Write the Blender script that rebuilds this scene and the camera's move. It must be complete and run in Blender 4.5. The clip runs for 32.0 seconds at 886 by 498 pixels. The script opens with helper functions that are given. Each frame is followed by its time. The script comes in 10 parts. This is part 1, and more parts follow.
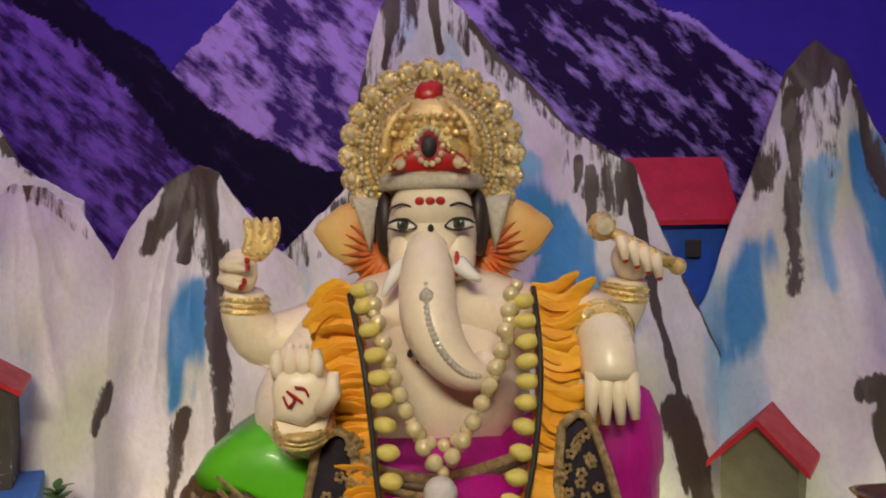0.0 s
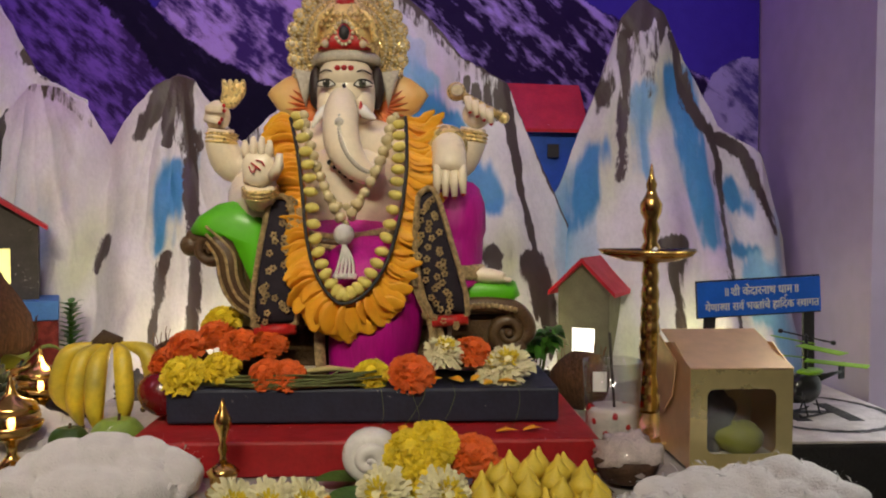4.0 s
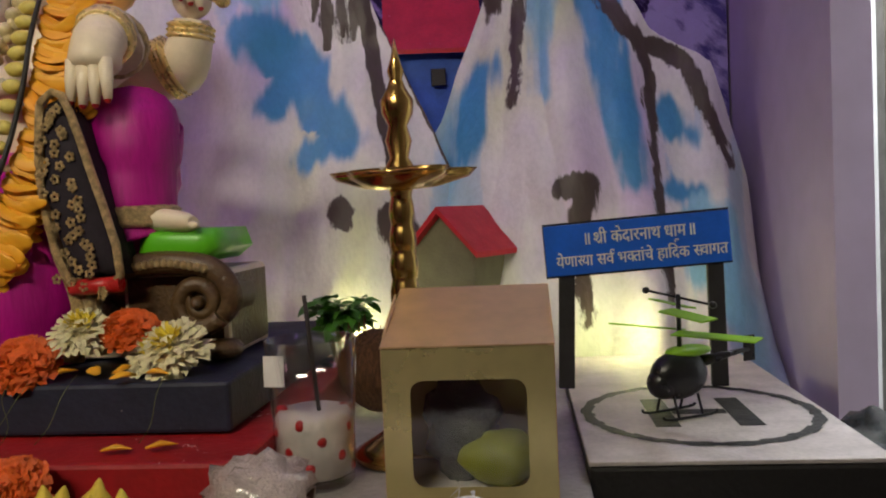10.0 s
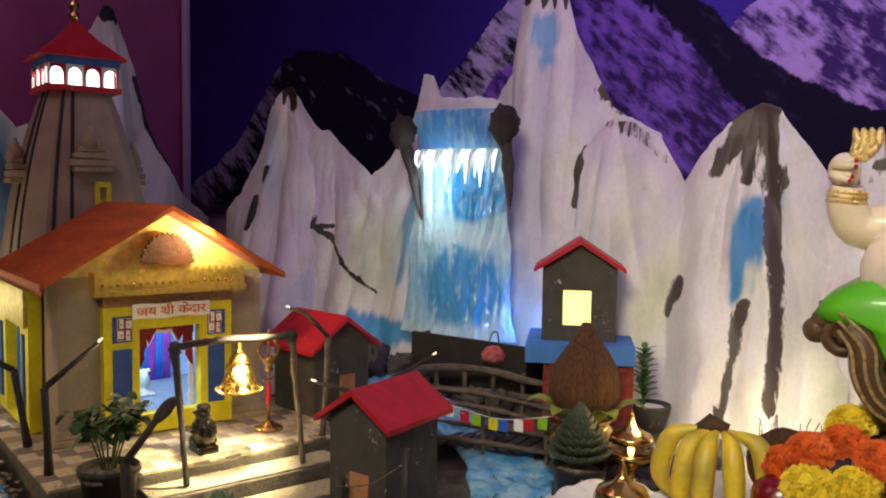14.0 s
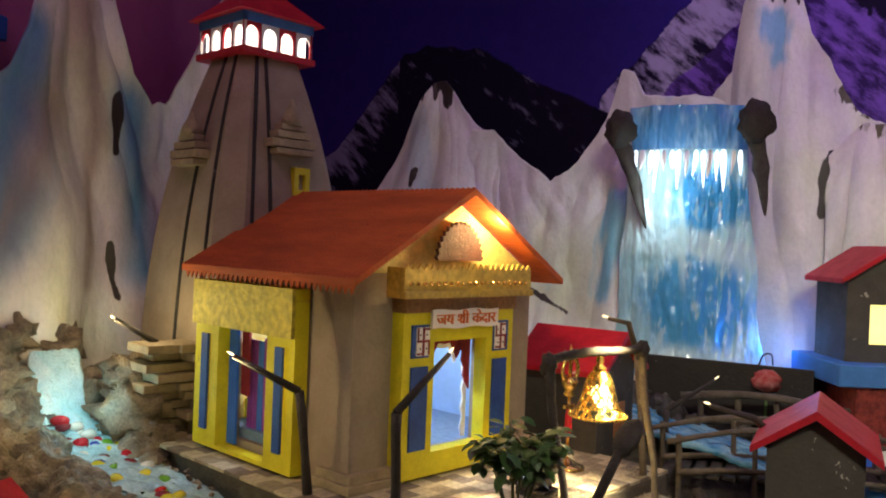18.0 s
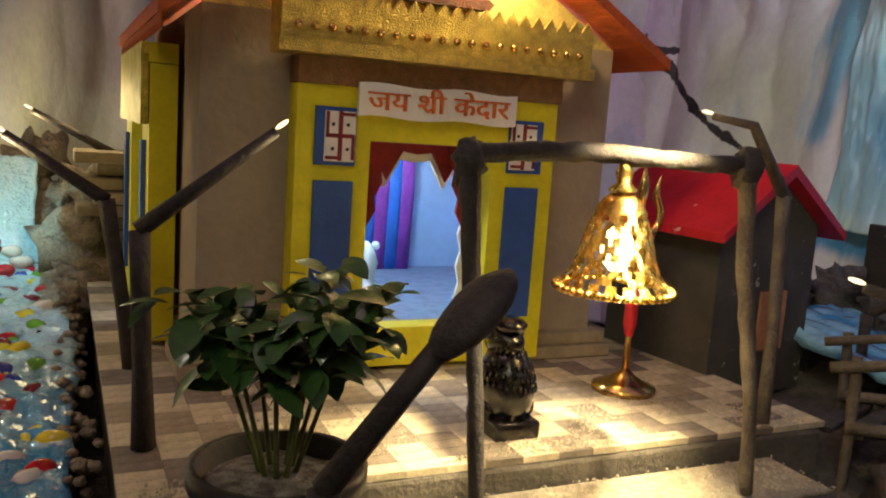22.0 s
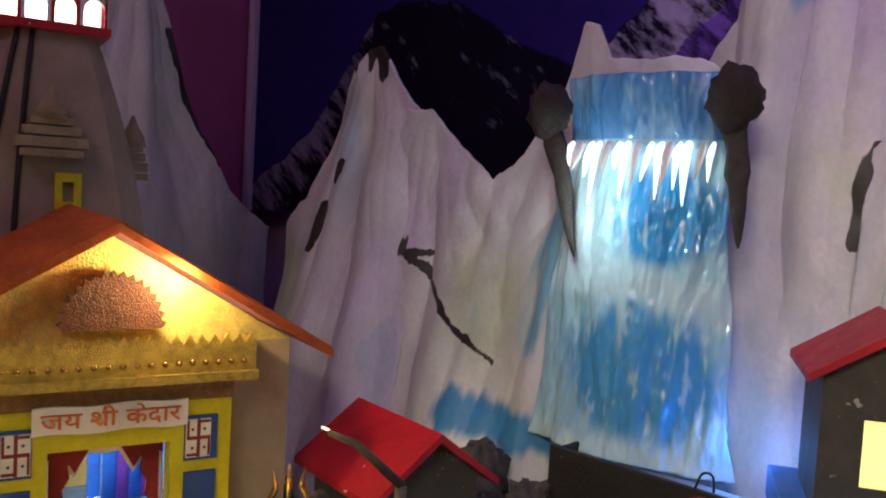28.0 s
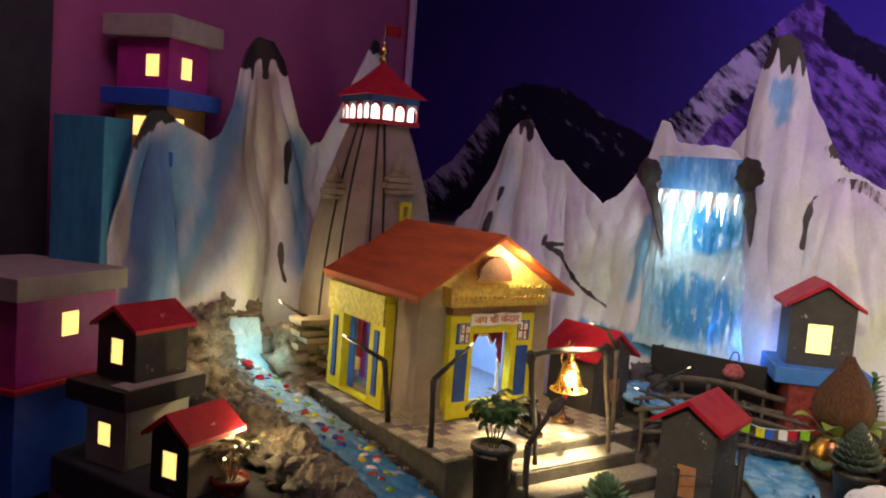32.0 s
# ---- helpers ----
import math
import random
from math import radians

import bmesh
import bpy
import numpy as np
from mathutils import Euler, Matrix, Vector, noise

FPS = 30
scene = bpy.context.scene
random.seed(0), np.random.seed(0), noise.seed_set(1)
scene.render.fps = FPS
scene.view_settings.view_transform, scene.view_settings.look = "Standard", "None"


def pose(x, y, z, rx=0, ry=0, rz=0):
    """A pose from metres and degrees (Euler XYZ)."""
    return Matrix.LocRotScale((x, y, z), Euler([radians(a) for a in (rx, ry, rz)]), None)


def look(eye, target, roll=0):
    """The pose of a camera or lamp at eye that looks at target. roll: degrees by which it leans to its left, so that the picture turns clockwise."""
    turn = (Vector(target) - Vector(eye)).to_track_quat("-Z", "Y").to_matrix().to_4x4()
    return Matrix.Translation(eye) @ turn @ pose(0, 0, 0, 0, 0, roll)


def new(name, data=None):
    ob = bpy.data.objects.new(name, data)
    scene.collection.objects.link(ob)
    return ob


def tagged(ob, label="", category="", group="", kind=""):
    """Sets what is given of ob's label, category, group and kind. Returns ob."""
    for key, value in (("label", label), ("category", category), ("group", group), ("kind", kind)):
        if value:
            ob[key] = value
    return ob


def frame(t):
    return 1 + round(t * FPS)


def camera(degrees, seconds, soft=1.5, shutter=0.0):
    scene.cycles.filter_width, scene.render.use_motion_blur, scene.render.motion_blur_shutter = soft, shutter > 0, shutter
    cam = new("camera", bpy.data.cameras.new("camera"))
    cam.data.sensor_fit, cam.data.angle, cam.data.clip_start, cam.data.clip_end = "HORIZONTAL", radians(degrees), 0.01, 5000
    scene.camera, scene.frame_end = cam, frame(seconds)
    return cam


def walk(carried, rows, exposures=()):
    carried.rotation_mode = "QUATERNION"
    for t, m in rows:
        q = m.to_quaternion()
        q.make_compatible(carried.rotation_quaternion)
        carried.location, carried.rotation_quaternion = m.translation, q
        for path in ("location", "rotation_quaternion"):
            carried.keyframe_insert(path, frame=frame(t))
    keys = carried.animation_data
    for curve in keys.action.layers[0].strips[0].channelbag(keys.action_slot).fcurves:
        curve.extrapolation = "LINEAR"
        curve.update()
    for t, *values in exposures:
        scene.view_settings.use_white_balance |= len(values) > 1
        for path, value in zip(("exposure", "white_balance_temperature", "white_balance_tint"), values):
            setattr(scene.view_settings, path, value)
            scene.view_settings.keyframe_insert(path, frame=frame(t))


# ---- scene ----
cam = camera(56.2, 32.0, 2.0)
PATH = [
    (0, (0.1175, 0.2551, 1.3840), (0.0843, 2.2537, 1.3180), -1.2),
    (0.5, (0.1090, 0.1669, 1.4040), (0.0995, 2.1666, 1.3570), -0.9),
    (1, (0.0915, 0.0653, 1.4020), (0.0871, 2.0649, 1.3770), -0.4),
    (1.5, (0.0794, 0.0035, 1.3710), (0.0762, 2.0039, 1.3430), -0.4),
    (2, (0.1014, -0.0564, 1.3280), (0.1296, 1.9424, 1.2810), -0.0),
    (2.5, (0.1219, -0.0996, 1.2960), (0.1977, 1.8973, 1.2140), 0.2),
    (3, (0.1539, -0.1411, 1.2630), (0.2366, 1.8543, 1.1740), 0.3),
    (3.5, (0.1766, -0.1787, 1.2170), (0.2648, 1.8186, 1.1410), 0.1),
    (5.5, (0.2484, -0.2256, 1.1590), (0.3129, 1.7706, 1.0560), -0.5),
    (6, (0.3718, -0.1599, 1.1570), (0.3835, 1.8384, 1.0590), -1.6),
    (6.5, (0.4567, -0.0777, 1.1500), (0.4180, 1.9190, 1.0390), -2.3),
    (7, (0.5234, -0.0285, 1.1400), (0.4612, 1.9681, 1.0350), -2.6),
    (7.5, (0.5727, 0.0397, 1.1290), (0.4680, 2.0341, 1.0320), -2.7),
    (8, (0.6157, 0.1073, 1.1140), (0.4686, 2.0994, 1.0160), -2.8),
    (8.5, (0.6612, 0.1630, 1.0800), (0.5060, 2.1548, 0.9780), -2.8),
    (9, (0.7097, 0.2274, 1.0480), (0.5511, 2.2178, 0.9460), -2.8),
    (9.5, (0.7142, 0.2244, 1.0490), (0.5620, 2.2165, 0.9490), -2.8),
    (10, (0.6500, 0.1920, 1.0950), (0.4592, 2.1801, 1.0040), -2.5),
    (10.5, (0.5692, 0.1580, 1.1430), (0.3505, 2.1449, 1.0610), -2.1),
    (11, (0.4941, 0.1127, 1.2190), (0.2544, 2.0969, 1.1330), -1.9),
    (11.5, (0.4225, 0.0645, 1.2720), (0.1164, 2.0393, 1.1950), -0.3),
    (12, (0.3321, -0.0001, 1.3120), (-0.0683, 1.9589, 1.2550), 1.0),
    (12.5, (0.2440, -0.0540, 1.3330), (-0.3303, 1.8613, 1.2790), 1.1),
    (13, (0.1579, -0.0694, 1.3320), (-0.6148, 1.7735, 1.2490), 1.0),
    (13.5, (0.1000, -0.0724, 1.3200), (-0.8528, 1.6830, 1.2010), 0.8),
    (14, (0.0008, -0.1065, 1.3000), (-1.0177, 1.6097, 1.1670), 0.8),
    (14.5, (-0.1290, -0.1352, 1.2660), (-1.2033, 1.5490, 1.1730), 0.5),
    (15, (-0.2639, -0.1924, 1.2960), (-1.3828, 1.4644, 1.2680), 1.6),
    (15.5, (-0.3559, -0.2454, 1.3150), (-1.4818, 1.4078, 1.3310), 2.3),
    (17.5, (-0.6715, -0.2008, 1.2130), (-1.4833, 1.6269, 1.1880), 2.0),
    (18, (-0.7248, -0.1967, 1.1940), (-1.4938, 1.6496, 1.1820), 2.3),
    (18.5, (-0.7675, -0.1763, 1.1640), (-1.5118, 1.6800, 1.1670), 2.1),
    (19, (-0.8087, -0.1390, 1.1270), (-1.5094, 1.7347, 1.1240), 1.4),
    (19.5, (-0.8390, -0.0651, 1.1190), (-1.5212, 1.8139, 1.0560), 2.1),
    (20, (-0.8566, 0.0205, 1.1080), (-1.5919, 1.8759, 0.9850), 2.3),
    (20.5, (-0.8201, 0.1293, 1.0930), (-1.7312, 1.9035, 0.9480), 2.5),
    (21, (-0.7585, 0.2511, 1.1020), (-1.8797, 1.8972, 0.9200), 3.5),
    (21.5, (-0.6998, 0.3542, 1.0990), (-1.9715, 1.8789, 0.8580), 4.1),
    (22, (-0.6692, 0.4162, 1.0760), (-2.0418, 1.8417, 0.7840), 4.0),
    (22.5, (-0.6310, 0.4806, 1.0690), (-2.0588, 1.8433, 0.7440), 4.0),
    (23, (-0.6062, 0.5152, 1.0560), (-2.0574, 1.8358, 0.6720), 3.6),
    (23.5, (-0.5931, 0.5482, 1.0510), (-2.0630, 1.8431, 0.6470), 3.2),
    (24, (-0.5755, 0.5782, 1.0460), (-2.0854, 1.8244, 0.6340), 2.7),
    (24.5, (-0.5637, 0.5900, 1.0540), (-2.1497, 1.7573, 0.7070), 3.7),
    (25, (-0.5503, 0.5862, 1.0860), (-2.1917, 1.6946, 0.8070), 5.3),
    (25.5, (-0.5315, 0.5832, 1.1100), (-2.1780, 1.6917, 0.8620), 5.8),
    (26, (-0.5022, 0.5718, 1.1500), (-2.1190, 1.7334, 0.9540), 5.1),
    (26.5, (-0.4782, 0.5453, 1.1960), (-2.0254, 1.8035, 1.0410), 5.0),
    (28.5, (-0.4184, 0.4416, 1.3270), (-1.5919, 2.0538, 1.1820), 2.9),
    (29, (-0.3970, 0.3788, 1.3230), (-1.5539, 2.0017, 1.1590), 3.0),
    (29.5, (-0.3840, 0.2523, 1.3180), (-1.5140, 1.8910, 1.1200), 2.4),
    (30, (-0.3680, 0.0730, 1.3120), (-1.4786, 1.7210, 1.0850), 2.1),
    (30.5, (-0.3400, -0.0985, 1.3220), (-1.4214, 1.5667, 1.0840), 1.7),
    (31, (-0.3213, -0.2558, 1.3430), (-1.4309, 1.3827, 1.0530), 2.1),
    (31.5, (-0.2679, -0.4614, 1.3660), (-1.4149, 1.1502, 1.0680), 4.3),
    (32, (-0.2690, -0.6493, 1.3920), (-1.3701, 1.0099, 1.2130), 4.4),
]
EXPOSURES = ((0, -0.12), (2, -0.13), (6, -0.05), (7, -0.06), (8, -0.17), (9, -0.24), (10, -0.28), (11, -0.05), (13, 0.15), (15, 0.0), (19, 0.0), (20.5, -0.1), (22, -0.35), (25, -0.6), (26.5, -0.45), (29, -0.12), (31, -0.06), (32, 0.20))
walk(cam, [(t, look(eye, target, roll)) for t, eye, target, roll in PATH], EXPOSURES)

# ---- world and lamps ----
world = bpy.data.worlds.new("world")
scene.world = world
world.use_nodes = True
world.node_tree.nodes["Background"].inputs[0].default_value = (0.10, 0.09, 0.16, 1)
world.node_tree.nodes["Background"].inputs[1].default_value = 0.04


def lamp(name, kind, m, power, colour, size=0.1, size_y=None, spot=None, blend=0.5, spread=None):
    data = bpy.data.lights.new(name, kind)
    data.energy, data.color = power, colour
    if kind == "AREA":
        data.size = size
        if size_y:
            data.shape, data.size_y = "RECTANGLE", size_y
    else:
        data.shadow_soft_size = size
    if spot:
        data.spot_size, data.spot_blend = radians(spot), blend
    if kind == "AREA" and spread:
        data.spread = radians(spread)
    ob = new(name, data)
    ob.matrix_world = m
    return ob


WARM, COOL, VIOLET = (1.0, 0.72, 0.30), (0.35, 0.75, 1.0), (0.42, 0.16, 1.0)
lamp("tube_light", "AREA", look((-0.02, -0.9, 2.4), (-0.06, 1.05, 1.08)), 5.35, (1.0, 0.91, 0.70), 0.9, 0.15, spread=66)
# unseen violet, lilac and magenta overhead lamps, added to tint and fill the display
lamp("violet_fill", "AREA", look((0.02, 1.10, 2.5), (0.02, 1.78, 1.78)), 4.6, (0.56, 0.30, 1.0), 2.2, 0.1, spread=130)
lamp("lilac_fill", "AREA", look((0.5, 0.7, 2.5), (0.4, 1.6, 1.3)), 0.55, (0.85, 0.70, 1.0), 1.2, 0.1)
lamp("magenta_glow", "AREA", look((-1.3, 0.0, 2.5), (-1.95, 0.7, 1.1)), 3.3, (1.0, 0.50, 0.72), 0.5)
lamp("side_room_light", "AREA", look((1.34, 1.72, 2.4), (1.45, 2.25, 0.3)), 60, (0.95, 1.0, 0.98), 0.4)
lamp("gable_bulb", "POINT", pose(-1.106, 0.934, 1.222), 1.15, WARM, 0.008)
lamp("porch_bulb", "SPOT", look((-0.86, 0.86, 1.16), (-0.97, 0.83, 0.875)), 41, (1.0, 0.80, 0.44), 0.01, spot=54, blend=0.9)
lamp("bell_bulb", "POINT", pose(-0.939, 0.848, 0.992), 0.5, WARM, 0.006)
lamp("temple_inside", "POINT", pose(-1.27, 0.90, 1.09), 2.1, (0.66, 0.82, 1.0), 0.02)
lamp("spring_bulb", "POINT", pose(-1.700, 0.600, 0.985), 0.26, (1.0, 0.76, 0.34), 0.004)
lamp("spring_bulb_2", "POINT", pose(-1.680, 0.735, 0.950), 0.24, (0.45, 0.92, 1.0), 0.003)
lamp("tower_foot_bulb", "POINT", pose(-1.655, 0.815, 1.075), 0.34, (1.0, 0.8, 0.4), 0.03)
lamp("waterfall_blue", "POINT", pose(-0.74, 1.46, 1.04), 0.24, (0.05, 0.30, 1.0), 0.01)
lamp("waterfall_white", "POINT", pose(-0.965, 1.40, 1.31), 0.45, (0.75, 0.97, 1.0), 0.01)
lamp("hut_bulb_left", "POINT", pose(-0.20, 1.33, 0.92), 0.6, (1.0, 0.86, 0.45), 0.01)
lamp("hut_bulb_right", "POINT", pose(0.40, 1.42, 0.93), 0.38, (0.97, 0.92, 0.42), 0.01)
lamp("sign_bulb", "POINT", pose(0.80, 1.36, 0.93), 0.45, (0.96, 0.94, 0.40), 0.01)
lamp("oil_flame", "POINT", pose(-0.36, 1.08, 0.965), 0.35, (1.0, 0.70, 0.28), 0.01)
lamp("fairy_bulb", "POINT", pose(-1.40, 0.45, 0.88), 0.8, (1.0, 0.75, 0.35), 0.008)
lamp("village_bulb", "POINT", pose(-1.14, 1.34, 0.98), 0.13, (1.0, 0.85, 0.45), 0.01)
for k, (x, y, z, w) in enumerate(((-1.345, 0.626, 1.040, 0.20), (-1.078, 0.712, 1.058, 0.05), (-1.656, 0.758, 1.052, 0.20))):
    lamp("twig_lamp_bulb", "POINT", pose(x, y, z), w, (1.0, 0.78, 0.40), 0.003)

# ---- materials ----
def mat(name, colour, rough=0.6, metal=0.0, vary=0.25, scale=18.0, bump=0.25, second=None, glow=None, power=0.0, sheen=0.0, stretch=(1, 1, 1), clear=0.0, attr=None, fine=6.0, spec=0.5):
    m = bpy.data.materials.new(name)
    m.use_nodes = True
    nt = m.node_tree
    p = nt.nodes["Principled BSDF"]
    p.inputs["Roughness"].default_value, p.inputs["Metallic"].default_value = rough, metal
    p.inputs["Coat Weight"].default_value, p.inputs["Sheen Weight"].default_value = clear, sheen
    p.inputs["Specular IOR Level"].default_value = spec
    tc, mp = nt.nodes.new("ShaderNodeTexCoord"), nt.nodes.new("ShaderNodeMapping")
    mp.inputs["Scale"].default_value = stretch
    nt.links.new(tc.outputs["Object"], mp.inputs["Vector"])
    n1, n2 = nt.nodes.new("ShaderNodeTexNoise"), nt.nodes.new("ShaderNodeTexNoise")
    n1.inputs["Scale"].default_value, n1.inputs["Detail"].default_value = scale, 6
    n2.inputs["Scale"].default_value, n2.inputs["Detail"].default_value = scale * fine, 4
    for n in (n1, n2):
        nt.links.new(mp.outputs[0], n.inputs["Vector"])
    ramp = nt.nodes.new("ShaderNodeMapRange")
    ramp.inputs["From Min"].default_value, ramp.inputs["From Max"].default_value = 0.35, 0.65
    nt.links.new(n1.outputs["Fac"], ramp.inputs["Value"])
    mix = nt.nodes.new("ShaderNodeMix")
    mix.data_type = "RGBA"
    c2 = second or tuple(c * (1 - vary) for c in colour)
    mix.inputs["A"].default_value, mix.inputs["B"].default_value = (*colour, 1), (*c2, 1)
    nt.links.new(ramp.outputs[0], mix.inputs["Factor"])
    out = mix.outputs["Result"]
    if attr:
        at = nt.nodes.new("ShaderNodeAttribute")
        at.attribute_name = attr
        mul = nt.nodes.new("ShaderNodeMix")
        mul.data_type, mul.blend_type = "RGBA", "MULTIPLY"
        mul.inputs["Factor"].default_value = 1.0
        nt.links.new(out, mul.inputs["A"])
        nt.links.new(at.outputs["Color"], mul.inputs["B"])
        out = mul.outputs["Result"]
    grain = nt.nodes.new("ShaderNodeMix")
    grain.data_type, grain.blend_type = "RGBA", "MULTIPLY"
    grain.inputs["Factor"].default_value = min(1.0, vary * 1.2)
    gr = nt.nodes.new("ShaderNodeMapRange")
    gr.inputs["From Min"].default_value, gr.inputs["From Max"].default_value, gr.inputs["To Min"].default_value = 0.3, 0.6, 0.5
    nt.links.new(n2.outputs["Fac"], gr.inputs["Value"])
    nt.links.new(out, grain.inputs["A"])
    nt.links.new(gr.outputs[0], grain.inputs["B"])
    nt.links.new(grain.outputs["Result"], p.inputs["Base Color"])
    rr = nt.nodes.new("ShaderNodeMapRange")
    rr.inputs["To Min"].default_value, rr.inputs["To Max"].default_value = max(0.03, rough - 0.12), min(1, rough + 0.12)
    nt.links.new(n1.outputs["Fac"], rr.inputs["Value"])
    nt.links.new(rr.outputs[0], p.inputs["Roughness"])
    if bump:
        b = nt.nodes.new("ShaderNodeBump")
        b.inputs["Strength"].default_value, b.inputs["Distance"].default_value = bump, 0.004
        add = nt.nodes.new("ShaderNodeMath")
        nt.links.new(n1.outputs["Fac"], add.inputs[0])
        nt.links.new(n2.outputs["Fac"], add.inputs[1])
        nt.links.new(add.outputs[0], b.inputs["Height"])
        nt.links.new(b.outputs["Normal"], p.inputs["Normal"])
    if glow:
        p.inputs["Emission Color"].default_value, p.inputs["Emission Strength"].default_value = (*glow, 1), power
    return m


def brushed(m, scale, stretch, amount, soft=0.05, turn=0.0):
    """Lays the sheet's second paint coat over its first: the coat's soft cover is broken up by dry-brush grain."""
    nt = m.node_tree
    first = next(n for n in nt.nodes if n.type == "ATTRIBUTE")
    at, tc, mp, ns = (nt.nodes.new("ShaderNode" + k) for k in ("Attribute", "TexCoord", "Mapping", "TexNoise"))
    at.attribute_name = "brush"
    mp.vector_type = "TEXTURE"
    mp.inputs["Scale"].default_value, mp.inputs["Rotation"].default_value = stretch, (0, radians(turn), 0)
    ns.inputs["Scale"].default_value, ns.inputs["Detail"].default_value, ns.inputs["Roughness"].default_value = scale, 7, 0.65
    nt.links.new(tc.outputs["Object"], mp.inputs["Vector"])
    nt.links.new(mp.outputs[0], ns.inputs["Vector"])
    add = nt.nodes.new("ShaderNodeMath")
    add.operation = "MULTIPLY_ADD"
    nt.links.new(ns.outputs["Fac"], add.inputs[0])
    add.inputs[1].default_value = amount
    nt.links.new(at.outputs["Alpha"], add.inputs[2])
    edge = nt.nodes.new("ShaderNodeMapRange")
    mid = 0.5 + amount * 0.5
    edge.inputs["From Min"].default_value, edge.inputs["From Max"].default_value = mid - soft, mid + soft
    nt.links.new(add.outputs[0], edge.inputs["Value"])
    mix = nt.nodes.new("ShaderNodeMix")
    mix.data_type = "RGBA"
    nt.links.new(edge.outputs[0], mix.inputs["Factor"])
    nt.links.new(first.outputs["Color"], mix.inputs["A"])
    nt.links.new(at.outputs["Color"], mix.inputs["B"])
    for ln in list(nt.links):
        if ln.from_node == first and ln.to_node != mix:
            to = ln.to_socket
            nt.links.remove(ln)
            nt.links.new(mix.outputs["Result"], to)
    return m


def flecked(m, colour, scale, share, long=(1, 1, 1)):
    """Chips, dust and scratches of another colour over a painted surface."""
    nt = m.node_tree
    p = nt.nodes["Principled BSDF"]
    tc, mp, n1, n2 = (nt.nodes.new("ShaderNode" + k) for k in ("TexCoord", "Mapping", "TexNoise", "TexNoise"))
    mp.inputs["Scale"].default_value = long
    n1.inputs["Scale"].default_value, n1.inputs["Detail"].default_value, n1.inputs["Distortion"].default_value = scale, 3, 0.8
    n2.inputs["Scale"].default_value, n2.inputs["Detail"].default_value = scale * 0.12, 2
    nt.links.new(tc.outputs["Object"], mp.inputs["Vector"])
    for n in (n1, n2):
        nt.links.new(mp.outputs[0], n.inputs["Vector"])
    add, edge, mix = nt.nodes.new("ShaderNodeMath"), nt.nodes.new("ShaderNodeMapRange"), nt.nodes.new("ShaderNodeMix")
    add.operation = "MULTIPLY_ADD"
    add.inputs[1].default_value = 0.7
    nt.links.new(n2.outputs["Fac"], add.inputs[0])
    nt.links.new(n1.outputs["Fac"], add.inputs[2])
    edge.inputs["From Min"].default_value, edge.inputs["From Max"].default_value = 1.13 - share, 1.17 - share
    nt.links.new(add.outputs[0], edge.inputs["Value"])
    mix.data_type = "RGBA"
    mix.inputs["B"].default_value = (*colour, 1)
    old = p.inputs["Base Color"].links[0].from_socket
    nt.links.new(old, mix.inputs["A"])
    nt.links.new(edge.outputs[0], mix.inputs["Factor"])
    nt.links.new(mix.outputs["Result"], p.inputs["Base Color"])
    return m


def glass_mat(name, colour=(1, 1, 1), rough=0.03):
    """Thin clear glass: what lies behind shows straight through, with a sharp sheen on top."""
    m = bpy.data.materials.new(name)
    m.use_nodes = True
    nt = m.node_tree
    nt.nodes.remove(nt.nodes["Principled BSDF"])
    clear, gloss, mix, fr = (nt.nodes.new("ShaderNode" + k) for k in ("BsdfTransparent", "BsdfGlossy", "MixShader", "LayerWeight"))
    clear.inputs["Color"].default_value = (*[0.93 * c for c in colour], 1)
    gloss.inputs["Roughness"].default_value = rough
    edge = nt.nodes.new("ShaderNodeMapRange")
    edge.inputs["From Min"].default_value, edge.inputs["To Min"].default_value, edge.inputs["To Max"].default_value = 0.40, 0.07, 0.70
    nt.links.new(fr.outputs["Facing"], edge.inputs["Value"])
    nt.links.new(edge.outputs[0], mix.inputs[0])
    nt.links.new(clear.outputs[0], mix.inputs[1])
    nt.links.new(gloss.outputs[0], mix.inputs[2])
    nt.links.new(mix.outputs[0], nt.nodes["Material Output"].inputs["Surface"])
    return m


# ---- mesh tools ----
def box(bm, x, y, z, sx, sy, sz, m=None, bevel=0.0, mi=0):
    """A box with its centre at x, y and its foot at z."""
    vs = [bm.verts.new((x + sx * (i - 0.5), y + sy * (j - 0.5), z + sz * k)) for k in (0, 1) for j in (0, 1) for i in (0, 1)]
    fs = [bm.faces.new([vs[i] for i in f]) for f in ((0, 2, 3, 1), (4, 5, 7, 6), (0, 1, 5, 4), (2, 6, 7, 3), (0, 4, 6, 2), (1, 3, 7, 5))]
    for f in fs:
        f.material_index = mi
    if bevel:
        es = list({e for f in fs for e in f.edges})
        r = bmesh.ops.bevel(bm, geom=es, offset=bevel, segments=2, profile=0.5, affect="EDGES")
        vs = list({v for f in r["faces"] for v in f.verts} | {v for v in vs if v.is_valid})
    if m is not None:
        for v in vs:
            v.co = m @ v.co
    return vs


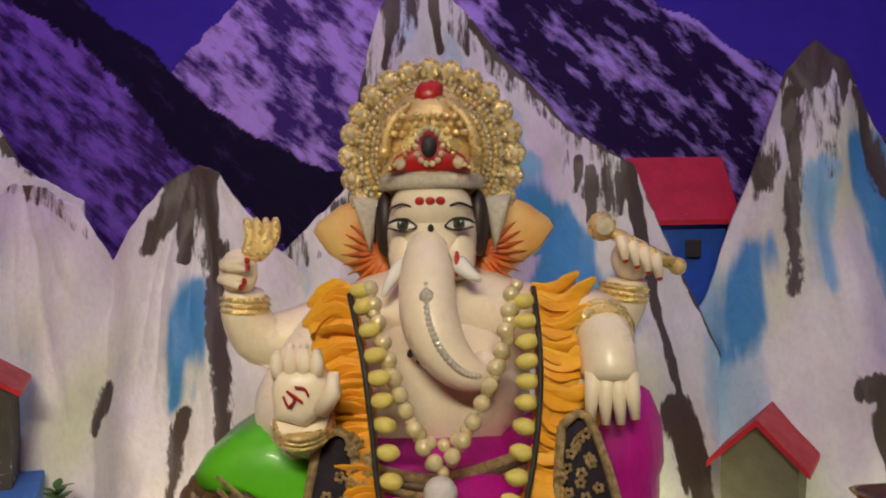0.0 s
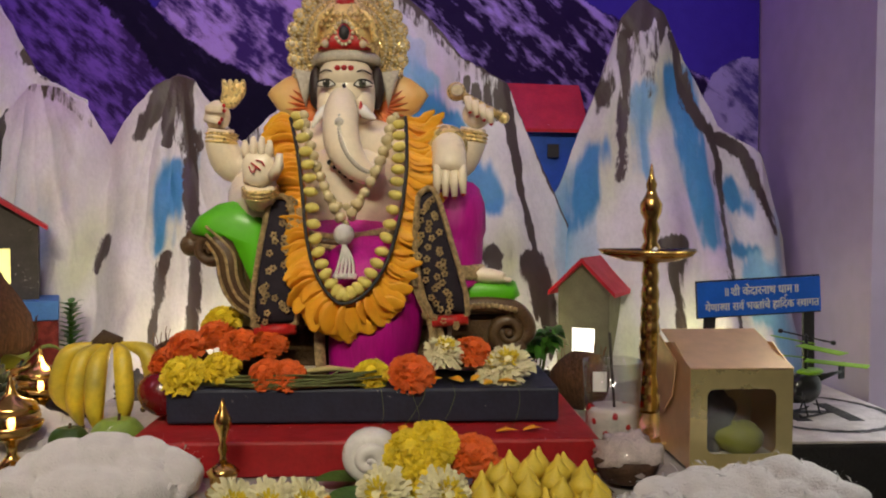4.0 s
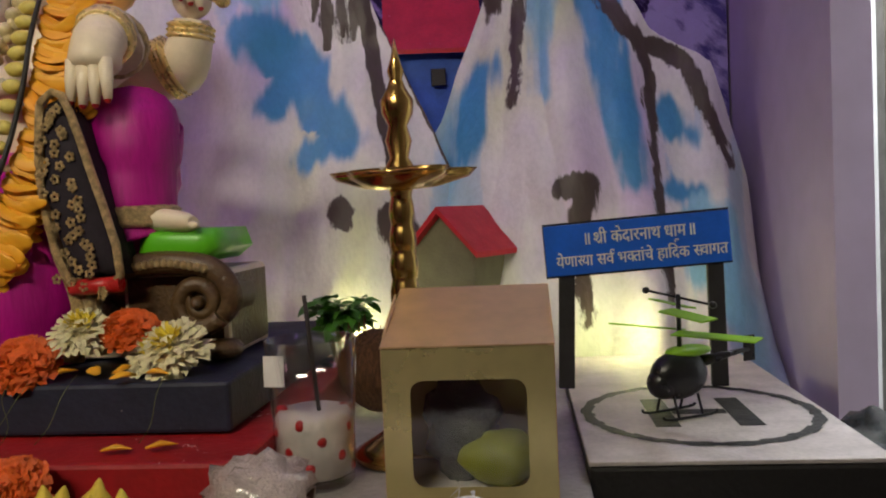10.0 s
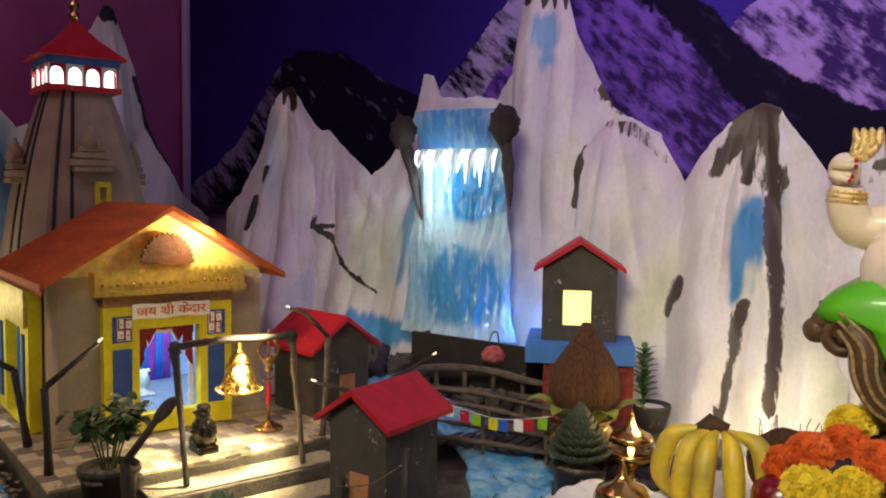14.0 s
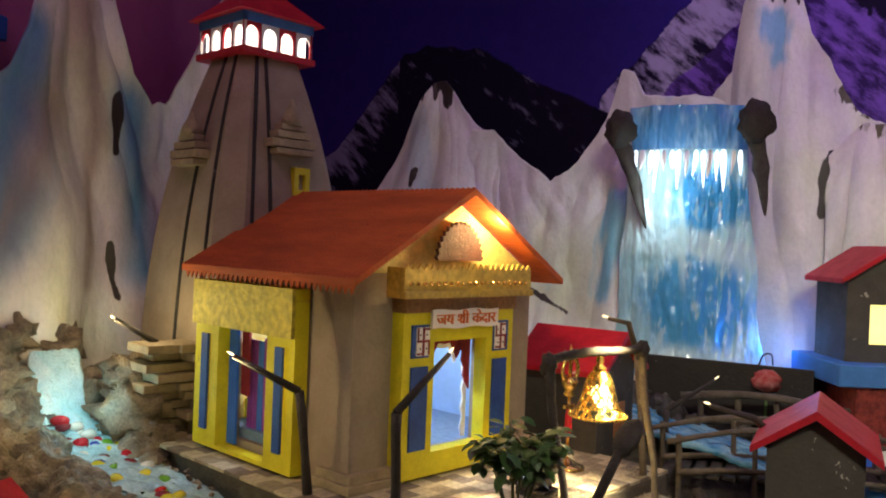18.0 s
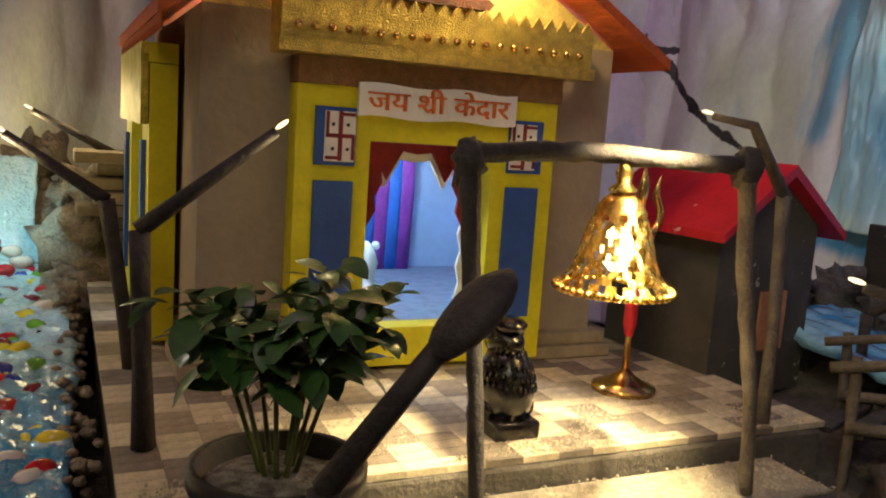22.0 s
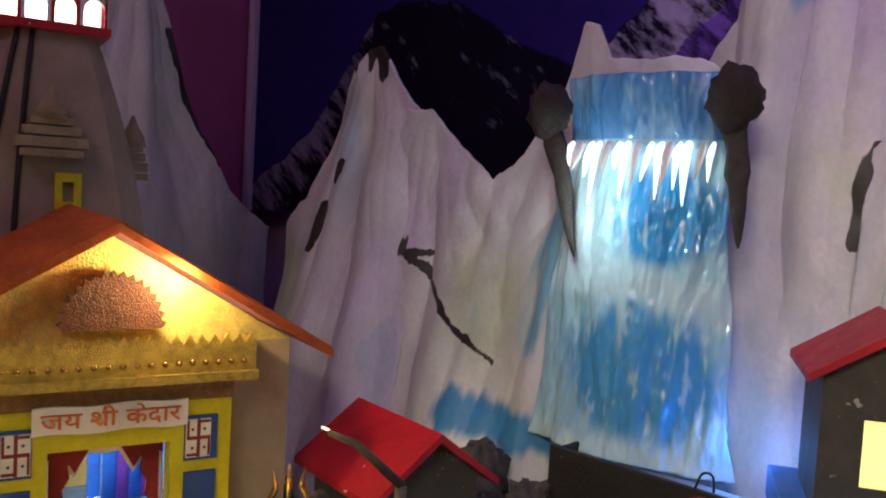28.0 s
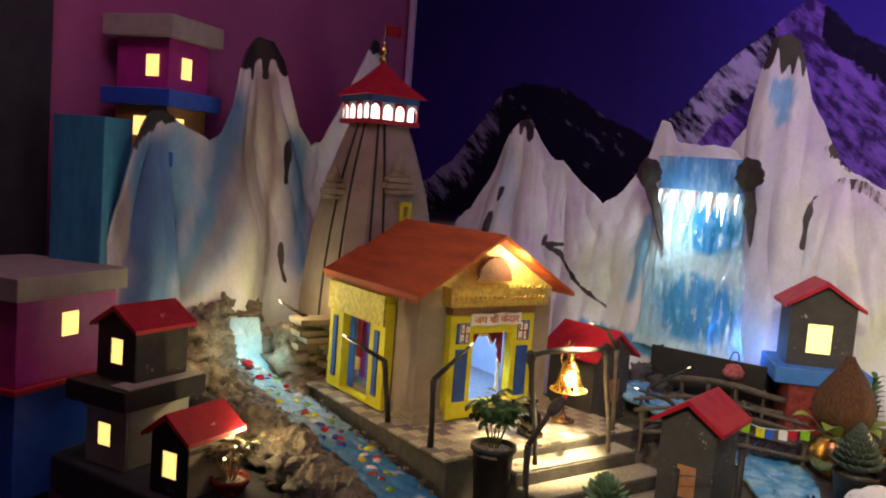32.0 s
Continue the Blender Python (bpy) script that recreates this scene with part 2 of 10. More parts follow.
def lathe(bm, profile, seg=20, m=None, mi=0, wobble=0.0, smooth=True):
    """A turned body from (radius, height) pairs."""
    rings = []
    for r, z in profile:
        ring = []
        for i in range(seg):
            a = 2 * math.pi * i / seg
            rr = r * (1 + wobble * noise.noise((math.cos(a) * 1.5, math.sin(a) * 1.5, z * 30)))
            co = Vector((rr * math.cos(a), rr * math.sin(a), z))
            ring.append(bm.verts.new(m @ co if m is not None else co))
        rings.append(ring)
    for a, b in zip(rings, rings[1:]):
        for i in range(seg):
            f = bm.faces.new((a[i], a[(i + 1) % seg], b[(i + 1) % seg], b[i]))
            f.material_index, f.smooth = mi, smooth
    for ring, flip in ((rings[0], True), (rings[-1], False)):
        f = bm.faces.new(ring[::-1] if flip else ring)
        f.material_index = mi


def ball(bm, c, r, seg=14, rings=9, m=None, mi=0, lump=0.0, freq=1.5):
    """An ellipsoid at c with radii r (number or triple), lumpy if wished."""
    r = (r, r, r) if isinstance(r, (int, float)) else r
    rows = []
    for j in range(1, rings):
        a = math.pi * j / rings
        row = []
        for i in range(seg):
            b = 2 * math.pi * i / seg
            d = Vector((math.sin(a) * math.cos(b), math.sin(a) * math.sin(b), math.cos(a)))
            k = 1 + (lump * noise.noise(d * freq + Vector(c) * 17) if lump else 0)
            co = Vector((d.x * r[0] * k, d.y * r[1] * k, d.z * r[2] * k))
            co = (m @ co if m is not None else co) + Vector(c)
            row.append(bm.verts.new(co))
        rows.append(row)
    top, bot = Vector((0, 0, r[2])), Vector((0, 0, -r[2]))
    if m is not None:
        top, bot = m @ top, m @ bot
    vt, vb = bm.verts.new(top + Vector(c)), bm.verts.new(bot + Vector(c))
    fs = []
    for i in range(seg):
        k = (i + 1) % seg
        fs.append(bm.faces.new((vt, rows[0][i], rows[0][k])))
        fs.append(bm.faces.new((vb, rows[-1][k], rows[-1][i])))
        for a, b in zip(rows, rows[1:]):
            fs.append(bm.faces.new((a[i], b[i], b[k], a[k])))
    for f in fs:
        f.material_index, f.smooth = mi, True


def tube(bm, pts, radii, seg=10, mi=0, flat=1.0, rough=0.0):
    """A round bar along pts, with a radius for each point."""
    pts = [Vector(p) for p in pts]
    if isinstance(radii, (int, float)):
        radii = [radii] * len(pts)
    rings, side = [], None
    for i, p in enumerate(pts):
        d = (pts[min(i + 1, len(pts) - 1)] - pts[max(i - 1, 0)]).normalized()
        if side is None:
            side = d.cross(Vector((0.3, 0.2, 1)) if abs(d.z) < 0.9 else Vector((0, 1, 0.1))).normalized()
        else:
            side = (side - d * side.dot(d)).normalized()
        up = d.cross(side)
        ring = []
        for k in range(seg):
            a = 2 * math.pi * k / seg
            q = 1 + (rough * noise.noise(p * 60 + Vector((math.cos(a), math.sin(a), i)) * 1.3) if rough else 0)
            ring.append(bm.verts.new(p + (side * math.cos(a) + up * math.sin(a) * flat) * radii[i] * q))
        rings.append(ring)
    for a, b in zip(rings, rings[1:]):
        for k in range(seg):
            f = bm.faces.new((a[k], a[(k + 1) % seg], b[(k + 1) % seg], b[k]))
            f.material_index, f.smooth = mi, True
    for ring, flip in ((rings[0], True), (rings[-1], False)):
        f = bm.faces.new(ring[::-1] if flip else ring)
        f.material_index = mi


def curve_pts(pts, n=8):
    """A smooth line through pts (Catmull-Rom)."""
    pts = [Vector(p) for p in pts]
    out = []
    for i in range(len(pts) - 1):
        p0, p1, p2, p3 = pts[max(i - 1, 0)], pts[i], pts[i + 1], pts[min(i + 2, len(pts) - 1)]
        for k in range(n):
            t = k / n
            out.append(0.5 * ((2 * p1) + (p2 - p0) * t + (2 * p0 - 5 * p1 + 4 * p2 - p3) * t * t + (3 * p1 - p0 - 3 * p2 + p3) * t ** 3))
    return out + [pts[-1]]


def prism(bm, outline, y0, y1, m=None, mi=0, axis="y"):
    """An outline of (x, z) pairs pulled from y0 to y1."""
    def at(a, b, d):
        co = Vector((a, d, b)) if axis == "y" else Vector((a, b, d)) if axis == "z" else Vector((d, a, b))
        return bm.verts.new(m @ co if m is not None else co)
    f0, f1 = [at(a, b, y0) for a, b in outline], [at(a, b, y1) for a, b in outline]
    n = len(outline)
    fs = [bm.faces.new(f0), bm.faces.new(f1[::-1])] + [bm.faces.new((f0[i], f1[i], f1[(i + 1) % n], f0[(i + 1) % n])) for i in range(n)]
    for f in fs:
        f.material_index = mi


def mesh_of(name, bm, material, smooth=False):
    me = bpy.data.meshes.new(name)
    bmesh.ops.recalc_face_normals(bm, faces=bm.faces[:])
    if smooth:
        for f in bm.faces:
            f.smooth = True
    bm.to_mesh(me)
    bm.free()
    for k in material if isinstance(material, (list, tuple)) else [material]:
        me.materials.append(k)
    return me


def part(name, bm, material, parent=None, label="", smooth=False):
    ob = new(name, mesh_of(name, bm, material, smooth))
    if parent:
        ob.parent = parent
    return tagged(ob, label)


def thing(name, m, label, category, group="", kind=""):
    ob = new(name)
    ob.matrix_world = m
    ob.empty_display_size = 0.02
    return tagged(ob, label, category, group, kind)


def solid(name, bm, material, label, category, m=None, group="", kind="", smooth=False):
    ob = new(name, mesh_of(name, bm, material, smooth))
    if m is not None:
        ob.matrix_world = m
    return tagged(ob, label, category, group, kind)


def BM():
    return bmesh.new()


def shared(name, mesh, parent, m):
    ob = new(name, mesh)
    ob.parent = parent
    ob.matrix_local = m
    return ob


def sheet(name, xs, ys, fn, material, colour=None, attr="paint"):
    """A grid mesh from fn(u, v) with a colour attribute from colour(u, v, place)."""
    verts = [Vector(fn(u, v)) for v in ys for u in xs]
    n = len(xs)
    faces = [(j * n + i, j * n + i + 1, (j + 1) * n + i + 1, (j + 1) * n + i) for j in range(len(ys) - 1) for i in range(n - 1)]
    me = bpy.data.meshes.new(name)
    me.from_pydata(verts, [], faces)
    me.polygons.foreach_set("use_smooth", [True] * len(faces))
    if colour:
        ca = me.color_attributes.new(attr, "FLOAT_COLOR", "POINT")
        flat, over, k = [], [], 0
        for v in ys:
            for u in xs:
                c = colour(u, v, verts[k])
                if isinstance(c, tuple) and len(c) == 2:
                    over.extend((*c[1][0], c[1][1]))
                    c = c[0]
                flat.extend((*c, 1.0))
                k += 1
        ca.data.foreach_set("color", flat)
        if over:
            me.color_attributes.new("brush", "FLOAT_COLOR", "POINT").data.foreach_set("color", over)
    me.materials.append(material)
    return me


M_WALL = mat("wall_paint", (0.62, 0.52, 0.70), 0.7, scale=4, vary=0.10, bump=0.08)
M_LEFTWALL = mat("magenta_wall_paint", (0.44, 0.11, 0.30), 0.7, scale=4, vary=0.12, bump=0.08)
M_WHITE = mat("white_wall_paint", (0.74, 0.75, 0.74), 0.6, scale=5, vary=0.06, bump=0.05)
M_FLOOR = mat("stone_floor", (0.55, 0.53, 0.50), 0.3, scale=7, vary=0.15, bump=0.05)
M_DARKCLOTH = mat("dark_table_cloth", (0.03, 0.03, 0.04), 0.85, scale=20, bump=0.3)
M_SILVER = mat("silver_foil_sheet", (0.50, 0.48, 0.46), 0.45, scale=25, bump=0.25, metal=0.2)
M_PAINT = mat("painted_plaster_cloth", (0.86, 0.86, 0.85), 0.45, scale=16, vary=0.14, bump=0.35, attr="paint", stretch=(1, 1, 0.6), fine=9)
brushed(M_PAINT, 60.0, (1, 1, 6), 1.5, 0.08)
M_PRINT = mat("printed_banner", (0.9, 0.9, 0.9), 0.7, spec=0.12, scale=30, vary=0.08, bump=0.0, attr="paint")
brushed(M_PRINT, 44.0, (3.2, 1, 1), 1.9, 0.19, 42)
M_BLACK = mat("black_paint", (0.022, 0.020, 0.020), 0.6, scale=30, bump=0.35)
M_HUTGREY = mat("dark_grey_card", (0.075, 0.068, 0.060), 0.75, scale=40, vary=0.2, bump=0.2)
M_RED = mat("red_card", (0.55, 0.012, 0.03), 0.5, scale=35, vary=0.2, bump=0.2)
M_BLUE = mat("blue_card", (0.06, 0.22, 0.62), 0.6, scale=35, vary=0.15, bump=0.15)
M_YELLOW = mat("yellow_card", (0.74, 0.66, 0.012), 0.6, scale=35, vary=0.15, bump=0.15)
M_ORANGE = mat("orange_roof_paint", (0.62, 0.12, 0.02), 0.6, scale=30, vary=0.3, bump=0.4, stretch=(1, 0.2, 1))
M_STONEWALL = mat("taupe_painted_card", (0.36, 0.29, 0.22), 0.75, scale=25, vary=0.15, bump=0.2)
M_STONE = mat("sandy_stone_paint", (0.42, 0.34, 0.22), 0.8, scale=25, vary=0.3, bump=0.5)
M_GOLD = mat("polished_brass", (0.80, 0.52, 0.16), 0.22, metal=1.0, scale=20, vary=0.25, bump=0.08)
M_GOLDLEAF = mat("gold_glitter_paint", (0.72, 0.52, 0.10), 0.4, metal=0.6, scale=120, vary=0.35, bump=0.6)
M_GLOWWIN = mat("lit_paper_window", (0.9, 0.7, 0.3), 0.6, scale=20, vary=0.1, bump=0, glow=(1.0, 0.70, 0.20), power=1.25)
M_GLOWYEL = mat("lit_yellow_window", (0.9, 0.85, 0.4), 0.6, scale=20, vary=0.1, bump=0, glow=(1.0, 0.86, 0.30), power=1.15)
M_GLOWWHITE = mat("lit_white_window", (0.9, 0.9, 0.85), 0.6, scale=20, vary=0.1, bump=0, glow=(1.0, 0.95, 0.82), power=2.6)

flecked(M_RED, (0.75, 0.45, 0.45), 70, 0.05)
flecked(M_HUTGREY, (0.40, 0.38, 0.33), 150, 0.045)
flecked(M_BLACK, (0.16, 0.15, 0.14), 60, 0.02)
flecked(M_ORANGE, (0.30, 0.04, 0.01), 40, 0.05, (1, 0.25, 1))
flecked(M_STONEWALL, (0.24, 0.19, 0.14), 30, 0.03)
flecked(M_YELLOW, (0.42, 0.36, 0.02), 60, 0.02)

# ---- the room ----
def slab(name, x0, x1, y0, y1, z0, z1, material, label, category, bevel=0.0):
    bm = BM()
    box(bm, (x0 + x1) / 2, (y0 + y1) / 2, z0, x1 - x0, y1 - y0, z1 - z0, bevel=bevel)
    return solid(name, bm, material, label, category, kind="structure")


slab("floor", -3.2, 3.6, -3.0, 3.2, -0.1, 0.0, M_FLOOR, "pale polished stone floor of the room", "floor")
slab("ceiling", -3.2, 3.6, -3.0, 3.2, 2.75, 2.85, M_WHITE, "plain white ceiling above the display", "ceiling")
slab("wall_back", -2.2, 1.10, 1.86, 1.96, 0.0, 2.75, M_WALL, "lilac painted wall behind the banner", "wall")
slab("wall_left", -2.25, -2.12, -3.0, 1.86, 0.0, 2.75, M_LEFTWALL, "plum-coloured wall at the side of the display", "wall")
# unseen wall, given dark paint so that little light bounces back
slab("wall_front", -2.2, 3.5, -3.0, -2.9, 0.0, 2.75, M_LEFTWALL, "unseen plum wall opposite the display, dark to cut the light's bounce", "wall")
slab("wall_right", 3.4, 3.5, -2.9, 3.1, 0.0, 2.75, M_WHITE, "white wall of the bright side room", "wall")
slab("wall_side_room", 1.55, 3.4, 2.35, 2.45, 0.0, 2.75, M_WHITE, "white end wall of the bright side room", "wall")
slab("partition", 1.05, 1.10, 1.30, 1.86, 0.0, 2.75, M_WALL, "lilac partition with a plain edge beside the mountains", "wall")
# unseen wall added to keep the side room's light off the display
slab("light_block_wall", 1.10, 1.16, -2.9, 1.04, 0.0, 2.75, M_WHITE, "unseen white wall beside the doorway, added to block the side room's light", "wall")
slab("dark_curtain", -2.12, -2.085, -0.9, 0.43, 0.0, 2.6, M_DARKCLOTH, "dark cloth hanging on the plum wall", "curtain")
slab("door_post", 1.450, 1.468, 2.10, 2.14, 0.0, 2.2, mat("dark_door_frame", (0.12, 0.11, 0.09), 0.5), "dark frame of an open doorway", "door frame")
slab("wall_passage", 1.10, 1.55, 2.30, 2.40, 0.0, 2.75, M_WHITE, "white wall beyond the doorway", "wall")

# ---- table and platforms ----
slab("display_table", -2.1, 1.0, 0.28, 1.84, 0.70, 0.775, M_DARKCLOTH, "long table under a dark cloth that carries the whole display", "table", 0.006)
bm = BM()
for lx in (-2.0, -1.0, 0.0, 0.92):
    for ly in (0.36, 1.76):
        box(bm, lx, ly, 0, 0.06, 0.06, 0.70, bevel=0.004)
solid("table_legs", bm, M_BLACK, "dark square legs of the display table", "table leg", kind="structure")

# ---- printed banner of far mountains ----
SKY_TOP, SKY_LOW = Vector((0.035, 0.018, 0.30)), Vector((0.075, 0.045, 0.44))


def fold(x, pts):
    """Height of a line of slopes at x."""
    for (x0, z0), (x1, z1) in zip(pts, pts[1:]):
        if x0 <= x <= x1:
            return z0 + (z1 - z0) * (x - x0) / (x1 - x0)
    return 0.0


RANGE_A = ((-1.16, 1.56), (-1.0, 1.74), (-0.86, 1.87), (-0.76, 1.95), (-0.66, 1.87), (-0.47, 1.735), (-0.33, 1.60), (-0.15, 1.49), (0.0, 1.44))
RANGE_B = ((-0.42, 1.66), (-0.36, 1.72), (-0.28, 1.80), (-0.20, 1.92), (-0.05, 2.10), (0.06, 2.12), (0.16, 1.95), (0.26, 1.78), (0.4, 1.6))
RANGE_C = ((0.10, 1.70), (0.184, 1.79), (0.31, 1.875), (0.38, 1.86), (0.465, 1.81), (0.58, 1.735), (0.70, 1.65), (0.82, 1.57), (1.1, 1.42))
RANGE_D = ((-2.1, 1.30), (-1.89, 1.44), (-1.78, 1.58), (-1.69, 1.70), (-1.58, 1.715), (-1.48, 1.70), (-1.32, 1.61), (-1.15, 1.53), (-0.9, 1.40))
RANGE_E = ((0.88, 1.40), (0.93, 1.53), (0.98, 1.57), (1.06, 1.57))


def ease(a, b, x):
    k = min(1.0, max(0.0, (x - a) / (b - a)))
    return k * k * (3 - 2 * k)


def banner_colour(u, v, p):
    x, z = p.x, p.z
    warp = 0.016 * noise.noise((x * 9, z * 9, 1)) + 0.008 * noise.noise((x * 28, z * 28, 4))
    # three grains of slanting streaks, finer and finer
    down = noise.noise((x * 9 + z * 10, z * 4 - x * 4, 2)) + 0.7 * noise.noise((x * 30 + z * 30, z * 11 - x * 11, 7)) + 0.5 * noise.noise((x * 75 + z * 70, z * 26 - x * 26, 3))
    blot = noise.noise((x * 8, z * 6, 5)) + 0.7 * noise.noise((x * 22, z * 15, 6)) + 0.45 * noise.noise((x * 60, z * 42, 8))
    upr = noise.noise((x * 16, z * 5, 9)) + 0.6 * noise.noise((x * 48, z * 14, 10))
    ink = Vector((0.010, 0.006, 0.030))
    t = fold(x, RANGE_D) + warp
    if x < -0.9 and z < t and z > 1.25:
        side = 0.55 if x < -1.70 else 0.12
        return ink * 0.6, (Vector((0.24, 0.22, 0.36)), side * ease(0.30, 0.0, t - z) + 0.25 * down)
    t = fold(x, RANGE_A) + warp
    if -1.16 < x < 0.0 and z < t:
        d = t - z
        if x > -0.72 and d < 0.085 + 0.10 * ease(-0.7, -0.1, x) + 0.03 * blot:
            return ink, (Vector((0.05, 0.03, 0.12)), 0.15 + 0.2 * blot)
        if x < -0.84 and d < 0.16:
            return ink, (Vector((0.52, 0.46, 0.70)), 0.52 + 0.35 * down)
        return Vector((0.05, 0.022, 0.13)), (Vector((0.27, 0.13, 0.64)), 0.50 + 0.32 * (upr + 0.25 * blot))
    t = fold(x, RANGE_E) + warp
    if x > 0.88 and z < t:
        return Vector((0.10, 0.08, 0.28)), (Vector((0.48, 0.42, 0.74)), 0.55 + 0.5 * blot)
    t = fold(x, RANGE_C) + warp
    if x > 0.12 and z < t:
        return Vector((0.022, 0.011, 0.060)), (Vector((0.52, 0.37, 0.86)), 0.33 + 0.34 * down + 0.25 * ease(0.03, 0.0, t - z))
    t = fold(x, RANGE_B) + warp
    if -0.42 < x < 0.4 and z < t:
        return Vector((0.065, 0.030, 0.19)), (Vector((0.58, 0.39, 0.92)), 0.47 + 0.36 * (blot + 0.3 * down))
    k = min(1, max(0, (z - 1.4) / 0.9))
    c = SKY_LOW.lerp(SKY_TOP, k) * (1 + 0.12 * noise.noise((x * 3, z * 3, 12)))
    # sky gets darker towards the left end
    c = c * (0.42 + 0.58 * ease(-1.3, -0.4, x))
    return c, (c, 0.0)


def span(a, b, n):
    return [a + (b - a) * i / (n - 1) for i in range(n)]


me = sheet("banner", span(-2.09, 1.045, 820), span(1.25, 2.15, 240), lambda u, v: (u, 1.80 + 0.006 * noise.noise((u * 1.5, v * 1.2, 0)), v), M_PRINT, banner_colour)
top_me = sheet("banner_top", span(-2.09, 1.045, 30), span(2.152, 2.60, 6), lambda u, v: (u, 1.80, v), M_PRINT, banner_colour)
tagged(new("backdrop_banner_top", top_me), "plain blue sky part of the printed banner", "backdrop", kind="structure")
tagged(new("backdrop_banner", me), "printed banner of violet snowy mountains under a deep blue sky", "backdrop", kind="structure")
bm = BM()
box(bm, -2.095, 1.79, 0.78, 0.02, 0.02, 1.77, bevel=0.003)
solid("banner_edge_trim", bm, M_WALL, "pale hem along the banner's side", "trim", kind="structure")

# ---- plaster-cloth mountains ----
WHITE, BROWN, DKBR, SKYB, CYAN, PALE = (0.92, 0.90, 0.90), (0.085, 0.060, 0.052), (0.035, 0.026, 0.024), (0.07, 0.34, 0.68), (0.28, 0.60, 0.84), (0.74, 0.82, 0.84)

# the first tone imitates shadow in the cloth folds, put into the paint
FOLD_SHADE, SPECK, DEEPB = (0.42, 0.30, 0.27), (0.080, 0.058, 0.050), (0.05, 0.24, 0.55)


def near(p, line):
    """Distance of (x, z) from a painted stroke, and how far along it."""
    best, where = 9.0, 0.0
    for k, ((x0, z0), (x1, z1)) in enumerate(zip(line, line[1:])):
        dx, dz = x1 - x0, z1 - z0
        t = max(0, min(1, ((p[0] - x0) * dx + (p[1] - z0) * dz) / (dx * dx + dz * dz)))
        d = math.hypot(p[0] - x0 - t * dx, p[1] - z0 - t * dz)
        if d < best:
            best, where = d, (k + t) / (len(line) - 1)
    return best, where


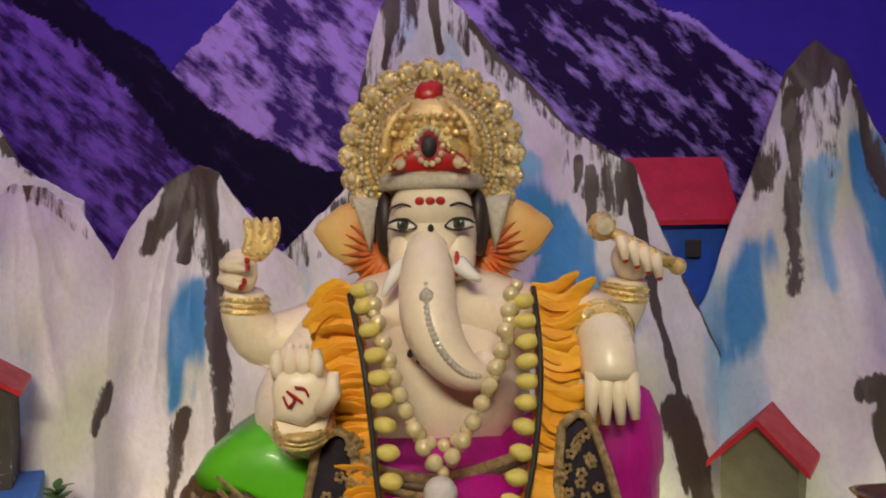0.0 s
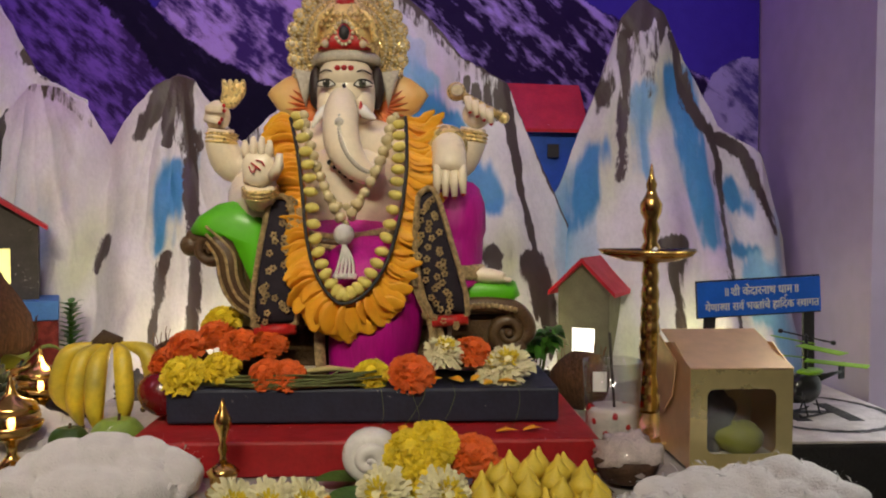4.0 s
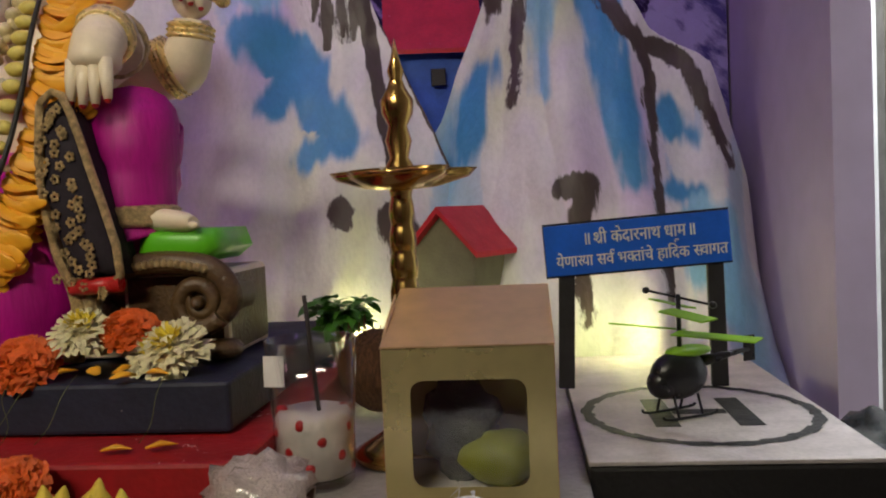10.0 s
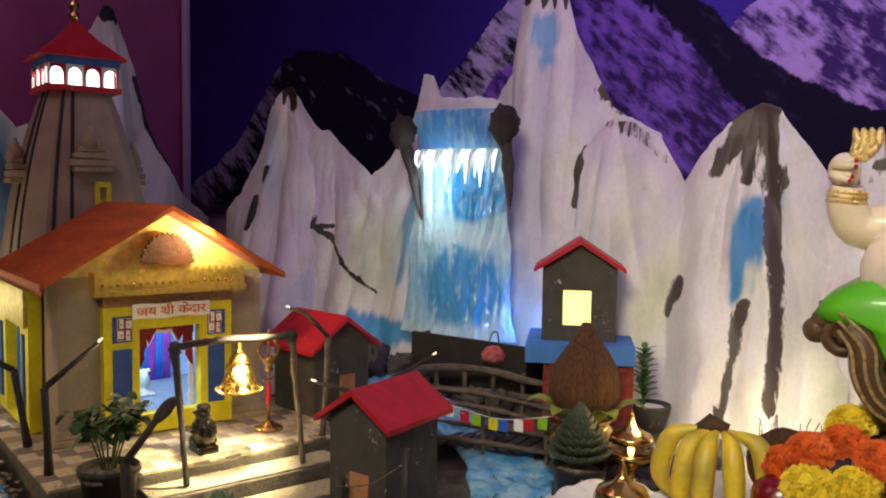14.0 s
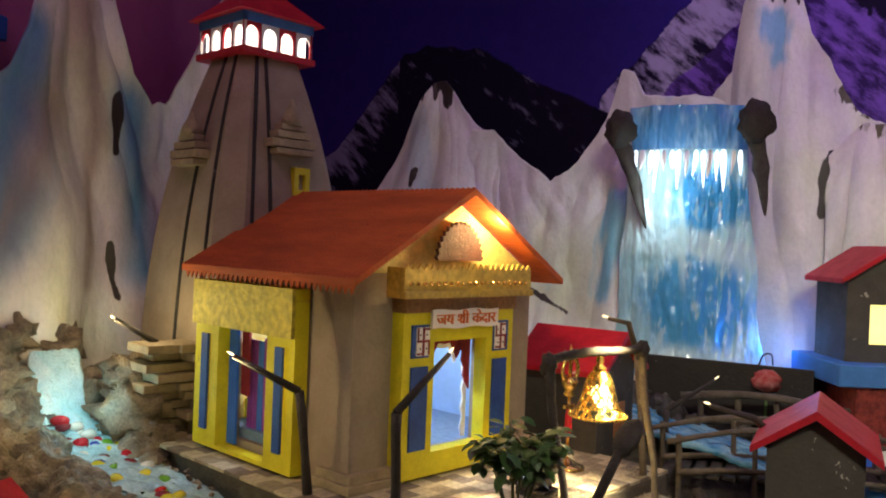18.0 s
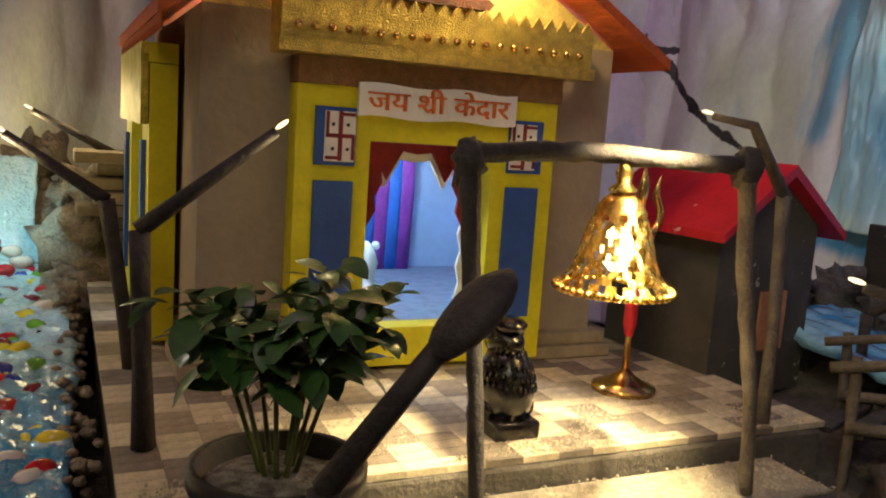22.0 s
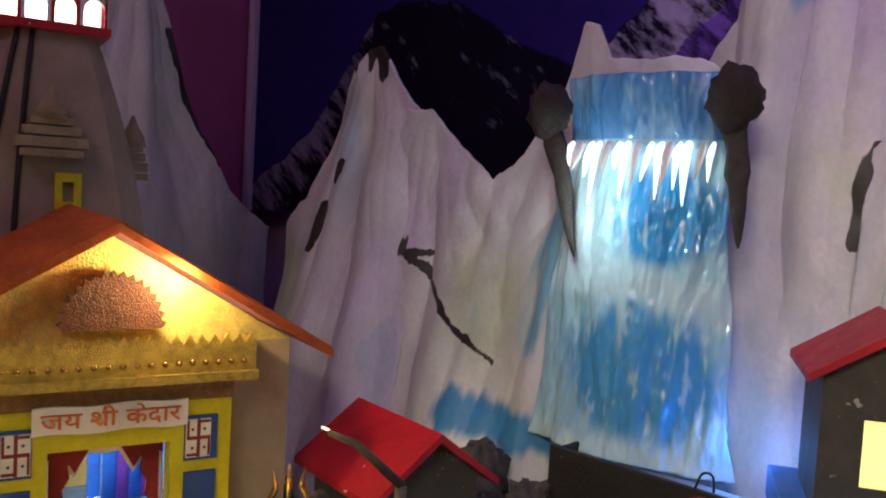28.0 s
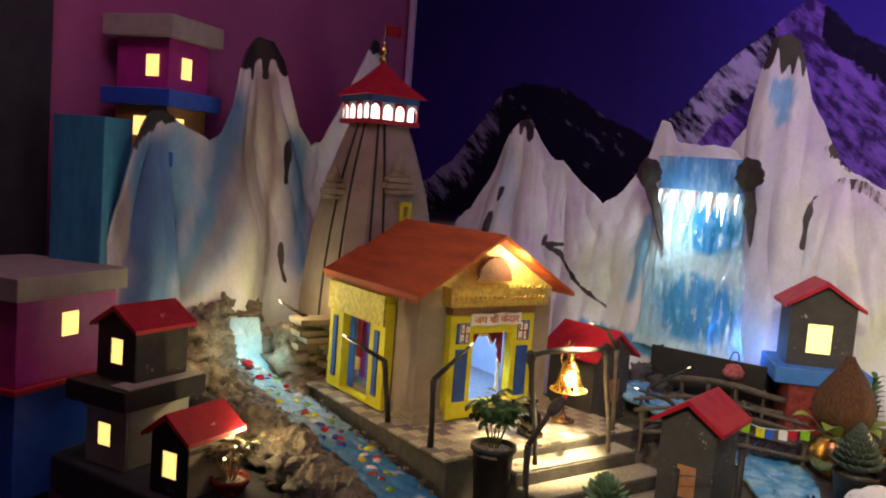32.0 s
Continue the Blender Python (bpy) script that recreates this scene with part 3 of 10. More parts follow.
def mountain(label, xs, ridge, back, depth, strokes, foot=0.80, cap=0.0, capcol=BROWN, folds=9.0, seed=0, tint=0.5, nu=170, nv=140, deep=1.0, soft=False, pleat=1.0):
    """A cloth sheet that hangs from its ridge line and spreads to the front at its foot.
    strokes: (colour, width, line of (x, z))."""
    x0, x1 = xs

    def top(x):
        return fold(x, ridge) + 0.008 * noise.noise((x * 22, seed, 0)) + 0.004 * noise.noise((x * 70, seed, 3))

    peaks = [b for a, b, c in zip(ridge, ridge[1:], ridge[2:]) if b[1] >= a[1] and b[1] >= c[1]]

    def drape(x, z):
        """Pleats that run down and apart from every peak, round outside and sharp between."""
        out = 0.0
        for k, (xp, zp) in enumerate(peaks):
            dx, dz = x - xp, max(0.0, zp - z) + 0.07
            r, th = math.hypot(dx, dz), math.atan2(dx, dz)
            th += 0.10 * noise.noise((x * 5, z * 3, seed + k))
            f = abs(math.sin(th * 8.5 + seed + k)) + 0.45 * abs(math.sin(th * 19 + seed * 2 + k)) - 0.85
            out += f * min(r, 0.34) * math.exp(-(dx / 0.20) ** 2) * (0.6 + 0.8 * abs(noise.noise((th * 3, seed, k))))
        return -0.055 * pleat * out

    def place(u, v):
        x = x0 + (x1 - x0) * u
        t = top(x)
        z = foot + (t - foot) * v
        w = 1 - v
        bow = depth * (w ** 1.4)
        crease = 0.034 * deep * math.sin(folds * u * 6.283 + 2.2 * noise.noise((x * 4, v * 1.6, seed)) + seed) * (0.25 + 0.75 * w) * (0.4 + 0.6 * math.sin(3.14 * u))
        crumple = 0.020 * noise.noise((x * 7, z * 4, seed + 2)) + 0.008 * noise.noise((x * 19, z * 9, seed + 3)) + 0.003 * noise.noise((x * 42, z * 22, seed + 5))
        sides = 0.06 * (abs(2 * u - 1) ** 3)
        return (x + 0.012 * noise.noise((z * 9, x * 9, seed)) * w, back - bow + crease * 0.5 + drape(x, z) * min(1.0, 6 * w) + crumple + sides * w, z)

    def colour(u, v, p):
        wob = 0.006 * noise.noise((p.x * 40, p.z * 16, seed)) + 0.004 * noise.noise((p.x * 130, p.z * 40, seed))
        c = Vector(WHITE)
        patch = noise.noise((p.x * 5.5, p.z * 2.2, seed + 9)) + 0.4 * noise.noise((p.x * 20, p.z * 5, seed + 1))
        wash = noise.noise((p.x * 4 + 3, p.z * 3.1, seed + 20)) + 0.5 * noise.noise((p.x * 15, p.z * 5, seed + 21))
        if wash > 0.05:
            c = c.lerp(Vector((0.80, 0.66, 0.90)), min(1, (wash - 0.05) * 1.7))
        elif wash < -0.15:
            c = c.lerp(Vector((0.84, 0.88, 0.64)), min(1, (-0.15 - wash) * 2.0))
        if patch > 0.10:
            c = c.lerp(Vector(PALE if patch < 0.4 else CYAN), min(1, (patch - 0.10) * 2.6 * tint))
        ink, cover = Vector(BROWN), 0.0
        for col, width, line in strokes:
            d, along = near((p.x, p.z), line)
            taper = 0.55 + 0.45 * math.sin(3.14 * min(1, along + 0.25))
            here = 0.5 + (width * taper - d - wob * 0.6) / (0.024 if width > 0.0125 else 0.009)
            if col == SPECK:
                if min(here, 0.47) > cover:
                    ink, cover = Vector(col), min(here, 0.47)
            elif col in (BROWN, DKBR):
                if here > cover:
                    ink, cover = Vector(col), min(1.5, here)
            elif soft or col == FOLD_SHADE:
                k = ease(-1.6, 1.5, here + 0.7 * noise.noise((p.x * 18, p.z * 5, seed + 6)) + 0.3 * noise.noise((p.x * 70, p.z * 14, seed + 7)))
                c = c.lerp(Vector(col), (0.9 if col != FOLD_SHADE else 0.75) * k)
            elif here > -0.3:
                k = ease(0.0, 0.9, here + 0.9 * noise.noise((p.x * 42, p.z * 7, seed + 6)) + 0.4 * noise.noise((p.x * 120, p.z * 20, seed + 7)))
                c = c.lerp(Vector(col), max(0, min(1, k)))
        if cap:
            peak = max(r[1] for r in ridge)
            here = 0.5 + (cap - (peak - p.z + 0.07 * noise.noise((p.x * 60, p.z * 5, seed)))) / 0.03
            if here > cover:
                ink, cover = Vector(capcol), min(1.5, here)
        return c, (ink, cover)

    me = sheet("snow_mountain", span(0, 1, nu), span(0, 1, nv), place, M_PAINT, colour)
    ob = tagged(new("snow_mountain", me), label, "model mountain", "plaster mountains")
    so = ob.modifiers.new("thick", "SOLIDIFY")
    so.thickness, so.offset = 0.006, 1
    return ob


mountain("white cloth mountain with brown peak and long blue brush streaks", (0.44, 1.045),
         ((0.44, 1.10), (0.52, 1.25), (0.60, 1.45), (0.655, 1.62), (0.70, 1.665), (0.745, 1.63), (0.80, 1.52), (0.87, 1.385), (0.97, 1.325), (1.02, 1.14), (1.05, 0.88)), 1.62, 0.24,
         ((SKYB, 0.034, ((0.775, 1.49), (0.795, 1.36), (0.815, 1.22), (0.83, 1.13))), (SKYB, 0.026, ((0.60, 1.33), (0.565, 1.22), (0.55, 1.16))), (CYAN, 0.020, ((0.70, 1.45), (0.69, 1.28))),
          (SKYB, 0.030, ((0.885, 1.24), (0.93, 1.20))), (SKYB, 0.018, ((0.88, 1.11), (0.93, 1.10))), (CYAN, 0.05, ((0.93, 1.05), (0.96, 0.92))),
          (BROWN, 0.016, ((0.765, 1.58), (0.80, 1.43), (0.85, 1.36), (0.865, 1.30), (0.862, 1.10), (0.868, 0.95))), (BROWN, 0.017, ((0.85, 1.36), (0.90, 1.345), (0.935, 1.32), (0.955, 1.24), (0.985, 1.15))),
          (BROWN, 0.014, ((0.66, 1.58), (0.665, 1.45), (0.655, 1.36), (0.645, 1.26))), (BROWN, 0.020, ((0.615, 1.46), (0.618, 1.43))), (BROWN, 0.030, ((0.70, 1.66), (0.695, 1.60))), (SPECK, 0.040, ((0.70, 1.64), (0.695, 1.54), (0.70, 1.46))), (SPECK, 0.024, ((0.63, 1.50), (0.605, 1.42))), (BROWN, 0.020, ((0.715, 1.12), (0.75, 1.125), (0.735, 1.06), (0.74, 0.92)))),
         cap=0.075, folds=5, seed=3)
mountain("tall white cloth mountain with blue washes and a brown striped shoulder", (-0.20, 0.60),
         ((-0.20, 1.32), (-0.13, 1.37), (-0.06, 1.44), (-0.035, 1.60), (0.00, 1.72), (0.045, 1.80), (0.075, 1.80), (0.12, 1.74), (0.20, 1.645), (0.315, 1.52), (0.40, 1.475), (0.44, 1.38), (0.495, 1.26), (0.55, 1.13), (0.60, 1.0)), 1.60, 0.20,
         ((SKYB, 0.05, ((0.22, 1.40), (0.29, 1.33), (0.25, 1.28))), (SKYB, 0.04, ((0.30, 1.30), (0.36, 1.22), (0.30, 1.19))), (CYAN, 0.035, ((0.12, 1.55), (0.22, 1.46))),
          (BROWN, 0.010, ((0.15, 1.70), (0.21, 1.635), (0.30, 1.535), (0.39, 1.48))), (BROWN, 0.012, ((0.395, 1.47), (0.41, 1.36), (0.43, 1.22), (0.455, 1.10))),
          (BROWN, 0.010, ((0.335, 1.46), (0.335, 1.38))), (BROWN, 0.009, ((0.36, 1.46), (0.362, 1.40))), (BROWN, 0.008, ((0.38, 1.45), (0.382, 1.39))), (BROWN, 0.009, ((0.318, 1.48), (0.312, 1.43))),
          (BROWN, 0.030, ((0.445, 1.09), (0.47, 1.00), (0.50, 0.86))), (BROWN, 0.022, ((0.362, 1.105), (0.366, 1.08))), (BROWN, 0.008, ((0.43, 1.42), (0.50, 1.25), (0.545, 1.14))),
          (SPECK, 0.045, ((0.03, 1.76), (0.0, 1.66), (-0.02, 1.54))), (SPECK, 0.030, ((0.08, 1.77), (0.16, 1.68), (0.26, 1.57), (0.36, 1.47))), (SPECK, 0.045, ((0.33, 1.47), (0.37, 1.41))), (SPECK, 0.030, ((-0.14, 1.34), (-0.06, 1.41))), (BROWN, 0.022, ((0.045, 1.785), (0.08, 1.785))), (BROWN, 0.013, ((-0.03, 1.62), (-0.03, 1.52))), (BROWN, 0.012, ((0.03, 1.74), (0.01, 1.64))), (BROWN, 0.010, ((0.085, 1.76), (0.10, 1.66))), (BROWN, 0.008, ((-0.10, 1.36), (-0.02, 1.38)))),
         cap=0.05, folds=4, seed=11)
mountain("white cloth peak painted with broad brown strokes", (-0.66, -0.12),
         ((-0.66, 1.40), (-0.60, 1.46), (-0.545, 1.452), (-0.49, 1.42), (-0.44, 1.335), (-0.39, 1.40), (-0.34, 1.46), (-0.295, 1.485), (-0.26, 1.47), (-0.22, 1.41), (-0.175, 1.35), (-0.12, 1.30)), 1.59, 0.20,
         ((BROWN, 0.030, ((-0.315, 1.470), (-0.275, 1.470))), (BROWN, 0.026, ((-0.31, 1.47), (-0.340, 1.41), (-0.375, 1.350))), (BROWN, 0.020, ((-0.30, 1.45), (-0.325, 1.40))), (BROWN, 0.012, ((-0.315, 1.40), (-0.318, 1.33))), (BROWN, 0.017, ((-0.28, 1.46), (-0.272, 1.36), (-0.262, 1.24), (-0.245, 1.10), (-0.24, 0.92))),
          (BROWN, 0.016, ((-0.27, 1.36), (-0.245, 1.33))), (BROWN, 0.016, ((-0.43, 1.13), (-0.445, 1.07))), (SKYB, 0.026, ((-0.295, 1.28), (-0.305, 1.20), (-0.31, 1.12))), (BROWN, 0.013, ((-0.30, 1.10), (-0.325, 0.90))),
          (SPECK, 0.014, ((-0.60, 1.458), (-0.53, 1.43), (-0.47, 1.375))), (SPECK, 0.018, ((-0.30, 1.40), (-0.275, 1.30)))),
         cap=0.02, folds=4, seed=23)
mountain("high white cloth ridge above the waterfall with black dashes", (-0.94, -0.50),
         ((-0.94, 1.46), (-0.88, 1.54), (-0.845, 1.58), (-0.83, 1.72), (-0.805, 1.80), (-0.77, 1.82), (-0.74, 1.80), (-0.70, 1.66), (-0.655, 1.575), (-0.61, 1.49), (-0.50, 1.43)), 1.64, 0.16,
         ((SPECK, 0.016, ((-0.64, 1.53), (-0.59, 1.49), (-0.52, 1.46))), (BROWN, 0.010, ((-0.64, 1.53), (-0.60, 1.495))), (DKBR, 0.011, ((-0.655, 1.40), (-0.668, 1.35), (-0.67, 1.28))), (CYAN, 0.03, ((-0.77, 1.68), (-0.76, 1.60)))),
         cap=0.085, capcol=DKBR, folds=3, seed=31)
mountain("draped white cloth slope with a black branching crack", (-1.42, -0.80),
         ((-1.42, 1.46), (-1.36, 1.46), (-1.30, 1.40), (-1.22, 1.345), (-1.16, 1.38), (-1.10, 1.48), (-1.07, 1.585), (-1.045, 1.58), (-1.02, 1.53), (-0.97, 1.52), (-0.92, 1.525), (-0.86, 1.51), (-0.80, 1.44)), 1.60, 0.17,
         ((DKBR, 0.0075, ((-1.4, 1.236), (-1.374, 1.208), (-1.326, 1.183), (-1.282, 1.142), (-1.231, 1.102), (-1.194, 1.081), (-1.151, 1.057))), (DKBR, 0.013, ((-1.4, 1.236), (-1.374, 1.208))), (DKBR, 0.009, ((-1.374, 1.208), (-1.324, 1.213))), (CYAN, 0.03, ((-1.05, 1.30), (-1.08, 1.10))),
          (SKYB, 0.03, ((-1.20, 0.98), (-0.95, 0.97)))),
         folds=3, seed=43, tint=0.3)
mountain("narrow white cloth peak with a brown tip", (-1.72, -1.34),
         ((-1.72, 1.24), (-1.66, 1.30), (-1.60, 1.40), (-1.54, 1.53), (-1.51, 1.575), (-1.48, 1.575), (-1.45, 1.54), (-1.40, 1.47), (-1.34, 1.42)), 1.60, 0.20,
         ((DKBR, 0.012, ((-1.56, 1.28), (-1.575, 1.20))), (DKBR, 0.010, ((-1.535, 1.36), (-1.54, 1.33)))),
         cap=0.03, capcol=DKBR, folds=3, seed=53, tint=0.3)
# soft brown strokes on this range stand for the shade of its folds
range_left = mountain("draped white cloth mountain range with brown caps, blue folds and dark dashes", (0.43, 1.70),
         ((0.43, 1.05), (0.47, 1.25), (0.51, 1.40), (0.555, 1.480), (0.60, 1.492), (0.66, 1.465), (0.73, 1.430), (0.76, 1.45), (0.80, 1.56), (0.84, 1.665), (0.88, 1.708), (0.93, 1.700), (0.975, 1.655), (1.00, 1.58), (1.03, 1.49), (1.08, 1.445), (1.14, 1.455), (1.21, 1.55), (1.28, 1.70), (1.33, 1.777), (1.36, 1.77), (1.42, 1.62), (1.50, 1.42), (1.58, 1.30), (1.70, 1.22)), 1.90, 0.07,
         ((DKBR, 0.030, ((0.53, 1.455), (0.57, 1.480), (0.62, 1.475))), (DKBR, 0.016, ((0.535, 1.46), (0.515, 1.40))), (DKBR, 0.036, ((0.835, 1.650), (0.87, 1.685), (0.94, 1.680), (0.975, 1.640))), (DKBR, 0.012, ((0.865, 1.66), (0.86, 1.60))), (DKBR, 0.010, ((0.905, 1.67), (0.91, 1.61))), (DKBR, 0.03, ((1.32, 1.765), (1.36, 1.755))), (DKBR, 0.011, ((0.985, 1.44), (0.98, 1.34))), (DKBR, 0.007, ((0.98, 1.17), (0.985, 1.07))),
          (DKBR, 0.009, ((1.42, 1.60), (1.50, 1.42), (1.58, 1.31))), (DEEPB, 0.085, ((0.59, 1.36), (0.58, 1.20), (0.55, 1.02))), (DEEPB, 0.034, ((0.80, 1.52), (0.77, 1.38), (0.72, 1.22), (0.66, 1.08))), (SKYB, 0.035, ((0.76, 1.24), (0.69, 1.08))), (SKYB, 0.028, ((1.02, 1.44), (1.03, 1.30), (1.04, 1.12))), (FOLD_SHADE, 0.020, ((0.90, 1.60), (0.84, 1.42), (0.77, 1.24), (0.68, 1.06))), (FOLD_SHADE, 0.012, ((0.93, 1.60), (0.94, 1.35), (0.92, 1.10))), (FOLD_SHADE, 0.012, ((0.49, 1.30), (0.50, 1.18), (0.48, 1.02))), (CYAN, 0.03, ((0.66, 1.42), (0.68, 1.30)))),
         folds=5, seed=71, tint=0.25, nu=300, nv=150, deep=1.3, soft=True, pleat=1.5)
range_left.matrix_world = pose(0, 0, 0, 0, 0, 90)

# ---- model temple ----
TEMPLE = pose(-1.132, 0.886, 0.875, 0, 0, 68.9)
M_CREAM = mat("cream_gable_glitter", (0.78, 0.66, 0.22), 0.45, scale=70, vary=0.3, bump=0.5, metal=0.25)
M_GLITTER = mat("yellow_glitter_card", (0.78, 0.64, 0.06), 0.4, scale=90, vary=0.4, bump=0.7, metal=0.3)
M_DOTCARD = mat("bronze_dotted_card", (0.40, 0.22, 0.09), 0.5, scale=110, vary=0.35, bump=0.8, metal=0.3)
M_CREST = mat("maroon_crest_card", (0.115, 0.034, 0.020), 0.6, scale=90, vary=0.3, bump=0.6)
M_PANEL = mat("deep_blue_card", (0.022, 0.085, 0.36), 0.55, scale=40, vary=0.2, bump=0.15)
M_BRIGHT = mat("bright_blue_inner_card", (0.04, 0.20, 0.75), 0.5, scale=40, vary=0.15, bump=0.15)
M_CURTAIN = mat("dark_red_curtain", (0.28, 0.008, 0.02), 0.7, scale=40, vary=0.3, bump=0.3)
M_PURPLE = mat("purple_card", (0.33, 0.07, 0.50), 0.6, scale=40)
M_BLUEFLOOR = mat("grey_blue_felt", (0.20, 0.32, 0.48), 0.9, scale=90, vary=0.2, bump=0.4)
M_SIGNWHITE = mat("white_sign_card", (0.88, 0.85, 0.84), 0.5, scale=40, vary=0.08, bump=0.05)
M_LETTER = mat("orange_lettering", (0.75, 0.17, 0.03), 0.5, scale=60, vary=0.15, bump=0)
M_REDTRIM = mat("dark_red_lines", (0.25, 0.02, 0.03), 0.6, scale=40, bump=0)
M_INNER = mat("pale_blue_inner_wall", (0.36, 0.58, 0.88), 0.7, scale=20, vary=0.1, bump=0.1)
M_INYEL = mat("inner_yellow_wall", (0.75, 0.55, 0.15), 0.7, scale=20, vary=0.1, bump=0.1)


def ring_wall(bm, x0, x1, z0, z1, hx0, hx1, hz0, hz1, y0, y1):
    """A wall panel with one opening, built of four butted pieces."""
    for a, b, c, d in ((x0, hx0, z0, z1), (hx1, x1, z0, z1), (hx0, hx1, z0, hz0), (hx0, hx1, hz1, z1)):
        if b - a > 1e-4 and d - c > 1e-4:
            box(bm, (a + b) / 2, (y0 + y1) / 2, c, b - a, y1 - y0, d - c)


def text_mesh(words, height, depth=0.0008):
    cu = bpy.data.curves.new("letters", "FONT")
    cu.body, cu.size, cu.extrude, cu.align_x, cu.align_y = words, height, depth, "CENTER", "CENTER"
    ob = new("letters", cu)
    me = bpy.data.meshes.new_from_object(ob.evaluated_get(bpy.context.evaluated_depsgraph_get()))
    bpy.data.objects.remove(ob)
    return me


def glyphs(words, height):
    """Mesh of one run of plain letters, with its left and right end."""
    me = text_mesh(words, height)
    xs = [v.co.x for v in me.vertices]
    return me, min(xs), max(xs)


def letters(name, words, height, material, parent, m, width=None):
    """One line of Devanagari. words: runs of letters; a run may be (kind, letter): half, hook (an r above) or foot (an r below)."""
    all_, cursor = bmesh.new(), 0.0
    for run in words:
        kind, text = run if isinstance(run, tuple) else ("", run)
        if text == " ":
            cursor += height * 0.30
            continue
        me, a, z = glyphs(text, height)
        one = bmesh.new()
        one.from_mesh(me)
        if kind == "half":
            cut = z - (z - a) * (0.24 if text != "क" else 0.40)
            bmesh.ops.bisect_plane(one, geom=one.verts[:] + one.edges[:] + one.faces[:], plane_co=(cut, 0, 0), plane_no=(1, 0, 0), clear_outer=True)
            z = cut
        ys = [v.co.y for v in one.verts]
        lo, hi = min(ys), max(ys)
        d = 0.0008
        if kind == "hook":
            pts = [(z + height * (-0.10 + 0.13 * math.cos(t)), hi + height * (0.10 + 0.12 * math.sin(t)), 0) for t in [0.3 + 0.45 * i for i in range(9)]]
            tube(one, pts, height * 0.035, 6)
        if kind == "foot":
            stem = a + (z - a) * (0.58 if len(text) > 1 else 0.9)
            tube(one, [(stem, lo + height * 0.22, 0), (stem - height * 0.22, lo + height * 0.06, 0)], height * 0.04, 6)
        for v in one.verts:
            v.co.x += cursor - a
        cursor += z - a - height * 0.010
        tmp = bpy.data.meshes.new("run")
        one.to_mesh(tmp)
        all_.from_mesh(tmp)
        one.free()
        bpy.data.meshes.remove(tmp)
        bpy.data.meshes.remove(me)
    xs = [v.co.x for v in all_.verts]
    k, mid = width / (max(xs) - min(xs)), (max(xs) + min(xs)) / 2
    for v in all_.verts:
        v.co.x = (v.co.x - mid) * k
    # a bolder stroke: the line once more to either side
    thin, out = bpy.data.meshes.new("line"), bpy.data.meshes.new(name)
    all_.to_mesh(thin)
    for dx, up in ((-0.010, 0.0003), (0.010, 0.0006)):
        first = len(all_.verts)
        all_.from_mesh(thin)
        all_.verts.ensure_lookup_table()
        for v in all_.verts[first:]:
            v.co += Vector((dx * height, 0, up))
    all_.to_mesh(out)
    all_.free()
    bpy.data.meshes.remove(thin)
    out.materials.append(material)
    ob = new(name, out)
    ob.parent = parent
    ob.matrix_local = m
    return ob


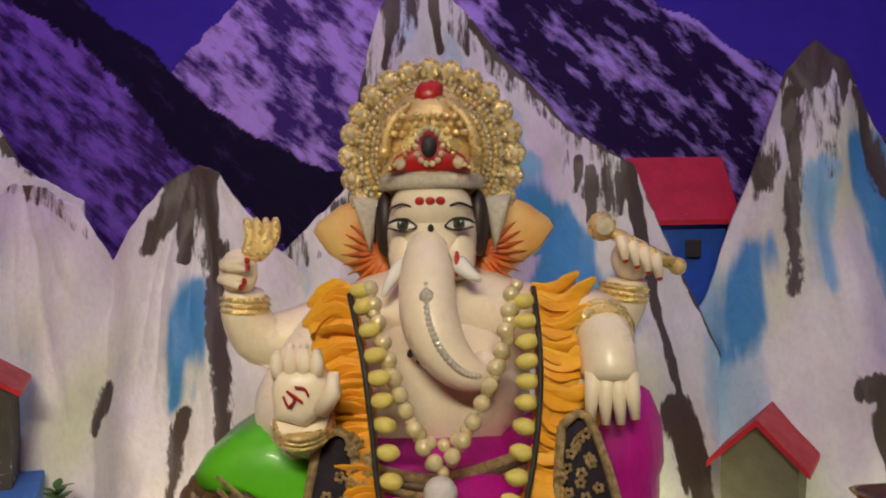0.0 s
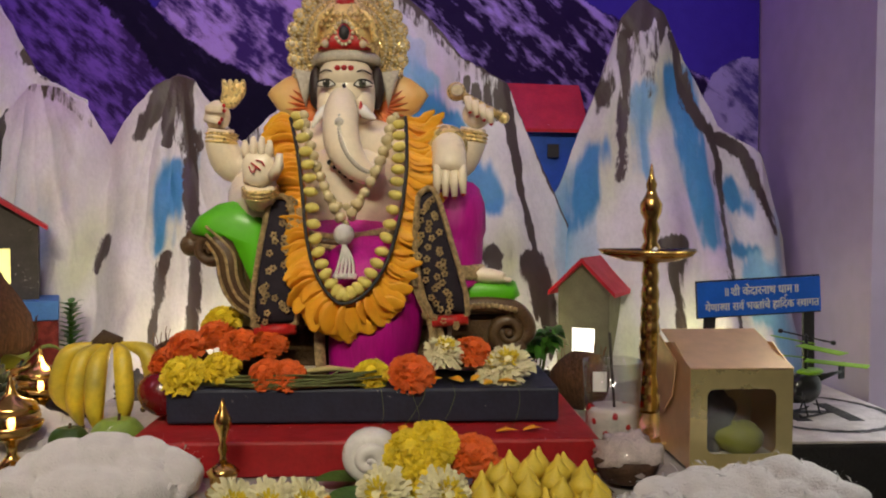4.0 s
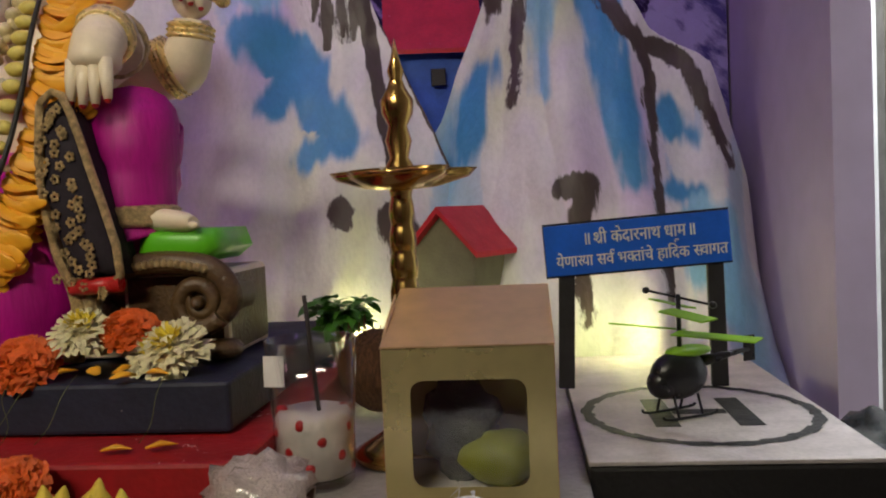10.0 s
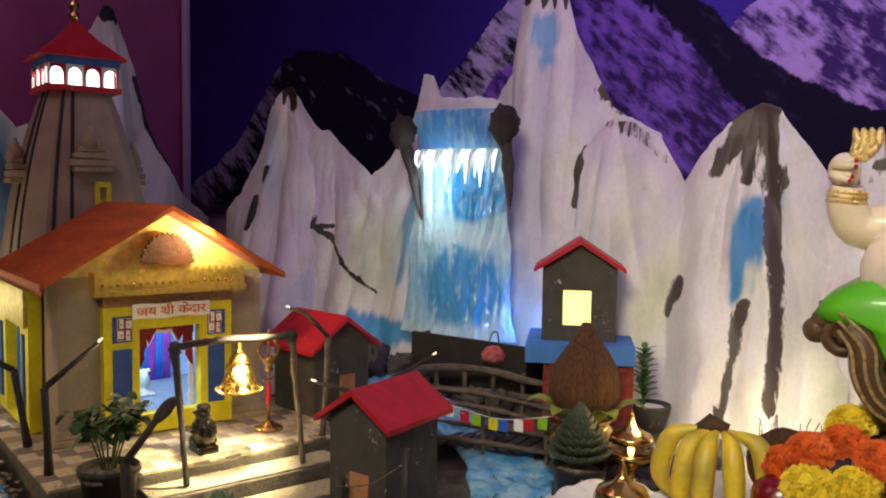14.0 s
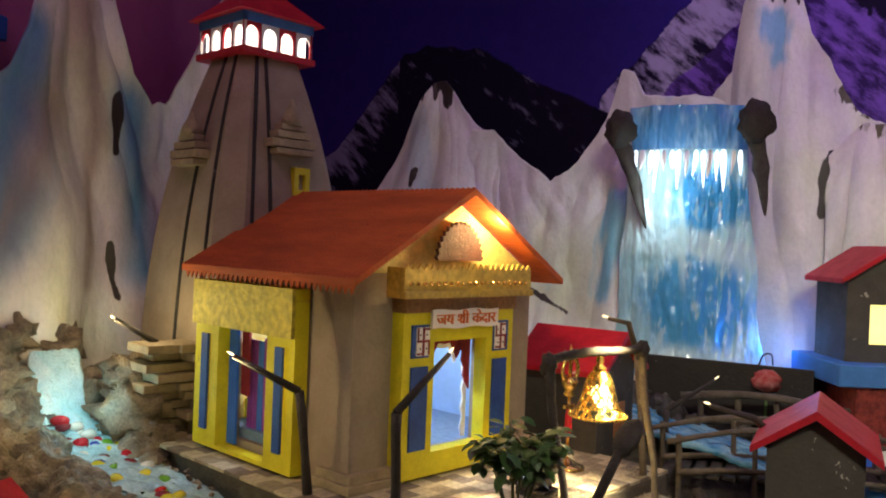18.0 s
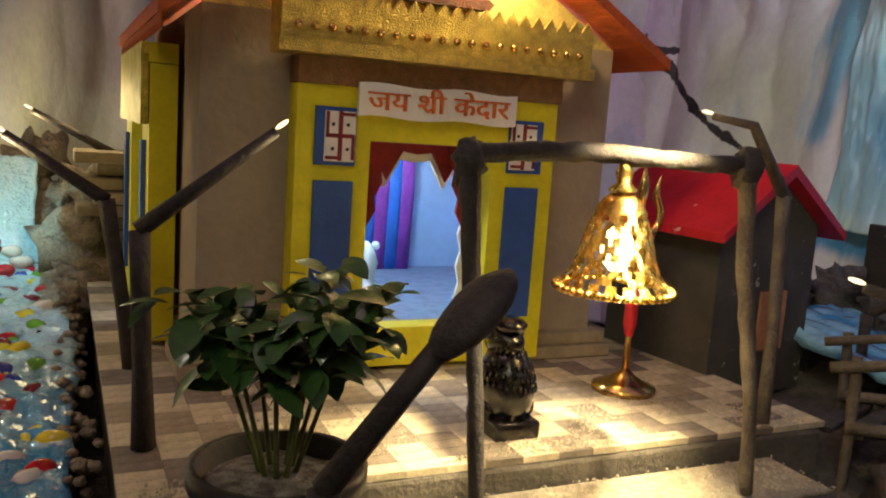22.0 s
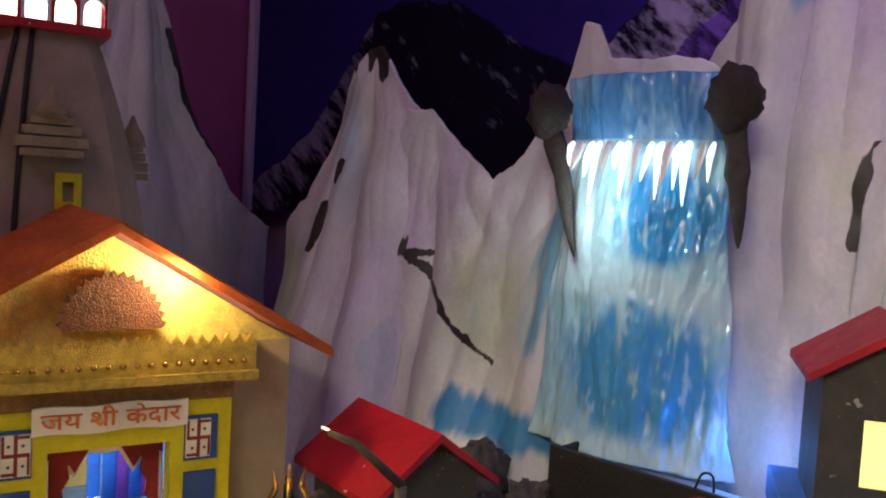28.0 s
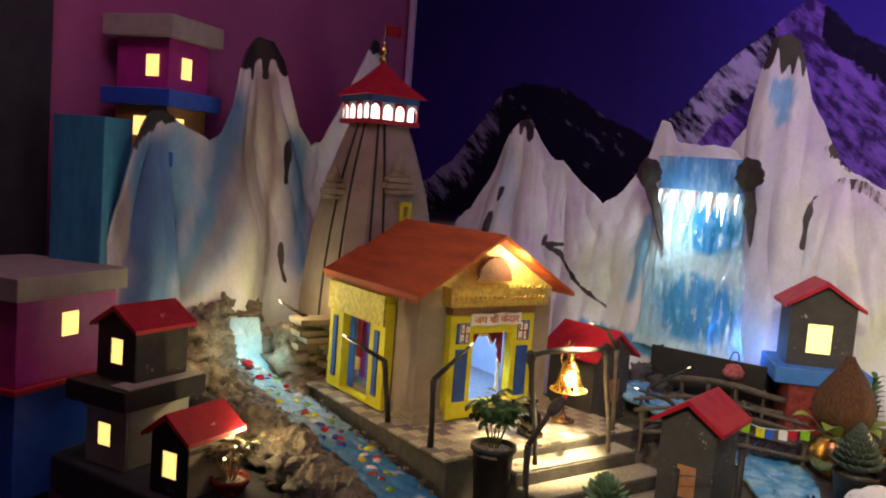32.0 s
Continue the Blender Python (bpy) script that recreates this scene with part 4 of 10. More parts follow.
def build_temple():
    t = thing("model_temple", TEMPLE, "yellow and taupe model temple with orange roof and lit gable", "model temple")
    w, d0, d1, zt = 0.180, 0.035, 0.372, 0.278
    bm = BM()
    ring_wall(bm, -w, w, 0, zt, -0.056, 0.056, 0.035, 0.185, d0, d0 + 0.008)
    part("front_wall", bm, M_STONEWALL, t, "taupe front wall with a doorway")
    bm = BM()
    ring_wall(bm, d0 + 0.008, d1, 0, zt, 0.185, 0.298, 0.02, 0.20, -w, -w + 0.008)
    for v in bm.verts:
        v.co = Vector((v.co.y, v.co.x, v.co.z))
    part("side_wall", bm, M_STONEWALL, t)
    bm = BM()
    box(bm, w - 0.004, (d0 + 0.008 + d1) / 2, 0, 0.008, d1 - d0 - 0.008, zt)
    part("side_wall", bm, M_STONEWALL, t)
    bm = BM()
    box(bm, 0, d1 - 0.004, 0, 2 * w - 0.016, 0.008, zt)
    part("back_wall", bm, M_INYEL, t, "yellow rear wall")
    bm = BM()
    box(bm, 0, (d0 + d1) / 2, 0.004, 2 * w - 0.018, d1 - d0 - 0.018, 0.03)
    part("inner_floor", bm, M_BLUEFLOOR, t, "grey-blue felt floor inside the temple")
    bm = BM()
    prism(bm, ((-w, zt), (w, zt), (0, 0.383)), d0, d0 + 0.006)
    part("gable", bm, M_CREAM, t, "cream glitter gable lit by a hidden bulb")
    bm = BM()
    prism(bm, ((-w, zt), (w, zt), (0, 0.383)), d1 - 0.008, d1)
    part("gable", bm, M_STONEWALL, t)
    # plinth course at the wall foot
    for sx in (-0.146, 0.146):
        for gx, gz in ((0.018, 0.0), (0.008, 0.0115)):
            bm = BM()
            box(bm, sx, d0 + 0.02, gz, 0.078 + gx, 0.06 + gx, 0.011, bevel=0.001)
            part("foot_course", bm, M_STONE, t, "pale stepped stone course")
    # corrugated roof slopes
    for s in (-1, 1):
        bm = BM()
        ex, ez, rz = 0.214, 0.272, 0.398
        n = 40
        rows = []
        for i in range(n * 2 + 1):
            y = -0.004 + 0.412 * i / (n * 2)
            up = 0.0025 * (i % 2)
            rows.append((Vector((s * ex, y, ez + up)), Vector((0, y, rz + up)), Vector((s * ex, y, ez - 0.009)), Vector((0, y, rz - 0.009))))
        vs = [[bm.verts.new(p) for p in r] for r in rows]
        for a, b in zip(vs, vs[1:]):
            for i, j in ((0, 1), (1, 3), (3, 2), (2, 0)):
                bm.faces.new((a[i], a[j], b[j], b[i]))
        bm.faces.new((vs[0][0], vs[0][1], vs[0][3], vs[0][2]))
        bm.faces.new((vs[-1][2], vs[-1][3], vs[-1][1], vs[-1][0]))
        part("roof_slope", bm, M_ORANGE, t, "orange painted corrugated roof slope")
    # zigzag eave trim on the left
    zig = mesh_of("eave_tooth", (lambda b: (prism(b, ((-0.006, 0), (0.006, 0), (0, -0.011)), -0.001, 0.001, axis="x"), b)[1])(BM()), M_ORANGE)
    for i in range(33):
        shared("eave_tooth", zig, t, pose(-0.211, 0.004 + 0.0122 * i, 0.264))
    # front door surround
    def surround(y, z0, z1, half, hole, h0, h1, m=None, glitter=False):
        for name, xa, xb, za, zb in (("door_jamb", -half, -hole, z0, z1), ("door_jamb", hole, half, z0, z1), ("door_head", -hole, hole, h1, z1), ("door_sill", -hole, hole, z0, h0)):
            b = BM()
            box(b, (xa + xb) / 2, y + 0.011, za, xb - xa, 0.022, zb - za, m=m)
            part(name, b, M_YELLOW, t, "yellow card door surround")
    surround(0.013, 0.004, 0.226, 0.113, 0.054, 0.036, 0.186)
    side = pose(-w + 0.004, 0.245, 0, 0, 0, -90)
    surround(-0.034 + 0.003, 0.004, 0.235, 0.125, 0.062, 0.010, 0.185, side)
    for name, mm, xa, xb, ya, za, zb, lab in (("side_jamb", M_BRIGHT, -0.061, -0.040, -0.012, 0.012, 0.184, "bright blue inner jamb"), ("side_drape", M_CURTAIN, -0.040, -0.022, -0.004, 0.085, 0.19, "dark red drape at the side door"), ("side_drape", M_PURPLE, -0.046, -0.022, 0.012, 0.034, 0.165, "violet drape behind the side door"), ("side_drape", M_PURPLE, -0.009, 0.014, 0.014, 0.034, 0.17, "violet drape behind the side door"), ("side_jamb", M_BRIGHT, -0.022, -0.009, 0.013, 0.034, 0.165, "bright blue inner jamb")):
        b = BM()
        n = 6
        pleat = [(xa + (xb - xa) * i / n, ya + 0.002 * (i % 2)) for i in range(n + 1)]
        prism(b, pleat + [(x, y + 0.004) for x, y in pleat[::-1]], za, zb, m=side, axis="z")
        part(name, b, mm, t, lab)
    b = BM()
    ring_wall(b, -0.125, 0.125, 0.186, 0.252, 0, 0, 0.2, 0.2, -0.038, -0.032)
    for v in b.verts:
        v.co = side @ v.co
    part("lintel_panel", b, M_GLITTER, t, "yellow glitter panel above the side door")
    b = BM()
    box(b, 0, -0.022, 0.236, 0.25, 0.026, 0.016, m=side)
    part("lintel_top", b, M_YELLOW, t)
    for s in (-1, 1):
        b = BM()
        box(b, 0.094 * s, -0.033, 0.030, 0.017, 0.004, 0.142, m=side)
        part("side_panel", b, M_PANEL, t, "blue side door panel")
        b = BM()
        box(b, 0.083 * s, 0.0115, 0.042, 0.031, 0.003, 0.112)
        part("door_panel", b, M_PANEL, t, "blue panel beside the doorway")
        # red and white tile with four dots
        tile = part("emblem_tile", (lambda q: (box(q, 0.083 * s, 0.0115, 0.166, 0.032, 0.003, 0.044), q)[1])(BM()), M_PANEL, t, "small blue tile with red lines and dots")
        q = BM()
        box(q, 0.080 * s, 0.0095, 0.169, 0.024, 0.002, 0.038)
        part("tile_face", q, M_SIGNWHITE, tile)
        q = BM()
        cx = 0.080 * s
        for ax, az, sx, sz in ((0, 0.0175, 0.0225, 0.003), (0, 0.0, 0.003, 0.0375), (0.0102, 0.0010, 0.0022, 0.018), (-0.0102, 0.0190, 0.0022, 0.018), (0.0055, 0.0340, 0.0115, 0.0025), (-0.0055, 0.0010, 0.0115, 0.0025)):
            box(q, cx + ax, 0.0080, 0.1695 + az, sx, 0.0015, sz)
        part("tile_line", q, M_REDTRIM, tile)
        q = BM()
        for ax in (-0.0058, 0.0058):
            for az in (0.0095, 0.028):
                ball(q, (cx + ax, 0.0080, 0.169 + az), (0.0014, 0.0008, 0.0014), 8, 5)
        part("tile_dots", q, M_BLACK, tile)
    # name board
    board = BM()
    prism(board, [(x, 0.2170 + 0.0125 * k + 0.0012 * math.sin(x * 90)) for x, k in [(-0.068 + 0.136 * i / 12, -1) for i in range(13)] + [(0.068 - 0.136 * i / 12, 1) for i in range(13)]], 0.004, 0.0075)
    nb = part("name_board", board, M_SIGNWHITE, t, "white name board with orange lettering")
    letters("lettering", SIGN_SHORT, 0.021, M_LETTER, nb, pose(0, 0.0035, 0.2165, 90), 0.122)
    # brown dotted band and cornice
    b = BM()
    box(b, 0, 0.022, 0.2265, 0.228, 0.026, 0.020)
    part("dotted_band", b, M_DOTCARD, t, "bronze dotted band over the door")
    b = BM()
    tooth = [(-0.131, 0.247), (0.131, 0.247)] + [(0.131 - 0.262 * i / 44, 0.284 + (0.009 if i % 2 else 0.0)) for i in range(45)]
    prism(b, tooth, -0.004, -0.001)
    box(b, 0, 0.014, 0.247, 0.262, 0.030, 0.006)
    box(b, -0.1295, 0.014, 0.253, 0.003, 0.030, 0.034)
    box(b, 0.1295, 0.014, 0.253, 0.003, 0.030, 0.034)
    box(b, 0, -0.006, 0.247, 0.266, 0.004, 0.009)
    part("cornice", b, M_GOLDLEAF, t, "gold cornice with a zigzag top edge")
    rnd = mesh_of("cornice_stud", (lambda q: (ball(q, (0, 0, 0), 0.0032, 8, 6), q)[1])(BM()), M_GOLD)
    for i in range(20):
        shared("cornice_stud", rnd, t, pose(-0.119 + 0.0125 * i, -0.0045, 0.266))
    b = BM()
    arc = [(0.049 * math.cos(a) * (1.0 if k % 2 else 0.90), 0.296 + 0.056 * math.sin(a) * (1.0 if k % 2 else 0.90)) for k, a in enumerate([math.pi * i / 34 for i in range(35)])]
    prism(b, arc, 0.020, 0.026)
    part("sun_crest", b, M_CREST, t, "maroon half-round crest with saw teeth")
    # inside: curtains, inner walls, shrine figures
    b = BM()
    for x, dx in ((-0.050, 1), (0.050, -1)):
        out = [(x, 0.186), (x + dx * 0.024, 0.186)] + [(x + dx * (0.021 - 0.014 * i / 6 + (0.004 if i % 2 else 0)), 0.186 - 0.0115 * i) for i in range(1, 7)] + [(x, 0.108)]
        prism(b, out, 0.040, 0.043)
    top = [(-0.054, 0.186), (0.054, 0.186)] + [(0.054 - 0.108 * i / 8, 0.166 + 0.012 * abs(math.sin(i * 1.57)) - (0.012 if i in (2, 6) else 0) + (0.010 if i == 4 else 0)) for i in range(9)]
    prism(b, top, 0.0445, 0.0475)
    part("curtain", b, M_CURTAIN, t, "dark red scalloped curtain in the doorway")
    b = BM()
    prism(b, [(x, z - 0.007 if i > 1 else z) for i, (x, z) in enumerate(top)], 0.0495, 0.053)
    for s in (-1, 1):
        prism(b, [(s * 0.055, 0.036), (s * 0.055, 0.18)] + [(s * (0.049 - 0.004 * (i % 2)), 0.18 - 0.0144 * i) for i in range(11)], 0.0495, 0.053)
    part("scalloped_screen", b, M_SIGNWHITE, t, "white scalloped inner door frame")
    for x in (-w + 0.0105, w - 0.0105):
        b = BM()
        box(b, x, 0.118 if x < 0 else 0.175, 0.034, 0.003, 0.125 if x < 0 else 0.24, 0.22)
        part("inner_lining", b, M_INNER, t, "pale blue lining of the inner wall")
    b = BM()
    box(b, 0.104, 0.30, 0.034, 0.140, 0.006, 0.21)
    part("inner_screen", b, M_INNER, t, "pale blue inner screen")
    b = BM()
    box(b, -0.064, 0.352, 0.034, 0.188, 0.006, 0.21)
    part("shrine_back", b, M_INYEL, t, "yellow back panel of the shrine")
    b = BM()
    box(b, 0.026, 0.300, 0.034, 0.014, 0.012, 0.20, bevel=0.001)
    part("shrine_post", b, M_BRIGHT, t, "bright blue shrine post")
    b = BM()
    box(b, -0.070, 0.276, 0.034, 0.118, 0.008, 0.022, bevel=0.001)
    part("shrine_kerb", b, M_BRIGHT, t, "bright blue kerb before the shrine")
    for i, (mm, xx) in enumerate(((M_BRIGHT, 0.043), (M_PURPLE, 0.058), (M_BRIGHT, 0.073), (M_PURPLE, 0.088))):
        b = BM()
        tube(b, [(xx, 0.285, 0.034), (xx + 0.002, 0.285, 0.13), (xx, 0.285, 0.215)], 0.0095, 10, flat=0.6)
        part("drape", b, mm, t, "hanging drape in blue and purple")
    b = BM()
    box(b, -0.07, 0.315, 0.034, 0.12, 0.07, 0.03, bevel=0.001)
    part("shrine_step", b, M_YELLOW, t)
    b = BM()
    lathe(b, ((0.022, 0.034), (0.022, 0.042), (0.012, 0.046), (0.013, 0.060), (0.016, 0.075), (0.011, 0.090), (0.006, 0.100), (0.001, 0.104)), 14, Matrix.Translation((-0.010, 0.165, 0)))
    box(b, -0.010, 0.165, 0.034, 0.046, 0.046, 0.008, bevel=0.001)
    for s in (-1, 1):
        ball(b, (-0.010 + 0.012 * s, 0.163, 0.098), 0.006, 8, 6)
    for v in b.verts:
        v.co = Vector((0.002 + (v.co.x + 0.010) * 0.72, v.co.y, 0.034 + (v.co.z - 0.034) * 0.72))
    part("shrine_figure", b, mat("pale_mint_stone", (0.60, 0.72, 0.68), 0.5), t, "small pale stone shrine figure", True)
    b = BM()
    lathe(b, ((0.030, 0.064), (0.032, 0.076), (0.014, 0.080), (0.014, 0.105), (0.010, 0.114), (0.001, 0.118)), 14, Matrix.Translation((-0.075, 0.315, 0)))
    part("shrine_stone", b, M_SIGNWHITE, t, "white rounded shrine stone", True)
    # small kiosk finial behind the ridge
    b = BM()
    ring_wall(b, -0.016, 0.016, 0.392, 0.440, -0.007, 0.007, 0.402, 0.428, 0.398, 0.412)
    part("ridge_window", b, M_YELLOW, t, "small yellow window frame on the ridge")
    return t


SIGN_SHORT = ("जय", " ", ("foot", "शी"), " ", "के", "दार")
build_temple()


# ---- temple tower ----
def build_tower():
    t = thing("temple_tower", pose(-1.628, 1.055, 0.86, 0, 0, 68.9), "taupe curved temple tower with dark ribs and a lit lantern", "model tower")
    def half(z):
        return 0.148 - 0.086 * (max(0, z) / 0.645) ** 2.5
    b = BM()
    prev = None
    for i in range(25):
        z = 0.645 * i / 24
        h = half(z)
        # square with clipped corners
        c = h * 0.72
        ring = [b.verts.new((x, y, z)) for x, y in ((-c, -h), (c, -h), (h, -c), (h, c), (c, h), (-c, h), (-h, c), (-h, -c))]
        if prev:
            for k in range(8):
                b.faces.new((prev[k], prev[(k + 1) % 8], ring[(k + 1) % 8], ring[k])).smooth = False
        prev = ring
    b.faces.new(prev)
    part("tower_body", b, M_STONEWALL, t, "smooth taupe tower body")
    for a in range(4):
        turn = Matrix.Rotation(math.pi / 2 * a, 4, "Z")
        for s in ((-0.62, -0.34) if a == 0 else (0.1, 0.62) if a == 3 else (0.3,)):
            b = BM()
            tube(b, [turn @ Vector((s * half(0.645 * i / 16), -half(0.645 * i / 16) - 0.001, 0.645 * i / 16)) for i in range(17)], 0.0035, 6)
            part("rib", b, M_BLACK, t, "thin dark rib")
    # little kiosks on the faces
    for a, z in ((0, 0.475), (3, 0.45), (1, 0.45)):
        turn = Matrix.Rotation(math.pi / 2 * a, 4, "Z") @ Matrix.Translation((0.0, -half(z) - 0.008, z))
        b = BM()
        for q, (sx, sz, z0) in enumerate(((0.075, 0.010, 0), (0.088, 0.014, 0.012), (0.070, 0.012, 0.028), (0.052, 0.010, 0.042))):
            box(b, 0, 0, z0, sx, 0.034 - 0.004 * q, sz, m=turn, bevel=0.001)
        lathe(b, ((0.020, 0.050), (0.016, 0.066), (0.007, 0.082), (0.002, 0.096)), 10, turn)
        part("kiosk", b, M_STONE, t, "stepped stone kiosk on the tower face")
    # lantern
    lan = part("lantern_base", (lambda q: (box(q, 0, 0, 0.645, 0.152, 0.152, 0.012, bevel=0.001), q)[1])(BM()), M_RED, t, "red square lantern base")
    b = BM()
    box(b, 0, 0, 0.657, 0.126, 0.126, 0.042)
    part("lantern_core", b, M_GLOWWHITE, lan, "glowing white lantern core")
    for a in range(4):
        turn = Matrix.Rotation(math.pi / 2 * a, 4, "Z")
        for i in range(4):
            x = -0.054 + 0.036 * i
            b = BM()
            # spandrel with an arched cut
            arch = [(x - 0.0135, 0.657)] + [(x - 0.0135 * math.cos(q), 0.678 + 0.016 * math.sin(q)) for q in [math.pi * k / 8 for k in range(9)]] + [(x + 0.0135, 0.657)]
            prism(b, [(x - 0.018, 0.657)] + arch[0:1] + arch[1:-1] + arch[-1:] + [(x + 0.018, 0.657), (x + 0.018, 0.700), (x - 0.018, 0.700)], -0.071, -0.067, m=turn)
            part("arch", b, M_SIGNWHITE if i % 2 else M_RED, lan, "thin arch of the lantern")
        b = BM()
        box(b, 0, -0.069, 0.700, 0.146, 0.008, 0.016, m=turn)
        part("blue_band", b, M_BLUE, lan)
    b = BM()
    lip = [b.verts.new((x * 0.088, y * 0.088, 0.716)) for x, y in ((-1, -1), (1, -1), (1, 1), (-1, 1))]
    mid = [b.verts.new((x * 0.040, y * 0.040, 0.760)) for x, y in ((-1, -1), (1, -1), (1, 1), (-1, 1))]
    tip = b.verts.new((0, 0, 0.808))
    for k in range(4):
        b.faces.new((lip[k], lip[(k + 1) % 4], mid[(k + 1) % 4], mid[k]))
        b.faces.new((mid[k], mid[(k + 1) % 4], tip))
    b.faces.new(lip[::-1])
    part("lantern_roof", b, M_RED, t, "red pyramid lantern roof")
    b = BM()
    lathe(b, ((0.004, 0.800), (0.010, 0.806), (0.012, 0.814), (0.005, 0.822), (0.010, 0.830), (0.011, 0.838), (0.004, 0.846), (0.008, 0.852), (0.002, 0.862)), 12)
    fin = part("finial", b, M_GOLD, t, "brass pot finial")
    b = BM()
    tube(b, [(0, 0, 0.858), (0, 0, 0.905)], 0.0012, 6)
    part("flag_pole", b, M_GOLD, fin)
    b = BM()
    n = 8
    rows = [[b.verts.new((0.055 * i / n, 0.010 * math.sin(i * 0.9), z + 0.003 * math.sin(i))) for z in (0.875, 0.905)] for i in range(n + 1)]
    for p, q in zip(rows, rows[1:]):
        b.faces.new((p[0], q[0], q[1], p[1]))
    bmesh.ops.solidify(b, geom=b.faces[:], thickness=0.001)
    part("flag", b, M_RED, fin, "small red cloth flag")


build_tower()

# stack of offset stones at the tower's foot
stack = thing("stone_stack", pose(-1.63, 0.885, 0.79, 0, 0, 68.9), "rough stack of sand-coloured card stones", "stone stack")
rs = random.Random(2)
for i in range(15):
    for j in range(3):
        b = BM()
        wide = rs.uniform(0.035, 0.06)
        box(b, -0.05 + 0.05 * j + 0.02 * (i % 2), rs.uniform(-0.02, 0.025), 0.0155 * i, wide, 0.07, 0.0135, bevel=0.0015)
        part("stone", b, M_STONE, stack)

# ---- plinth, steps, torana, bell, lamps ----
M_SAND = mat("sprinkled_sand_board", (0.42, 0.37, 0.28), 0.9, scale=160, vary=0.5, bump=0.7, second=(0.30, 0.26, 0.20))
M_RISER = mat("grey_step_side", (0.12, 0.105, 0.085), 0.85, scale=40, vary=0.3, bump=0.5)
M_TILE_A = mat("pale_tile_print", (0.60, 0.52, 0.36), 0.75, scale=90, vary=0.3, bump=0.3)
M_TILE_B = mat("grey_tile_print", (0.23, 0.19, 0.15), 0.75, scale=90, vary=0.3, bump=0.3)
M_TILE_C = mat("taupe_tile_print", (0.36, 0.30, 0.21), 0.75, scale=90, vary=0.3, bump=0.3)
M_BRANCH = mat("dark_bark", (0.050, 0.040, 0.036), 0.7, scale=60, vary=0.4, bump=0.45)
M_BARK = mat("pale_bark", (0.15, 0.12, 0.09), 0.75, scale=60, vary=0.4, bump=0.5)
M_LED = mat("led_chip", (0.9, 0.85, 0.6), 0.4, bump=0, glow=(1.0, 0.80, 0.45), power=2.6)

plinth = thing("temple_plinth", TEMPLE @ Matrix.Translation((0, 0, -0.10)), "sand-strewn stepped plinth with a zigzag tile top", "plinth", kind="structure")
b = BM()
box(b, 0.008, 0.13, 0.0, 0.492, 0.612, 0.094, bevel=0.003)
part("top_block", b, M_RISER, plinth)
for k, (x0, x1, y0, y1, z) in enumerate(((-0.125, 0.20, -0.240, -0.177, 0.076), (-0.125, 0.215, -0.310, -0.241, 0.050), (-0.135, 0.23, -0.390, -0.311, 0.024))):
    b = BM()
    box(b, (x0 + x1) / 2, (y0 + y1) / 2, 0.0, x1 - x0, y1 - y0, z, bevel=0.003)
    st = part("step", b, M_RISER, plinth, "grey step strewn with sand")
    b = BM()
    box(b, (x0 + x1) / 2, (y0 + y1) / 2, z + 0.0005, x1 - x0 - 0.006, y1 - y0 - 0.006, 0.003, bevel=0.001)
    part("step_top", b, M_SAND, st, "pale sand on the step")
# the tile top: offset bricks in three tones that run in zigzags
tiles = {}
for k, mm in enumerate((M_TILE_A, M_TILE_B, M_TILE_C)):
    q = BM()
    box(q, 0, 0, 0, 0.0262, 0.0128, 0.0045)
    tiles[k] = mesh_of("tile", q, mm)
count = 0
rest = {0: BM(), 1: BM(), 2: BM()}
for j in range(46):
    y = -0.168 + 0.0131 * j
    for i in range(19):
        x = -0.232 + 0.0265 * i
        if -0.165 < x < 0.165 and 0.06 < y < 0.36:
            continue
        tone = (0, 1, 0, 2)[((j + 2 * (0, 1, 2, 3, 2, 1)[i % 6]) // 3) % 4]
        if x > 0.25:
            continue
        if y < 0.06 and count < 300:
            shared("tile", tiles[tone], plinth, pose(x, y, 0.0945))
            count += 1
        else:
            box(rest[tone], x, y, 0.0945, 0.0262, 0.0128, 0.0045)
for k, mm in enumerate((M_TILE_A, M_TILE_B, M_TILE_C)):
    tagged(part("tile_field", rest[k], mm, plinth, "tiles beside and behind the temple"), kind="stuff")


def torana():
    t = thing("bell_frame", pose(0, 0, 0), "rough bark-covered frame of two posts and a beam", "bell frame")
    a0, a1, b0, b1 = Vector((-0.949, 0.749, 0.856)), Vector((-0.981, 0.756, 1.062)), Vector((-0.874, 0.926, 0.856)), Vector((-0.901, 0.929, 1.068))
    for p, q, mm in ((a0, a1, M_BRANCH), (b0, b1, M_BARK)):
        b = BM()
        tube(b, curve_pts([p, p.lerp(q, 0.3) + Vector((0.003, -0.002, 0)), p.lerp(q, 0.65) + Vector((-0.002, 0.002, 0)), q], 6), [0.0046 + 0.002 * (i / 18) ** 3 for i in range(19)], 9, rough=0.4)
        part("post", b, mm, t)
    b = BM()
    mid = [a1.lerp(b1, k) + Vector((0, 0, 0.003 * math.sin(k * 5))) for k in (-0.03, 0.1, 0.3, 0.5, 0.7, 0.9, 1.03)]
    tube(b, curve_pts(mid, 4), 0.0058, 9, rough=0.4)
    part("beam", b, M_BRANCH, t)
    for c in (a1, b1):
        b = BM()
        ball(b, c + Vector((0, 0, -0.005)), (0.0095, 0.0095, 0.014), 12, 9, lump=0.45, freq=2)
        part("joint", b, M_BRANCH, t, "lump of dark paste at the joint")


torana()


